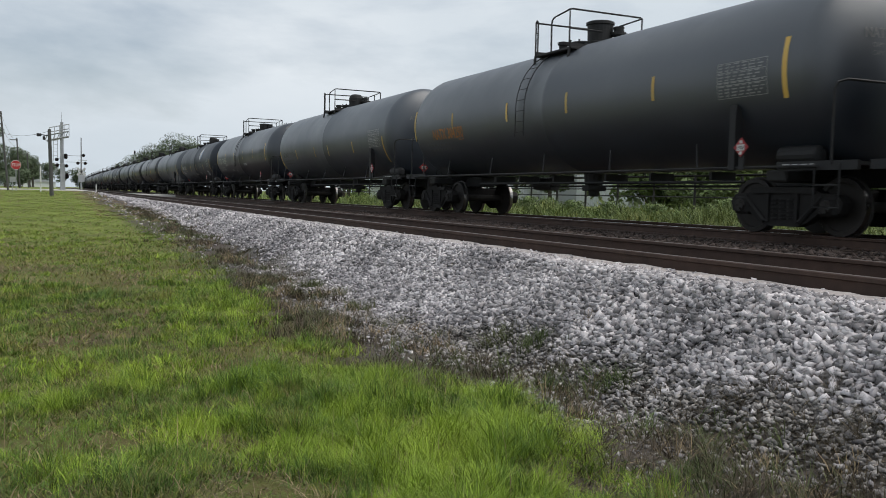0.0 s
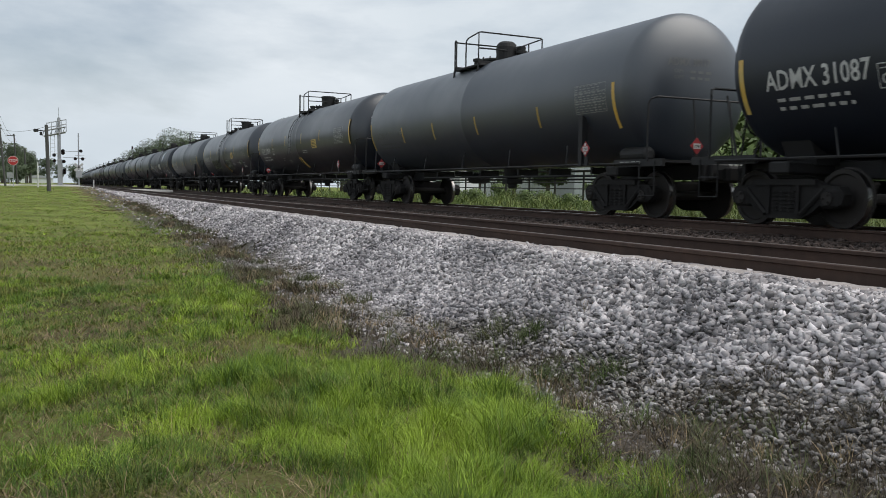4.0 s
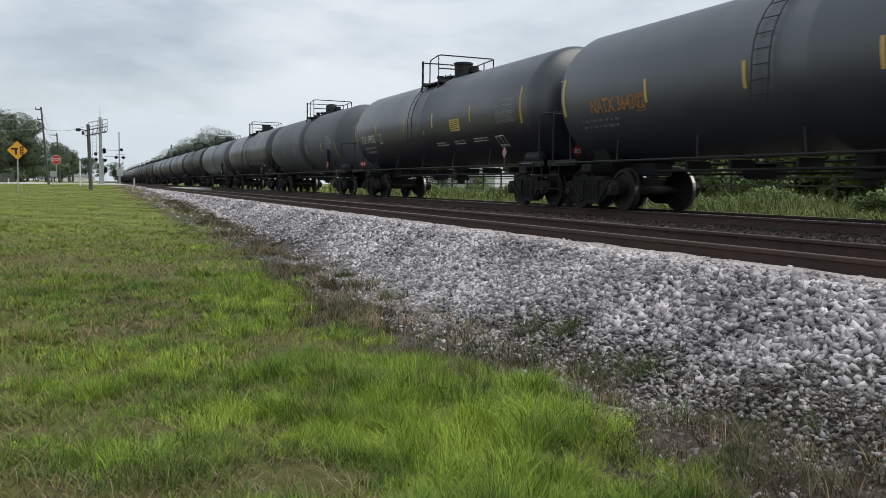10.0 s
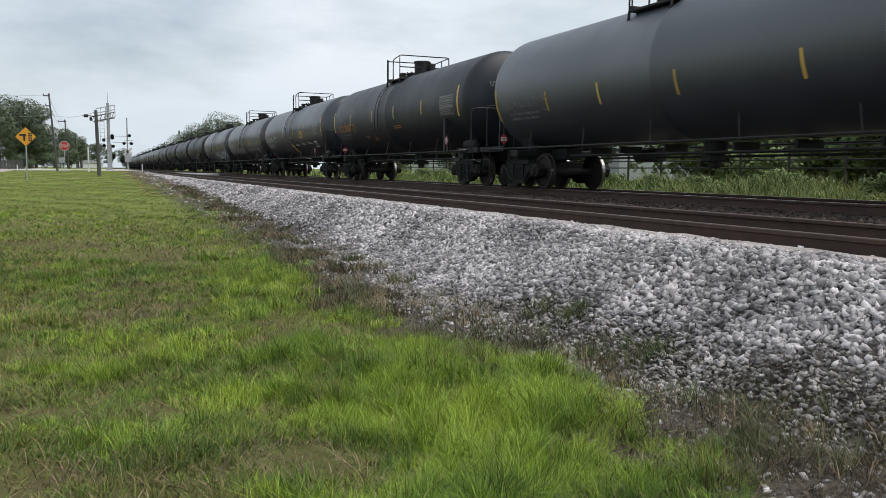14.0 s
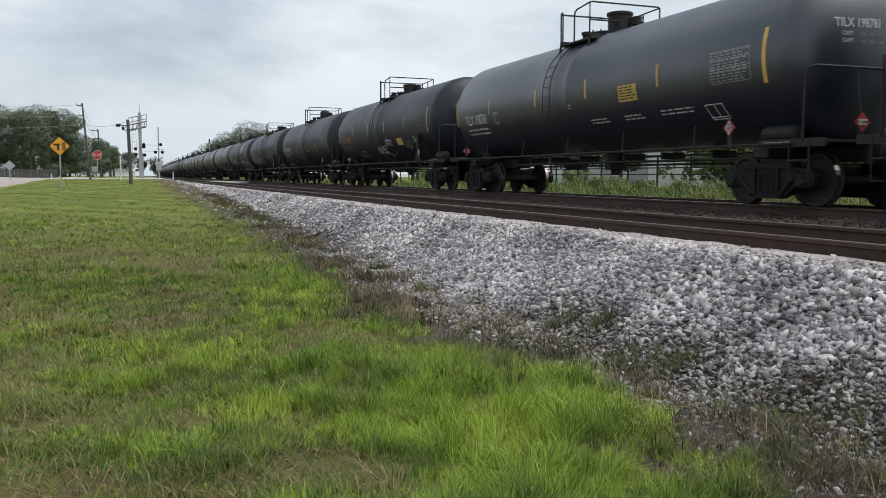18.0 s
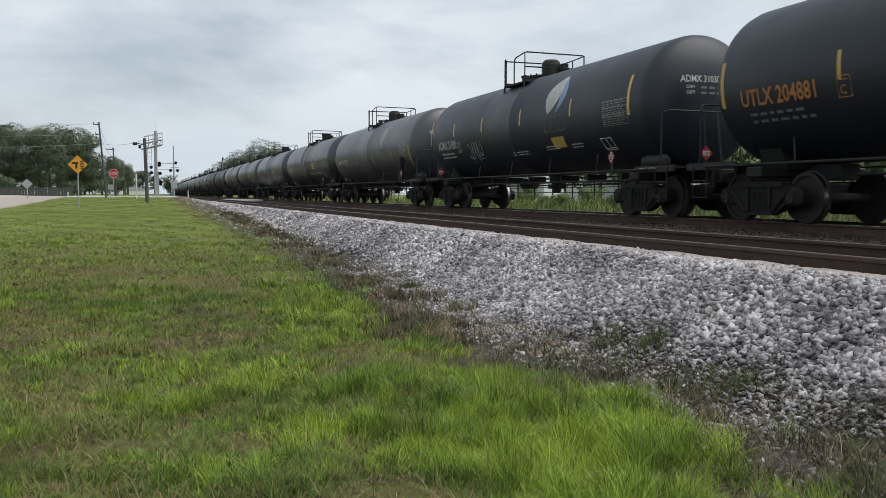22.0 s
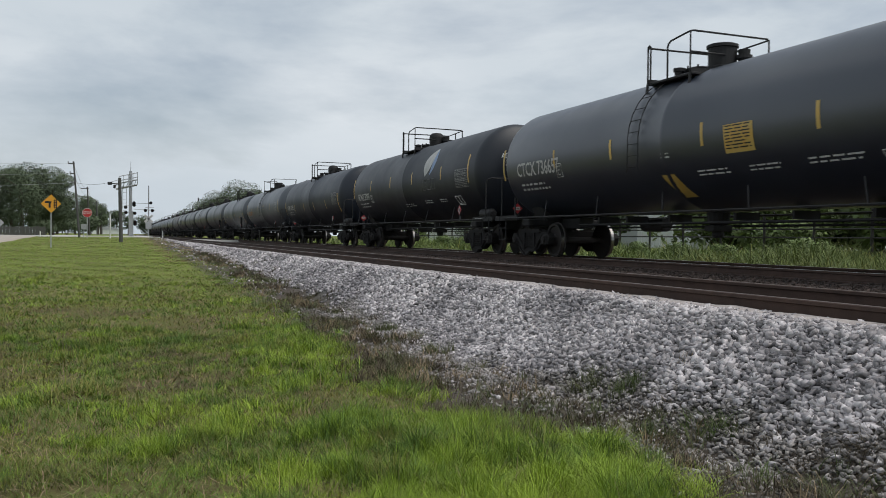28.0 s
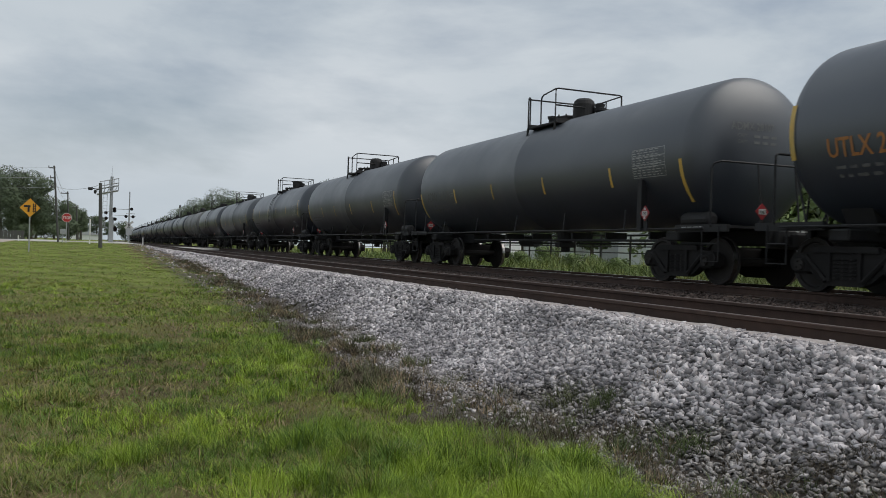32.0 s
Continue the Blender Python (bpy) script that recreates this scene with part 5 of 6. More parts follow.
    for w, dz in ((0, -0.03), (0.25, 0.02), (0.6, 0.035), (1.0, 0.04)):
        xx = a + (b - a) * w
        rows.append(np.stack([xx, ys, -0.155 + dz + 0.012 * noise2(xx * 9, ys, 4.0, w)], -1))
    v = np.stack(rows, 1)
    n, k = v.shape[:2]
    i = (np.arange(n - 1)[:, None] * k + np.arange(k - 1)[None]).ravel()
    tagged(mesh_np("dust_lip", v.reshape(-1, 3), np.stack([i, i + 1, i + k + 1, i + k], 1), M_DUST, ballast, True), "pale pinkish stone dust along the rail", kind="stuff")


build_stones()


# ---- grass and weeds ----
def blades(name, x, y, h, w, lean, mat, rng, curl=0.5, parent=None, away=None):
    """Bent tapering blades; each is its own island. away: the heading in which each one leans."""
    n = len(x)
    z = ground_z(x, y) - 0.01
    a = rng.uniform(0, 6.28, n) if away is None else away
    d = np.stack([np.cos(a), np.sin(a)], -1)
    t_ = a + rng.normal(0, 0.7, n)
    side = np.stack([-np.sin(t_), np.cos(t_)], -1) * (w / 2)[:, None]
    base = np.stack([x, y], -1)
    reach = (h * lean)[:, None]
    out = []
    for t, wd in ((0.0, 1.0), (0.55, 0.8), (1.0, 0.06)):
        c = base + d * reach * (t ** (1 + curl))
        zz = z + h * (t - 0.25 * lean * t * t)
        for s in (-1, 1):
            out.append(np.concatenate([c + s * side * wd, zz[:, None]], -1))
    v = np.stack(out, 1)
    f = np.array([[0, 1, 3, 2], [2, 3, 5, 4]])[None] + (np.arange(n) * 6)[:, None, None]
    return mesh_np(name, v.reshape(-1, 3), f.reshape(-1, 4), mat, parent)


def lushness(x, y):
    """How rich the turf grows: 0 bare, 1 tall."""
    v = 0.76 + 0.26 * noise2(x, y * 0.8, 1.3, 0.4) + 0.26 * noise2(x, y, 3.4, 1.2) + 0.14 * noise2(x, y, 8.0, 2.2)
    tall = np.exp(-(((x + 3.3) / 0.95) ** 2 + ((y - 4.3) / 1.9) ** 2)) + 0.8 * np.exp(-(((x + 3.2) / 0.55) ** 2 + ((y - 10.2) / 2.2) ** 2))
    tall = tall + 0.6 * np.exp(-(((x + 3.0) / 0.4) ** 2 + ((y - 14.0) / 1.2) ** 2)) + 0.5 * np.exp(-(((x + 4.4) / 0.8) ** 2 + ((y - 6.6) / 1.5) ** 2))
    bare = np.zeros_like(v)
    for bx, by, wx, wy, k in ((-5.75, 5.15, 0.34, 0.24, 1.0), (-5.75, 4.0, 0.3, 0.22, 0.9), (-4.93, 5.02, 0.16, 0.22, 0.75), (-4.42, 3.95, 0.42, 0.28, 0.9), (-6.1, 6.3, 0.3, 0.3, 0.5),
                              (-6.9, 9.5, 0.6, 0.5, 0.5), (-4.9, 9.6, 0.5, 1.5, 0.5), (-3.7, 7.3, 0.35, 0.6, 0.75), (-3.9, 24.0, 0.7, 2.5, 0.6), (-4.6, 13.0, 0.7, 1.2, 0.4), (-5.6, 15.5, 0.6, 1.0, 0.45)):
        bare = bare + k * np.exp(-(((x - bx) / wx) ** 2 + ((y - by) / wy) ** 2))
    return np.clip(v + 0.55 * tall - bare, 0, 1.5)


def tufts(rng, cx, cy, per, spread):
    """Blade roots and headings for tufts at cx, cy."""
    n = len(cx) * per
    a, r = rng.uniform(0, 6.28, n), np.abs(rng.normal(0, 1, n)) * np.repeat(spread, per)
    x, y = np.repeat(cx, per) + r * np.cos(a), np.repeat(cy, per) + r * np.sin(a)
    return x, y, np.repeat(rng.uniform(0, 6.28, len(cx)), per) + rng.normal(0, 1.0, n), r / np.repeat(spread, per)


def build_grass():
    rng = np.random.default_rng(11)
    lawn = group_at("lawn")
    tagged(lawn, "rough green grass with dry straw and bare patches", "grass", kind="stuff")
    zones = ((16000, 34, 2.0, 6.5, -7.2, 0.82, 0.0032), (12000, 24, 6.5, 13, -8.8, 0.92, 0.005), (6000, 18, 13, 26, -12, 0.75, 0.0095), (6000, 12, 26, 48, -15, 0.3, 0.014), (3600, 10, 48, 80, -17, 0.2, 0.026))
    for n, per, y0, y1, x0, hh, ww in zones:
        cx, cy = scatter(rng, n, x0, -1.7, y0, y1)
        lush = lushness(cx, cy)
        edge = turf_edge(cy) - cx
        keep = (rng.uniform(0, 1, n) < np.clip(lush * 1.15 - 0.05, 0.04, 1)) & (rng.uniform(-0.2, 0.25, n) < edge)
        keep &= ~((cx < -11.8) & (cy > 20)) & ((cx > -6.1 - 0.19 * cy) | (rng.uniform(0, 1, n) < 0.12))
        keep &= rng.uniform(0, 1, n) < np.clip(0.72 + 0.75 * noise2(cx, cy, 7.5, 6.0) + 0.4 * noise2(cx, cy, 17.0, 2.5), 0.1, 1)
        cx, cy, lush, edge = cx[keep], cy[keep], lush[keep], edge[keep]
        size = rng.uniform(0.6, 1.45, len(cx)) * np.clip(0.9 + 0.6 * noise2(cx, cy, 5.5, 3.3) + 0.45 * noise2(cx, cy, 12.0, 1.2), 0.3, 1.75)
        hue = 0.55 * lush + 0.34 * noise2(cx, cy, 2.1, 5.0) + 0.4 * noise2(cx, cy, 6.3, 4.1) + 0.25 * noise2(cx, cy, 14.0, 0.7) + rng.normal(0, 0.22, len(cx))
        hue = hue + 0.02 * np.exp(-(((cx + 3.3) / 1.0) ** 2 + ((cy - 4.2) / 1.9) ** 2)) + 0.16 * np.exp(-(edge / 0.9) ** 2) + 0.2 * sm(14, 40, cy) + 0.04
        # further off, more tufts take the light-paled colour
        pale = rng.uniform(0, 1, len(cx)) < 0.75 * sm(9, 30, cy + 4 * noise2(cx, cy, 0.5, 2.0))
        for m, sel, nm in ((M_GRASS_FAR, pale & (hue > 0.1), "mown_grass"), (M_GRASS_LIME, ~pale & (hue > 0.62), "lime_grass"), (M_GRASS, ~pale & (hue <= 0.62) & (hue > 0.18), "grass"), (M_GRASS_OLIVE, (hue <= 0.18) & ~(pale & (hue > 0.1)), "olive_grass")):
            if not sel.any():
                continue
            x, y, away, r = tufts(rng, cx[sel], cy[sel], per, (0.03 + 0.015 * size[sel]) * (1 + ww * 40))
            ht = np.repeat((0.04 + 0.085 * np.clip(lush[sel] - 0.3, 0, 1.1)) * size[sel], per) * rng.uniform(0.45, 1.3, len(x)) * hh * (1 + 0.35 * np.exp(-(((x + 3.3) / 1.0) ** 2 + ((y - 4.2) / 1.9) ** 2)))
            tagged(blades(nm, x, y, ht, ww * rng.uniform(0.7, 1.4, len(x)), np.abs(rng.normal(0, 0.3, len(x))) + np.repeat(np.abs(rng.normal(0, 0.5, int(sel.sum()))), per) + 0.6 * (rng.uniform(0, 1, len(x)) < 0.15), m, rng, 0.6, lawn, away), kind="stuff")
    # coarser turf behind and beside the watcher
    for n, x0, x1, y0, y1 in ((3200, -14, -2.5, -10, 2.0), (3600, -11.8, -6.3, 2.0, 30)):
        cx, cy = scatter(rng, n, x0, x1, y0, y1)
        keep = (cx < -6.0 - 0.19 * np.maximum(cy, 0)) | (cy < 2)
        cx, cy = cx[keep], cy[keep]
        hue = noise2(cx, cy, 1.1, 5.0) + rng.normal(0, 0.4, len(cx))
        for m, sel, nm in ((M_GRASS, hue > 0, "rough_grass"), (M_GRASS_OLIVE, hue <= 0, "olive_grass")):
            x, y, away, r = tufts(rng, cx[sel], cy[sel], 9, np.full(int(sel.sum()), 0.09))
            tagged(blades(nm, x, y, rng.uniform(0.04, 0.13, len(x)), np.full(len(x), 0.02), rng.uniform(0.2, 0.9, len(x)), m, rng, 0.5, lawn, away), kind="stuff")
    # short under-grass between the tufts
    for n, y0, y1, x0, ww in ((80000, 2.0, 8, -8.5, 0.005), (56000, 8, 20, -11, 0.01), (30000, 20, 45, -14, 0.016), (16000, 45, 80, -16, 0.03)):
        x, y = scatter(rng, n, x0, -2.0, y0, y1)
        keep = (x < turf_edge(y) + rng.normal(0, 0.1, n)) & (rng.uniform(0, 1, n) < np.clip(lushness(x, y) + 0.3, 0.1, 1)) & ~((x < -11.8) & (y > 20)) & ((x > -6.1 - 0.19 * y) | (rng.uniform(0, 1, n) < 0.12))
        x, y = x[keep], y[keep]
        pick = noise2(x, y, 1.7, 2.0) + rng.normal(0, 0.6, len(x)) > 0.1
        dead = rng.uniform(0, 1, len(x)) < np.clip(0.22 + 0.16 * noise2(x, y, 1.9, 3.0), 0.05, 0.5)
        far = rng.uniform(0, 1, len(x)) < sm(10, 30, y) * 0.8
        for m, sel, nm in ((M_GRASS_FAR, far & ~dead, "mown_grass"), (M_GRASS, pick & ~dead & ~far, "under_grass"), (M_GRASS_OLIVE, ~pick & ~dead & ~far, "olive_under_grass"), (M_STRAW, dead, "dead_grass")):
            tagged(blades(nm, x[sel], y[sel], rng.uniform(0.03, 0.09, sel.sum()), ww * rng.uniform(0.7, 1.4, sel.sum()), rng.uniform(0.4, 1.8, sel.sum()), m, rng, 0.3, lawn), kind="stuff")
    # straw-coloured blades added in place of tan soil beside the far stones
    x, y = scatter(rng, 5200, -3.7, -1.5, 34, 80)
    keep = noise2(x, y * 0.4, 2.2, 3.0) + rng.normal(0, 0.3, len(x)) > -0.1
    x, y = x[keep], y[keep]
    tagged(blades("trodden_straw", x, y, rng.uniform(0.03, 0.09, len(x)), rng.uniform(0.03, 0.07, len(x)), rng.uniform(0.6, 2.4, len(x)), M_STRAW, rng, 0.3, lawn), "dry blades standing in for tan soil beside the stones", kind="stuff")
    # straw and seed stalks
    x, y = scatter(rng, 34000, -8, -2.2, 2.0, 22)
    l = lushness(x, y)
    keep = (rng.uniform(0, 1, len(x)) < np.clip(1.05 - l, 0.05, 1)) & (x < turf_edge(y) + 0.15)
    x, y = x[keep], y[keep]
    tagged(blades("straw", x, y, rng.uniform(0.015, 0.09, len(x)), rng.uniform(0.003, 0.006, len(x)) * (1 + y * 0.05), rng.uniform(0.8, 3.0, len(x)), M_STRAW, rng, 0.2, lawn),
           "dry straw-coloured stalks", kind="stuff")
    x, y = scatter(rng, 60000, -7, -2.4, 2.0, 12)
    keep = (noise2(x, y, 2.7, 8.0) + rng.normal(0, 0.35, len(x)) > 0.25) & (x < turf_edge(y) + 0.1) & (x > -6.1 - 0.19 * y)
    x, y = x[keep], y[keep]
    tagged(blades("dead_leaf", x, y, rng.uniform(0.03, 0.12, len(x)), rng.uniform(0.002, 0.004, len(x)), rng.uniform(0.5, 2.0, len(x)), M_BROWN, rng, 0.3, lawn), "withered brown blades", kind="stuff")
    x, y = scatter(rng, 800, -6.5, -2.6, 2.4, 10)
    tagged(blades("seed_stalk", x, y, rng.uniform(0.12, 0.3, len(x)), np.full(len(x), 0.003), rng.uniform(0.3, 1.6, len(x)), M_STRAW, rng, 0.8, lawn), "bleached seed stalks", kind="stuff")
    # dull weeds on the gritty strip
    cx, cy = scatter(rng, 9500, -3.4, -0.9, 2.0, 44)
    d = cx - (turf_edge(cy) * 0.62 + toe(cy) * 0.38)
    keep = rng.uniform(0, 1, len(cx)) < np.exp(-(d / 0.48) ** 2) * np.clip(0.62 + 0.75 * noise2(cx, cy, 2.3, 3.0), 0.05, 1) * np.interp(cy, [11, 22], [1.0, 0.4]) * (1 + 1.5 * np.exp(-((cy - 6.3) / 1.3) ** 2))
    cx, cy = cx[keep], cy[keep]
    size = rng.uniform(0.5, 1.4, len(cx))
    kind = rng.uniform(0, 1, len(cx)) + 0.2 * noise2(cx, cy, 2.0, 1.0)
    for m, sel, nm, lb in ((M_WEED, kind < 0.42, "weed", "low dull green weeds"), (M_BROWN, (kind >= 0.42) & (kind < 0.88), "withered_weed", "brown withered weeds"), (M_STRAW, kind >= 0.88, "dry_weed", "bleached dry weeds")):
        x, y, away, r = tufts(rng, cx[sel], cy[sel], 40, 0.075 * size[sel])
        tagged(blades(nm, x, y, np.repeat(size[sel], 40) * rng.uniform(0.02, 0.16, len(x)), rng.uniform(0.0025, 0.0055, len(x)) * (1 + y * 0.06), rng.uniform(0.2, 1.3, len(x)), m, rng, 0.4, lawn, away), lb, kind="stuff")
    # a mat of withered weeds and looping dry stalks on the dark dirt
    cx, cy = scatter(rng, 230, -2.6, -1.15, 2.2, 4.3)
    keep = (rng.uniform(0, 1, len(cx)) < np.clip(0.7 + 0.7 * noise2(cx, cy, 3.1, 2.0), 0.1, 1)) & (cx > turf_edge(cy) + 0.05) & (cx < toe(cy) + 0.15)
    cx, cy = cx[keep], cy[keep]
    size = rng.uniform(0.5, 1.3, len(cx))
    x, y, away, r = tufts(rng, cx, cy, 60, 0.08 * size)
    tagged(blades("withered_mat", x, y, np.repeat(size, 60) * rng.uniform(0.03, 0.14, len(x)), rng.uniform(0.0015, 0.0035, len(x)), rng.uniform(0.3, 1.8, len(x)), M_BROWN, rng, 0.4, lawn, away), "dark withered weeds matted on the dirt", kind="stuff")
    x, y = scatter(rng, 260, -2.55, -1.2, 2.3, 4.2)
    keep = x > turf_edge(y)
    x, y = x[keep], y[keep]
    tagged(blades("looping_stalk", x, y, rng.uniform(0.08, 0.2, len(x)), rng.uniform(0.0022, 0.0034, len(x)), rng.uniform(0.8, 2.0, len(x)), M_STRAW, rng, 0.9, lawn), "thin bleached bent stalks", kind="stuff")
    # a few green weed clumps rooted among the stones
    spots = np.array([(-1.6, 6.85), (-1.52, 6.35), (-1.7, 5.05), (-2.3, 3.45), (-1.95, 12.0), (-2.0, 9.7)])
    cx, cy = (np.repeat(spots[:, k], 9) + rng.normal(0, 0.1, len(spots) * 9) for k in (0, 1))
    x, y, away, r = tufts(rng, cx, cy, 34, np.full(len(cx), 0.05))
    tagged(blades("weed_clump", x, y, rng.uniform(0.05, 0.2, len(x)), rng.uniform(0.002, 0.005, len(x)) * (1 + y * 0.05), rng.uniform(0.2, 1.0, len(x)), M_WEED, rng, 0.4, lawn, away), "green weeds among the stones", kind="stuff")
    # tall weeds beyond the far track
    verge = group_at("far_verge")
    tagged(verge, "rank green weeds growing beyond the tracks", "weeds", kind="stuff")
    for n, y0, y1, ww in ((46000, -2, 24, 0.02), (26000, 24, 60, 0.04), (9000, 60, 150, 0.12)):
        x, y = scatter(rng, n, 8.7, 17, y0, y1)
        bush = np.clip(0.55 + 0.5 * noise2(x, y, 0.8, 1.0) + 0.25 * noise2(x, y, 2.6, 2.0), 0.12, 1.3)
        ramp = 0.25 + 0.75 * sm(8.7, 12.0, x)
        h = 0.85 * bush * ramp * rng.uniform(0.5, 1.2, n)
        hue = noise2(x, y, 1.1, 6.0) + rng.normal(0, 0.5, n)
        for m, sel, nm in ((M_FARWEED, hue > -0.2, "weed"), (M_BRUSH, (hue <= -0.2) & (hue > -0.8), "dark_weed"), (M_FARGOLD, hue <= -0.8, "yellow_weed")):
            k = int(sel.sum())
            tagged(blades(nm, x[sel], y[sel], h[sel], ww * rng.uniform(0.5, 1.3, k), rng.uniform(0.2, 1.2, k), m, rng, 0.6, verge), kind="stuff")


build_grass()


# ---- trees ----
def crown_mesh(seed, spread, height, leaves, size, mat=None):
    rng = np.random.default_rng(seed)
    lobes = []
    for k in range(15):
        a = rng.uniform(0, 6.28)
        r = spread * rng.uniform(0.1, 0.72)
        z = height * rng.uniform(0.24, 0.88)
        lobes.append((r * math.cos(a), r * math.sin(a), z, spread * rng.uniform(0.3, 0.5)))
    lobes.append((0, 0, height * 0.82, spread * 0.45))
    pts, ways = [], []
    for k in range(leaves):
        lx, ly, lz, lr = lobes[rng.integers(len(lobes))]
        d = rng.normal(size=3)
        d /= np.linalg.norm(d)
        rr = lr * rng.uniform(0.45, 1.08) ** 0.6
        ways.append(d * 0.8 + np.array((lx, ly, (lz - height * 0.5) * 0.8)) / spread * 0.6)
        pts.append((lx + d[0] * rr, ly + d[1] * rr, lz + d[2] * rr * 0.72))
    p = np.array(pts)
    n = len(p)
    u = rng.normal(size=(n, 3))
    u /= np.linalg.norm(u, axis=1, keepdims=True)
    w = np.cross(u, rng.normal(size=(n, 3)))
    w /= np.linalg.norm(w, axis=1, keepdims=True)
    s = size * rng.uniform(0.5, 1.3, n)[:, None]
    v = np.stack([p - u * s, p - w * s * 0.55 + u * s * 0.1, p + u * s * 1.1, p + w * s * 0.55], 1)
    f = np.arange(n * 4).reshape(n, 4)
    # leaves face outwards and are shaded as the rounded bough that they hang on
    out = np.array(ways) + 0.14 * rng.normal(size=(n, 3)) + np.array((0, 0, 0.25))
    out /= np.linalg.norm(out, axis=1, keepdims=True)
    back = (np.cross(v[:, 1] - v[:, 0], v[:, 3] - v[:, 0]) * out).sum(1) < 0
    f[back] = f[back][:, ::-1]
    ob = mesh_np("crown", v.reshape(-1, 3), f, mat or M_LEAF, None, True)
    me = ob.data
    me.normals_split_custom_set(np.repeat(out, 4, 0).tolist())
    bpy.data.objects.remove(ob)
    return me


def trunk_mesh(seed, spread, height):
    rnd = random.Random(seed)
    bm = bmesh.new()
    p, r = Vector((0, 0, -0.3)), height * 0.026
    for k in range(5):
        q = p + Vector((rnd.uniform(-0.12, 0.12), rnd.uniform(-0.12, 0.12), height * 0.14))
        add_rod(bm, p, q, r, 8, r * 0.82)
        p, r = q, r * 0.82
        if k > 1:
            for j in range(3):
                a = rnd.uniform(0, 6.28)
                e = p + Vector((math.cos(a) * spread * 0.55, math.sin(a) * spread * 0.55, height * rnd.uniform(0.1, 0.22)))
                add_rod(bm, p, e, r * 0.55, 6, r * 0.15)
    me = bpy.data.meshes.new("trunk")
    bm.to_mesh(me)
    bm.free()
    me.materials.append(M_BARK)
    return me


def build_trees():
    kinds = []
    for k, (sp, h) in enumerate(((3.6, 9.5), (4.2, 9.0), (3.0, 9.8), (4.6, 8.4))):
        kinds.append((trunk_mesh(k, sp, h), [crown_mesh(40 + k, sp, h, c, z) for c, z in ((17000, 0.088), (4500, 0.2))], h))
    rnd = random.Random(21)
    spots = []
    for x, y, h in ((-19.5, 112, 9.0), (-23.5, 108, 8.6), (-27, 113, 9.0), (-15.6, 110, 8.2), (-12.6, 113, 8.7), (-17.5, 118, 8.8), (-31, 109, 8.3), (-35, 114, 9.2),
                    (-40, 110, 8.8), (-45, 115, 9.4), (-22, 122, 9.2), (-13.5, 124, 8.3), (-51, 112, 9.0), (-57, 116, 9.5), (-28, 124, 9), (-64, 112, 9),
                    (-13.0, 186, 8.4), (-10.8, 194, 8.0), (-9.0, 205, 7.2), (-16.5, 190, 8.8), (-20, 196, 9), (-12, 230, 8), (-9.5, 260, 8)):
        spots.append((x, y, h))
    for k in range(40):
        y = 128 + k * 14 + rnd.uniform(-4, 4)
        spots.append((22.5 + bend(y) + rnd.uniform(-2.5, 5) + (3 if k < 3 else 0), y, rnd.uniform(9.6, 10.8) if k < 4 else rnd.uniform(10.2, 12.4)))
    for x, y, h in ((25, 92, 8.5), (27, 100, 9.4), (24, 108, 9.8), (26, 117, 10.4), (29, 124, 10.6)):
        spots.append((x, y, h))
    for k in range(12):
        spots.append((34 + rnd.uniform(-3, 6), -25 + k * 11 + rnd.uniform(-3, 3), rnd.uniform(6.5, 8.5)))
    for k in range(16):
        spots.append((-62 + k * 4.4 + rnd.uniform(-1.5, 1.5), 330 + rnd.uniform(-20, 30), rnd.uniform(6.5, 9.0)))
    for k in range(9):
        spots.append((-70 + rnd.uniform(-6, 6), -40 + k * 16, rnd.uniform(8, 10)))
    for k, (x, y, h) in enumerate(spots):
        tm, cms, h0 = kinds[k % 4]
        cm = cms[0 if 80 < y < 300 else 1]
        s = h / h0
        z = float(ground_z(x, y))
        tree = group_at("tree", Matrix.Translation((x, y, z)) @ Matrix.Rotation(rnd.uniform(0, 6.28), 4, "Z") @ Matrix.Diagonal((s * rnd.uniform(0.9, 1.2), s * rnd.uniform(0.9, 1.2), s, 1)))
        share("trunk", tm, tree, Matrix.Identity(4))
        share("crown", cm, tree, Matrix.Identity(4), "dense dark green foliage")
        tagged(tree, "broad dark green leafy tree standing beyond the grass", "tree", "roadside trees" if x < 0 else "trees behind the train")


build_trees()


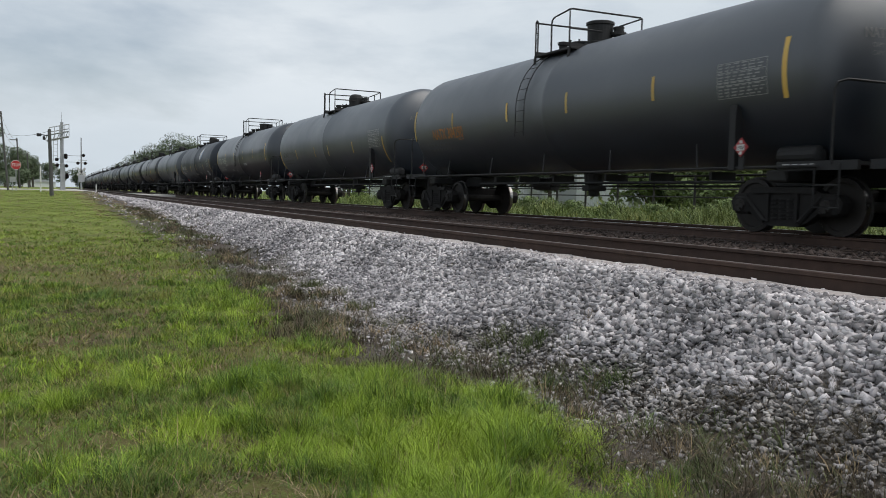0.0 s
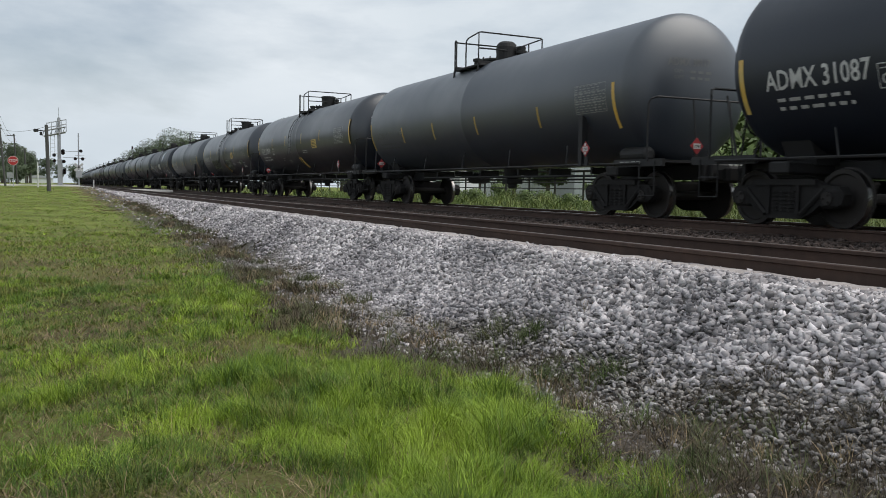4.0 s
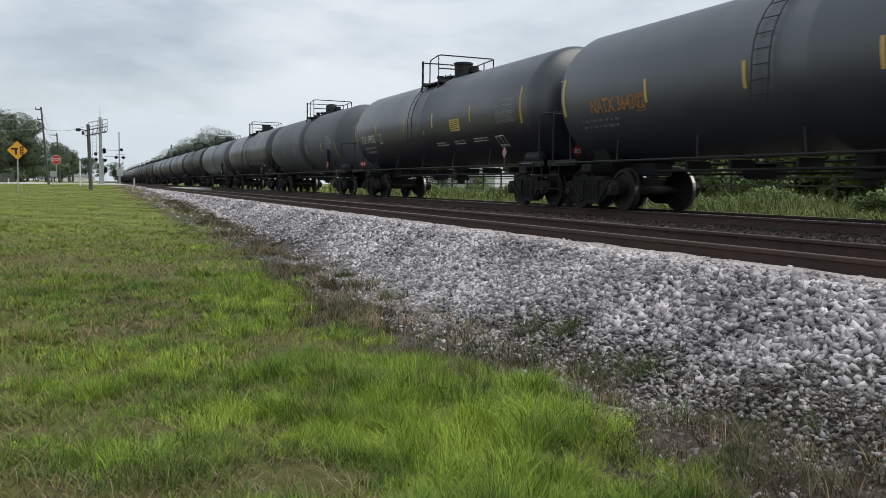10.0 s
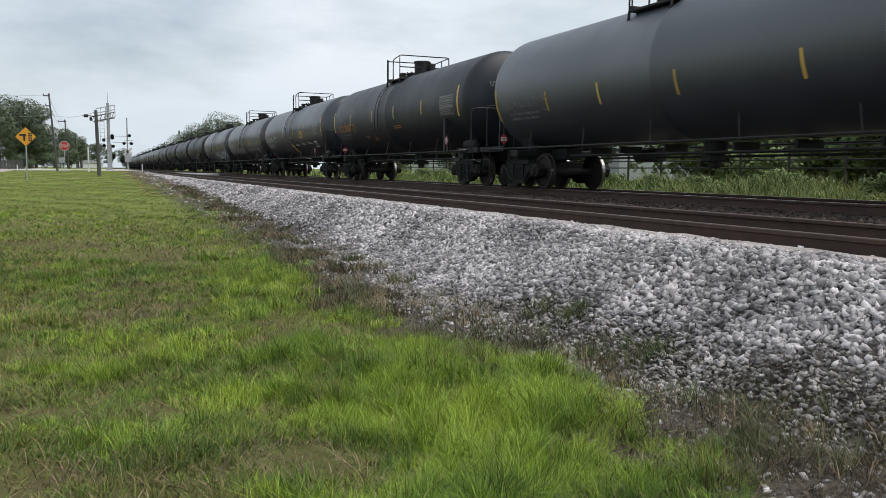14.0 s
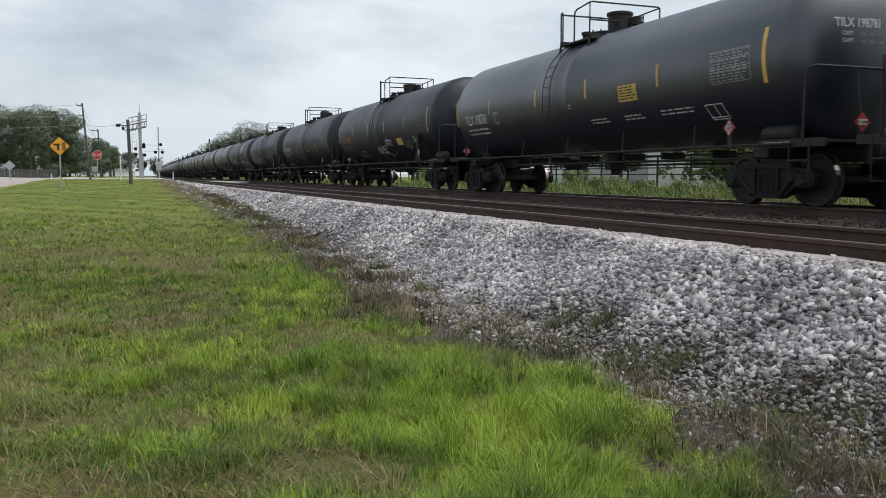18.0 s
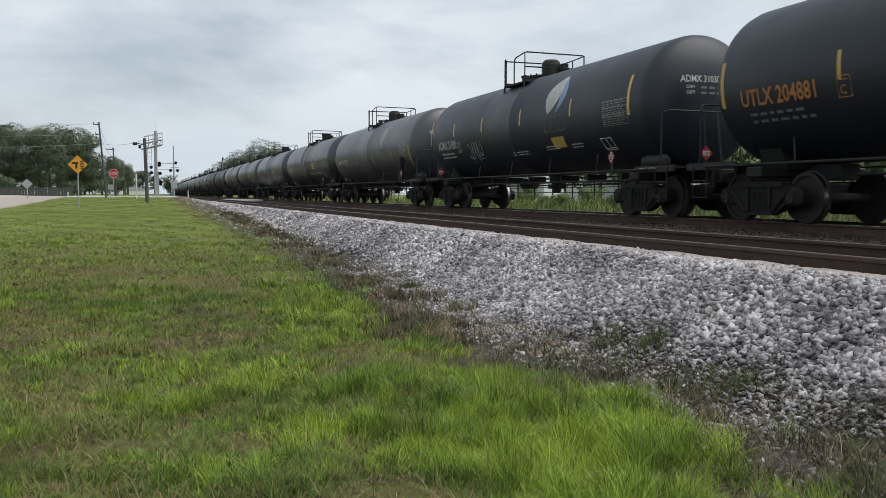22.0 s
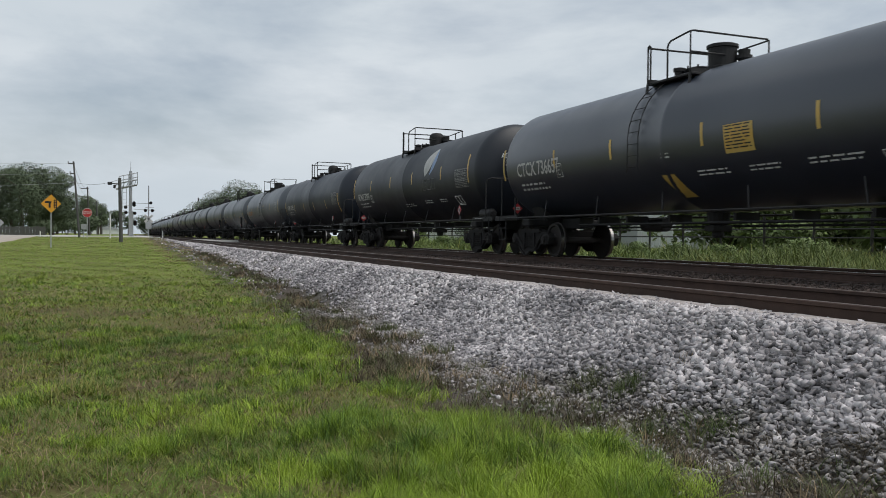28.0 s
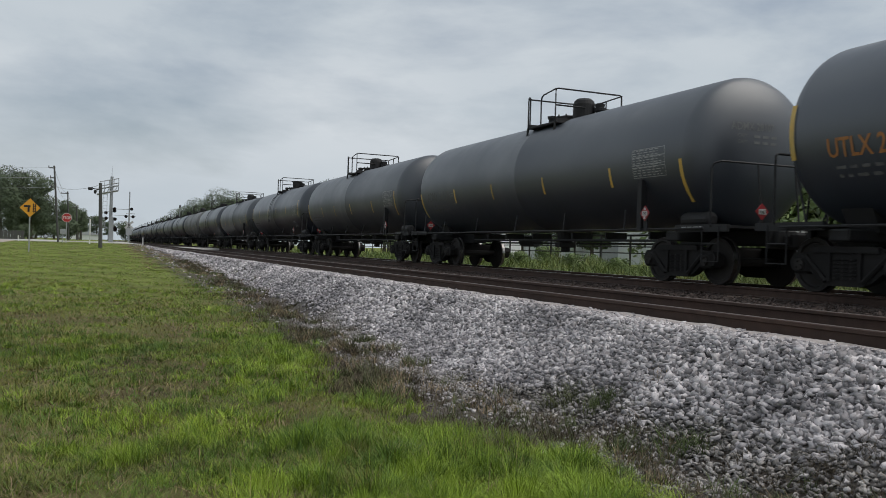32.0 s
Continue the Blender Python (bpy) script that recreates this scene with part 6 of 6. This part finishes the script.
def build_shrubs():
    """Low brush along the fence and under the roadside trees."""
    rnd = random.Random(8)
    crowns = [crown_mesh(70 + k, 1.5, 2.0, 1700, 0.1, M_BRUSH) for k in range(3)]
    dark = crown_mesh(76, 1.5, 2.0, 1700, 0.09)
    bm = bmesh.new()
    for k in range(5):
        add_rod(bm, (0, 0, -0.1), (0.5 * math.cos(k * 1.3), 0.5 * math.sin(k * 1.3), 0.9), 0.03, 5, 0.01)
    stem = bpy.data.meshes.new("stem")
    bm.to_mesh(stem)
    bm.free()
    stem.materials.append(M_BARK)
    spots = [(rnd.uniform(19.5, 26), -6 + k * 2.9 + rnd.uniform(-1, 1), rnd.uniform(0.45, 0.85)) for k in range(36) if (k % 5 not in (1, 3) if k < 14 else k % 6 == 0)]
    spots += [(rnd.uniform(12.5, 16.5), 4 + k * 2.3 + rnd.uniform(-0.8, 0.8), rnd.uniform(0.25, 0.45)) for k in range(22)]
    spots += [(rnd.uniform(20, 27), -14 + k * 2.2 + rnd.uniform(-1, 1), rnd.uniform(1.2, 2.1)) for k in range(24)]
    spots += [(rnd.uniform(27, 33), -14 + k * 1.5 + rnd.uniform(-1, 1), rnd.uniform(1.7, 2.9)) for k in range(40)]
    spots += [(-13 - k * 6.5, 106 + rnd.uniform(-2, 2), rnd.uniform(0.6, 1.1)) for k in range(8)]
    spots += [(-9.5 - k * 1.6, 150 + rnd.uniform(-4, 10), rnd.uniform(1.0, 1.7)) for k in range(6)]
    for k, (x, y, s) in enumerate(spots):
        sh = group_at("shrub", Matrix.Translation((x, y, float(ground_z(x, y)))) @ Matrix.Rotation(rnd.uniform(0, 6), 4, "Z") @ Matrix.Diagonal((s * 1.2, s * 1.2, s, 1)))
        share("stem", stem, sh, Matrix.Identity(4))
        share("crown", crowns[k % 3] if x > 0 else dark, sh, Matrix.Identity(4))
        tagged(sh, "tangled green shrub growing along the fence" if x > 0 else "dark green shrub under the trees", "shrub", "shrubs")


build_shrubs()


# ---- roads and crossing ----
def strip(name, mat, pts, label, lift=0.012, across=8):
    """A road surface laid on the ground: pts are rows of (left x, y, right x, y)."""
    rows = []
    for ax, ay, bx, by in pts:
        t = np.linspace(0, 1, across + 1)
        x, y = ax + (bx - ax) * t, ay + (by - ay) * t
        z = ground_z(x, y) + lift
        rows.append(np.stack([x, y, np.maximum(z, np.max(z) - 0.05) if name == "road" else z], -1))
    v = np.stack(rows, 0)
    # both edges run down into the ground
    down = np.array((0.0, 0.0, 0.4))
    v = np.concatenate([v[:, :1] - down, v, v[:, -1:] - down], 1)
    n, k = v.shape[:2]
    i = (np.arange(n - 1)[:, None] * k + np.arange(k - 1)[None]).ravel()
    ob = mesh_np(name, v.reshape(-1, 3), np.stack([i, i + 1, i + k + 1, i + k], 1), mat)
    tagged(ob, label, "road", kind="structure")
    return ob


strip("road", M_ROAD, [(-20.5, y, -12.2 - 0.3 * math.sin(y * 0.05), y) for y in range(-80, 83, 2)], "pale worn asphalt road beside the grass", 0.05)
strip("side_road", M_CONC, [(x, 83.0, x, 90.0) for x in np.arange(-90, -1.4, 1.5)], "pale crossing road leading to the tracks", 0.06, 4)
strip("crossing_deck", M_CONC, [(x, 83.0, x, 90.0) for x in np.arange(1.7, 5.6, 0.4)], "concrete crossing panels between the rails", 0.17, 4)
strip("far_road", M_CONC, [(x, 83.0, x, 90.0) for x in np.arange(8.6, 60, 1.5)], "pale road leaving the crossing", 0.06, 4)


# ---- signs ----
def ring_pts(n, r, a0=0.0, c=(0, 0)):
    return [(c[0] + r * math.cos(a0 + 2 * math.pi * k / n), c[1] + r * math.sin(a0 + 2 * math.pi * k / n)) for k in range(n)]


def sign_post(name, x, y, zc, label, pr=0.032, top=0.3, turn=0.0, cat="sign"):
    z0 = float(ground_z(x, y)) - 0.15
    s = group_at(name, pose(x, y, z0, 0, 0, turn))
    bm = bmesh.new()
    add_box(bm, 0, 0.03, (zc + top - z0) / 2, pr * 2, pr, zc + top - z0, bevel=0.006)
    part("post", bm, M_GALV, s, "galvanised steel post")
    tagged(s, label, cat)
    return s, zc - z0


def build_signs():
    s, c = sign_post("warning_sign", -8.77, 51, 2.07, "yellow diamond side-road-and-rails warning sign on grass")
    bm = bmesh.new()
    plate(bm, ring_pts(4, 0.5, 0, (0, c)), -0.012, 0.0)
    part("sign_panel", bm, M_SIGN_Y, s, "yellow diamond panel")
    bm = bmesh.new()
    plate(bm, [(-0.3, c + 0.03), (0.02, c + 0.03), (0.02, c + 0.13), (-0.3, c + 0.13)], -0.02, -0.012)
    plate(bm, [(-0.12, c - 0.22), (-0.02, c - 0.22), (-0.02, c + 0.03), (-0.12, c + 0.03)], -0.02, -0.012)
    for k in range(5):
        plate(bm, [(0.12, c - 0.22 + k * 0.09), (0.3, c - 0.22 + k * 0.09), (0.3, c - 0.18 + k * 0.09), (0.12, c - 0.18 + k * 0.09)], -0.02, -0.012)
    for dx in (0.15, 0.25):
        plate(bm, [(dx, c - 0.26), (dx + 0.03, c - 0.26), (dx + 0.03, c + 0.24), (dx, c + 0.24)], -0.024, -0.014)
    part("sign_symbol", bm, M_SIGN_BLACK, s, "black junction and rail symbol")

    s, c = sign_post("stop_sign", -7.66, 75, 2.14, "red octagonal stop sign on a steel post")
    bm = bmesh.new()
    plate(bm, ring_pts(8, 0.385, math.pi / 8, (0, c)), -0.008, 0.0)
    b = part("sign_border", bm, M_WHITE, s, "white border")
    bm = bmesh.new()
    plate(bm, ring_pts(8, 0.355, math.pi / 8, (0, c)), -0.012, -0.004)
    part("sign_panel", bm, M_SIGN_R, s, "red octagon panel")
    part("lettering", text_bm("STOP", 0.22, lambda tx, ty: Vector((tx - 0.29, -0.018, c - 0.11 + ty)), 0.78), M_WHITE, s, "white lettering")

    s, c = sign_post("marker_sign", -7.97, 77, 1.03, "small grey square sign back on a post", top=0.15)
    bm = bmesh.new()
    plate(bm, ring_pts(4, 0.3, math.pi / 4, (0, c)), -0.01, 0.0)
    part("sign_panel", bm, M_GALV, s)
    s, c = sign_post("octagon_sign", -16.7, 75, 1.58, "grey back of an octagonal sign by the road")
    bm = bmesh.new()
    plate(bm, ring_pts(8, 0.42, math.pi / 8, (0, c)), -0.01, 0.0)
    part("sign_panel", bm, M_GALV, s)
    s, c = sign_post("diamond_sign", -13.45, 70, 1.2, "bare grey back of a diamond sign")
    bm = bmesh.new()
    plate(bm, ring_pts(4, 0.38, 0, (0, c)), -0.01, 0.0)
    part("sign_panel", bm, M_GALV, s)
    for x, y, h, mat, lb in ((-5.93, 75, 2.0, M_GALV, "white roadside marker post"), (-1.41, 85, 0.75, M_CONC, "short white post beside the track"), (-11.3, 78, 0.5, M_CONC, "short white kerb post")):
        z = float(ground_z(x, y))
        p = group_at("marker_post", pose(x, y, z - 0.1))
        bm = bmesh.new()
        add_rod(bm, (0, 0, 0), (0, 0, h + 0.1), 0.06, 8, 0.05)
        part("shaft", bm, M_WHITE, p)
        tagged(p, lb, "post", "marker posts")


build_signs()


# ---- poles and wires ----
def pole(x, y, x2, z2, r, label, arms=()):
    z0 = float(ground_z(x, y))
    p = group_at("utility_pole", pose(x, y, z0))
    bm = bmesh.new()
    add_rod(bm, (0, 0, -0.4), (x2 - x, 0, z2 - z0), r, 10, r * 0.7)
    part("pole_shaft", bm, M_WOOD, p)
    for f, w in arms:
        bm = bmesh.new()
        cx, cz = (x2 - x) * f, (z2 - z0) * f
        add_box(bm, cx - w * 0.35, 0.0, cz, w, 0.09, 0.1)
        for k in (-0.8, -0.1):
            add_rod(bm, (cx + w * k, 0, cz + 0.05), (cx + w * k, 0, cz + 0.18), 0.035, 6)
        part("crossarm", bm, M_WOOD, p)
    tagged(p, label, "utility pole", "wooden utility poles")


pole(-8.46, 82, -8.98, 6.75, 0.1, "tall leaning wooden utility pole with short arms", ((0.97, 0.55), (0.84, 0.45), (0.72, 0.4)))
pole(-8.78, 125, -9.08, 6.7, 0.11, "weathered wooden utility pole by the road", ((0.96, 1.0),))
pole(-8.62, 170, -8.8, 6.4, 0.17, "distant wooden utility pole", ((0.95, 1.0),))
pole(-8.5, 215, -8.6, 7.0, 0.17, "distant wooden utility pole", ((0.95, 1.0),))
pole(-46, 70, -46, 7.2, 0.17, "wooden utility pole across the road", ((0.95, 1.2),))


def wire(a, b, sag, label, mat=None):
    w = group_at("overhead_wire")
    bm = bmesh.new()
    pts = []
    for k in range(17):
        t = k / 16
        pts.append(Vector(a).lerp(Vector(b), t) - Vector((0, 0, sag * 4 * t * (1 - t))))
    add_path(bm, pts, 0.012, 4)
    part("strand", bm, mat or M_SIGN_BLACK, w)
    tagged(w, label, "wire", "overhead wires")


for f, sag in ((6.6, 0.9), (5.75, 1.0), (4.9, 1.1)):
    wire((-8.9, 82, f), (-46, 70, f + 0.4), sag, "sagging grey overhead wire strung between poles", M_GALV)
for f in (6.5, 5.7):
    wire((-8.95, 82, f), (-9.1, 125, f), 0.6, "thin overhead wire running along the road")
    wire((-9.1, 125, f), (-8.8, 170, f - 0.2), 0.6, "thin overhead wire running along the road")
wire((-8.7, 82, 4.9), (-5.28, 64, 4.25), 0.25, "thin wire to the signal pole")


# ---- crossing signals ----
def lamp_head(parent, x, y, z, n, r=0.13, turn=0.0):
    """Signal head: black backplate with hooded lenses, lenses stacked."""
    bm = bmesh.new()
    h = n * 0.3 + 0.1
    pts = ring_pts(16, 0.24, 0, (0, (n - 1) * 0.15))
    pts = [(px, pz + (0.15 * (n - 1) if pz > (n - 1) * 0.15 else -0.15 * (n - 1))) for px, pz in pts]
    plate(bm, pts, -0.01, 0.02)
    add_box(bm, 0, 0.12, (n - 1) * 0.15, 0.3, 0.2, h)
    for k in range(n):
        add_lathe(bm, [(-0.24, r), (0.0, r)], 12, "Y", Matrix.Translation((0, 0, k * 0.3)), caps=False)
    head = part("signal_head", bm, M_SIGNAL, parent)
    head.matrix_basis = pose(x, y, z, 0, 0, turn) @ Matrix.Scale(0.64, 4)
    for k in range(n):
        bm = bmesh.new()
        add_lathe(bm, [(-0.04, 0.03), (-0.025, 0.09), (0.0, 0.11)], 12, "Y", Matrix.Translation((0, 0, k * 0.3)))
        part("lens", bm, M_LENS, head, "dark red glass lens")
    return head


def build_crossing():
    z0 = float(ground_z(-5.16, 64))
    p = group_at("signal_pole", pose(-5.16, 64, z0))
    bm = bmesh.new()
    add_rod(bm, (0, 0, -0.3), (-0.12, 0, 4.45), 0.14, 10, 0.11)
    part("pole_shaft", bm, M_WOOD, p)
    bm = bmesh.new()
    add_rod(bm, (-0.1, 0, 4.0), (-0.85, 0, 4.1), 0.04, 6)
    add_box(bm, -0.75, 0, 4.05, 0.3, 0.25, 0.2, bevel=0.03)
    add_box(bm, -0.45, 0, 3.85, 0.16, 0.2, 0.24, bevel=0.03)
    part("bracket", bm, M_SIGNAL, p)
    tagged(p, "dark wooden pole with a bracket lamp at its top", "pole")

    z0 = float(ground_z(-4.25, 85))
    c = group_at("cantilever_signal", pose(-4.25, 85, z0))
    bm = bmesh.new()
    add_rod(bm, (0, 0, -0.1), (0, 0, 6.1), 0.16, 12, 0.13)
    add_rod(bm, (0, 0, 0), (0, 0, 0.12), 0.35, 10)
    part("mast", bm, M_GALV, c, "galvanised steel mast")
    bm = bmesh.new()
    drop = 0.24          # metres that the arm falls for each metre of its length
    for dy in (-0.35, 0.35):
        for z in (4.85, 5.3):
            add_rod(bm, (0.55, dy, z), (-1.25, dy, z - 1.8 * drop), 0.05, 6)
        for k in range(6):
            x = 0.5 - k * 0.34
            q = (0.55 - x) * drop
            add_rod(bm, (x, dy, 5.3 - q), (x - 0.17, dy, 4.85 - q), 0.03, 5)
    add_rod(bm, (0.55, 0, 4.82), (-1.25, 0, 4.82 - 1.8 * drop), 0.09, 6)
    part("cantilever_arm", bm, M_GALV, c)
    for dy in (-0.4, 0.4):
        for z in (5.55, 5.95):
            bm = bmesh.new()
            add_rod(bm, (0.6, dy, z), (-1.0, dy, z - 1.6 * drop), 0.022, 5)
            part("walkway_rail", bm, M_GALV, c)
        for k in range(5):
            x = 0.6 - k * 0.4
            bm = bmesh.new()
            add_rod(bm, (x, dy, 4.85 - (0.6 - x) * drop), (x, dy, 5.95 - (0.6 - x) * drop), 0.022, 5)
            part("rail_post", bm, M_GALV, c)
    bm = bmesh.new()
    add_rod(bm, (0, 0, 6.0), (0, 0, 7.0), 0.03, 5, 0.012)
    part("mast_spike", bm, M_GALV, c)
    bm = bmesh.new()
    add_box(bm, 0.05, -0.05, 1.25, 0.42, 0.4, 2.3, bevel=0.03)
    part("mast_case", bm, M_GALV, c, "grey steel case round the mast's foot")
    bm = bmesh.new()
    for k in range(12):
        add_rod(bm, (-0.35, 0, 0.8 + k * 0.33), (-0.7, 0, 0.8 + k * 0.33), 0.014, 4)
    for x in (-0.35, -0.7):
        add_rod(bm, (x, 0, 2.6), (x, 0, 4.7), 0.02, 5)
    part("mast_ladder", bm, M_GALV, c)
    lamp_head(c, -0.42, -0.3, 2.75, 1, turn=20)
    lamp_head(c, 0.3, -0.3, 2.95, 2)
    lamp_head(c, 0.36, -0.3, 2.2, 1)
    lamp_head(c, -0.4, -0.3, 2.25, 1)
    lamp_head(c, 0.4, -0.3, 1.2, 2)
    bm = bmesh.new()
    add_rod(bm, (-0.5, -0.1, 2.3), (0.5, -0.1, 2.3), 0.035, 6)
    add_rod(bm, (-0.5, -0.1, 2.85), (0.5, -0.1, 2.95), 0.035, 6)
    part("lamp_bracket", bm, M_GALV, c)
    tagged(c, "galvanised cantilever crossing signal with black lamp heads", "crossing signal")

    z0 = float(ground_z(-2.5, 90))
    c = group_at("crossing_signal", pose(-2.5, 90, z0))
    bm = bmesh.new()
    add_rod(bm, (0, 0, -0.1), (0, 0, 5.0), 0.08, 10, 0.05)
    part("mast", bm, M_GALV, c)
    lamp_head(c, 0.35, -0.2, 2.55, 1)
    lamp_head(c, -0.3, -0.2, 2.55, 1)
    lamp_head(c, 0.2, -0.2, 3.3, 1, 0.1)
    bm = bmesh.new()
    add_rod(bm, (-0.45, -0.05, 2.6), (0.6, -0.05, 2.6), 0.04, 6)
    add_rod(bm, (-0.3, -0.05, 2.85), (0.5, -0.05, 2.85), 0.03, 6)
    part("lamp_bracket", bm, M_GALV, c)
    bm = bmesh.new()
    add_box(bm, 0, 0, 1.1, 0.55, 0.4, 0.7, bevel=0.03)
    part("relay_box", bm, M_GALV, c, "grey steel relay box")
    bm = bmesh.new()
    for z in (2.65, 3.25):
        add_rod(bm, (-1.35, 0, z), (0, 0, z), 0.025, 5)
    part("tie_rod", bm, M_GALV, c, "thin steel rods towards the other mast")
    bm = bmesh.new()
    for s in (-1, 1):
        m = Matrix.Translation((0, -0.12, 1.75)) @ Matrix.Rotation(s * 0.75, 4, "Y")
        add_box(bm, 0, 0, 0, 1.0, 0.02, 0.2, m)
    part("crossbuck", bm, M_WHITE, c, "white crossed boards")
    tagged(c, "crossing signal mast with red lamps and relay box", "crossing signal")

    # line-side signal standing above the train
    h = group_at("rail_signal", pose(10.6, 187, float(ground_z(10.6, 187))))
    bm = bmesh.new()
    add_rod(bm, (0, 0, -0.1), (0, 0, 8.4), 0.09, 8)
    add_box(bm, 0, 0.3, 7.3, 1.0, 0.7, 0.06)
    part("mast", bm, M_GALV, h)
    head = lamp_head(h, 0, -0.2, 7.9, 3, 0.15)
    tagged(h, "black line-side rail signal on a tall mast", "rail signal")


build_crossing()


# ---- beyond the tracks: pipe fence and white buildings ----
def build_fence():
    fence = group_at("pipe_fence", pose(17.5, 0, 0))
    bm = bmesh.new()
    add_rod(bm, (0, 0, -0.5), (0, 0, 1.45), 0.05, 8)
    me = bpy.data.meshes.new("post")
    bm.to_mesh(me)
    bm.free()
    me.materials.append(M_FENCE)
    for k in range(38):
        share("post", me, fence, pose(0, -6 + k * 2.5, 0))
    for z in (0.62, 0.92, 1.2, 1.42):
        bm = bmesh.new()
        add_rod(bm, (0, -6, z), (0, 86.5, z), 0.03, 6)
        part("pipe_rail", bm, M_FENCE, fence)
    tagged(fence, "dark steel pipe fence behind the weeds", "fence")


build_fence()


def build_shed(x, y, w, d, h, label):
    z = float(ground_z(x, y)) - 0.05
    b = group_at("metal_building", pose(x, y, z))
    bm = bmesh.new()
    add_box(bm, 0, 0, h / 2, w, d, h)
    part("wall", bm, M_WHITEWALL, b)
    ribs = int(d / 0.9)
    bm = bmesh.new()
    add_box(bm, 0, 0, h / 2, 0.05, 0.08, h)
    me = bpy.data.meshes.new("rib")
    bm.to_mesh(me)
    bm.free()
    me.materials.append(M_WHITEWALL)
    for k in range(min(ribs, 40)):
        share("rib", me, b, pose(-w / 2 - 0.025, -d / 2 + 0.5 + k * 0.9, 0))
    bm = bmesh.new()
    pts = [(-w / 2 - 0.3, h), (w / 2 + 0.3, h), (0, h + w * 0.12)]
    plate(bm, pts, -d / 2 - 0.3, d / 2 + 0.3)
    part("roof", bm, M_ROOF, b)
    for k in range(3):
        bm = bmesh.new()
        add_box(bm, -w / 2 - 0.03, -d / 2 + d * (k + 0.6) / 3.2, 1.4, 0.08, 3.0, 2.8)
        part("bay_door", bm, M_ROOF, b, "grey roller door")
    tagged(b, label, "building", "metal buildings")


build_shed(44, 66, 14, 34, 4.2, "long white ribbed metal building behind the fence")
build_shed(-8, 300, 9, 14, 1.5, "pale far storage building beyond the crossing")
build_shed(46, 108, 14, 32, 4.5, "white metal storage building behind the fence")


def build_board_fence():
    f = group_at("board_fence", pose(-34, 96, float(ground_z(-34, 96))))
    bm = bmesh.new()
    add_box(bm, 0, 0, 0.4, 0.28, 0.03, 0.95)
    me = bpy.data.meshes.new("board")
    bm.to_mesh(me)
    bm.free()
    me.materials.append(M_WOOD)
    for k in range(140):
        share("board", me, f, pose(-20 + k * 0.3, 0.01 * (k % 3), 0.03 * ((k * 7) % 5 - 2)))
    bm = bmesh.new()
    for z in (0.15, 0.65):
        add_box(bm, 1, 0.06, z, 42, 0.05, 0.09)
    part("fence_rail", bm, M_WOOD, f)
    tagged(f, "weathered grey board fence under the trees", "fence")


build_board_fence()


# ---- what moves ----
def motions():
    for n, car in enumerate(train):
        start = car_start(n)
        rows = []
        for t in range(33):
            y = start - travelled(t)
            rows.append((t, pose(XC + bend(y), y, 0, 0, 0, -math.degrees(9.2e-5 * max(0.0, y - 150.0)))))
        walk(car, rows)
        # wheels turn while their car passes near
        near = [k for k in range(0, 32 * FPS + 1) if -14 < start - travelled(k / FPS) < 34]
        if not near:
            continue
        for truck in [c for c in car.children if c.name.startswith("truck")]:
            for ws in [c for c in truck.children if c.name.startswith("wheelset")]:
                y = ws.matrix_basis.translation.y
                rows = []
                t0 = near[0] / FPS
                for k in sorted({0, 32 * FPS, *near}):
                    t = min(max(k / FPS, t0), near[-1] / FPS)
                    a = math.degrees((travelled(t) - travelled(t0)) / 0.457)
                    rows.append((k / FPS, pose(0, y, 0.457, a % 360)))
                walk(ws, rows)


motions()
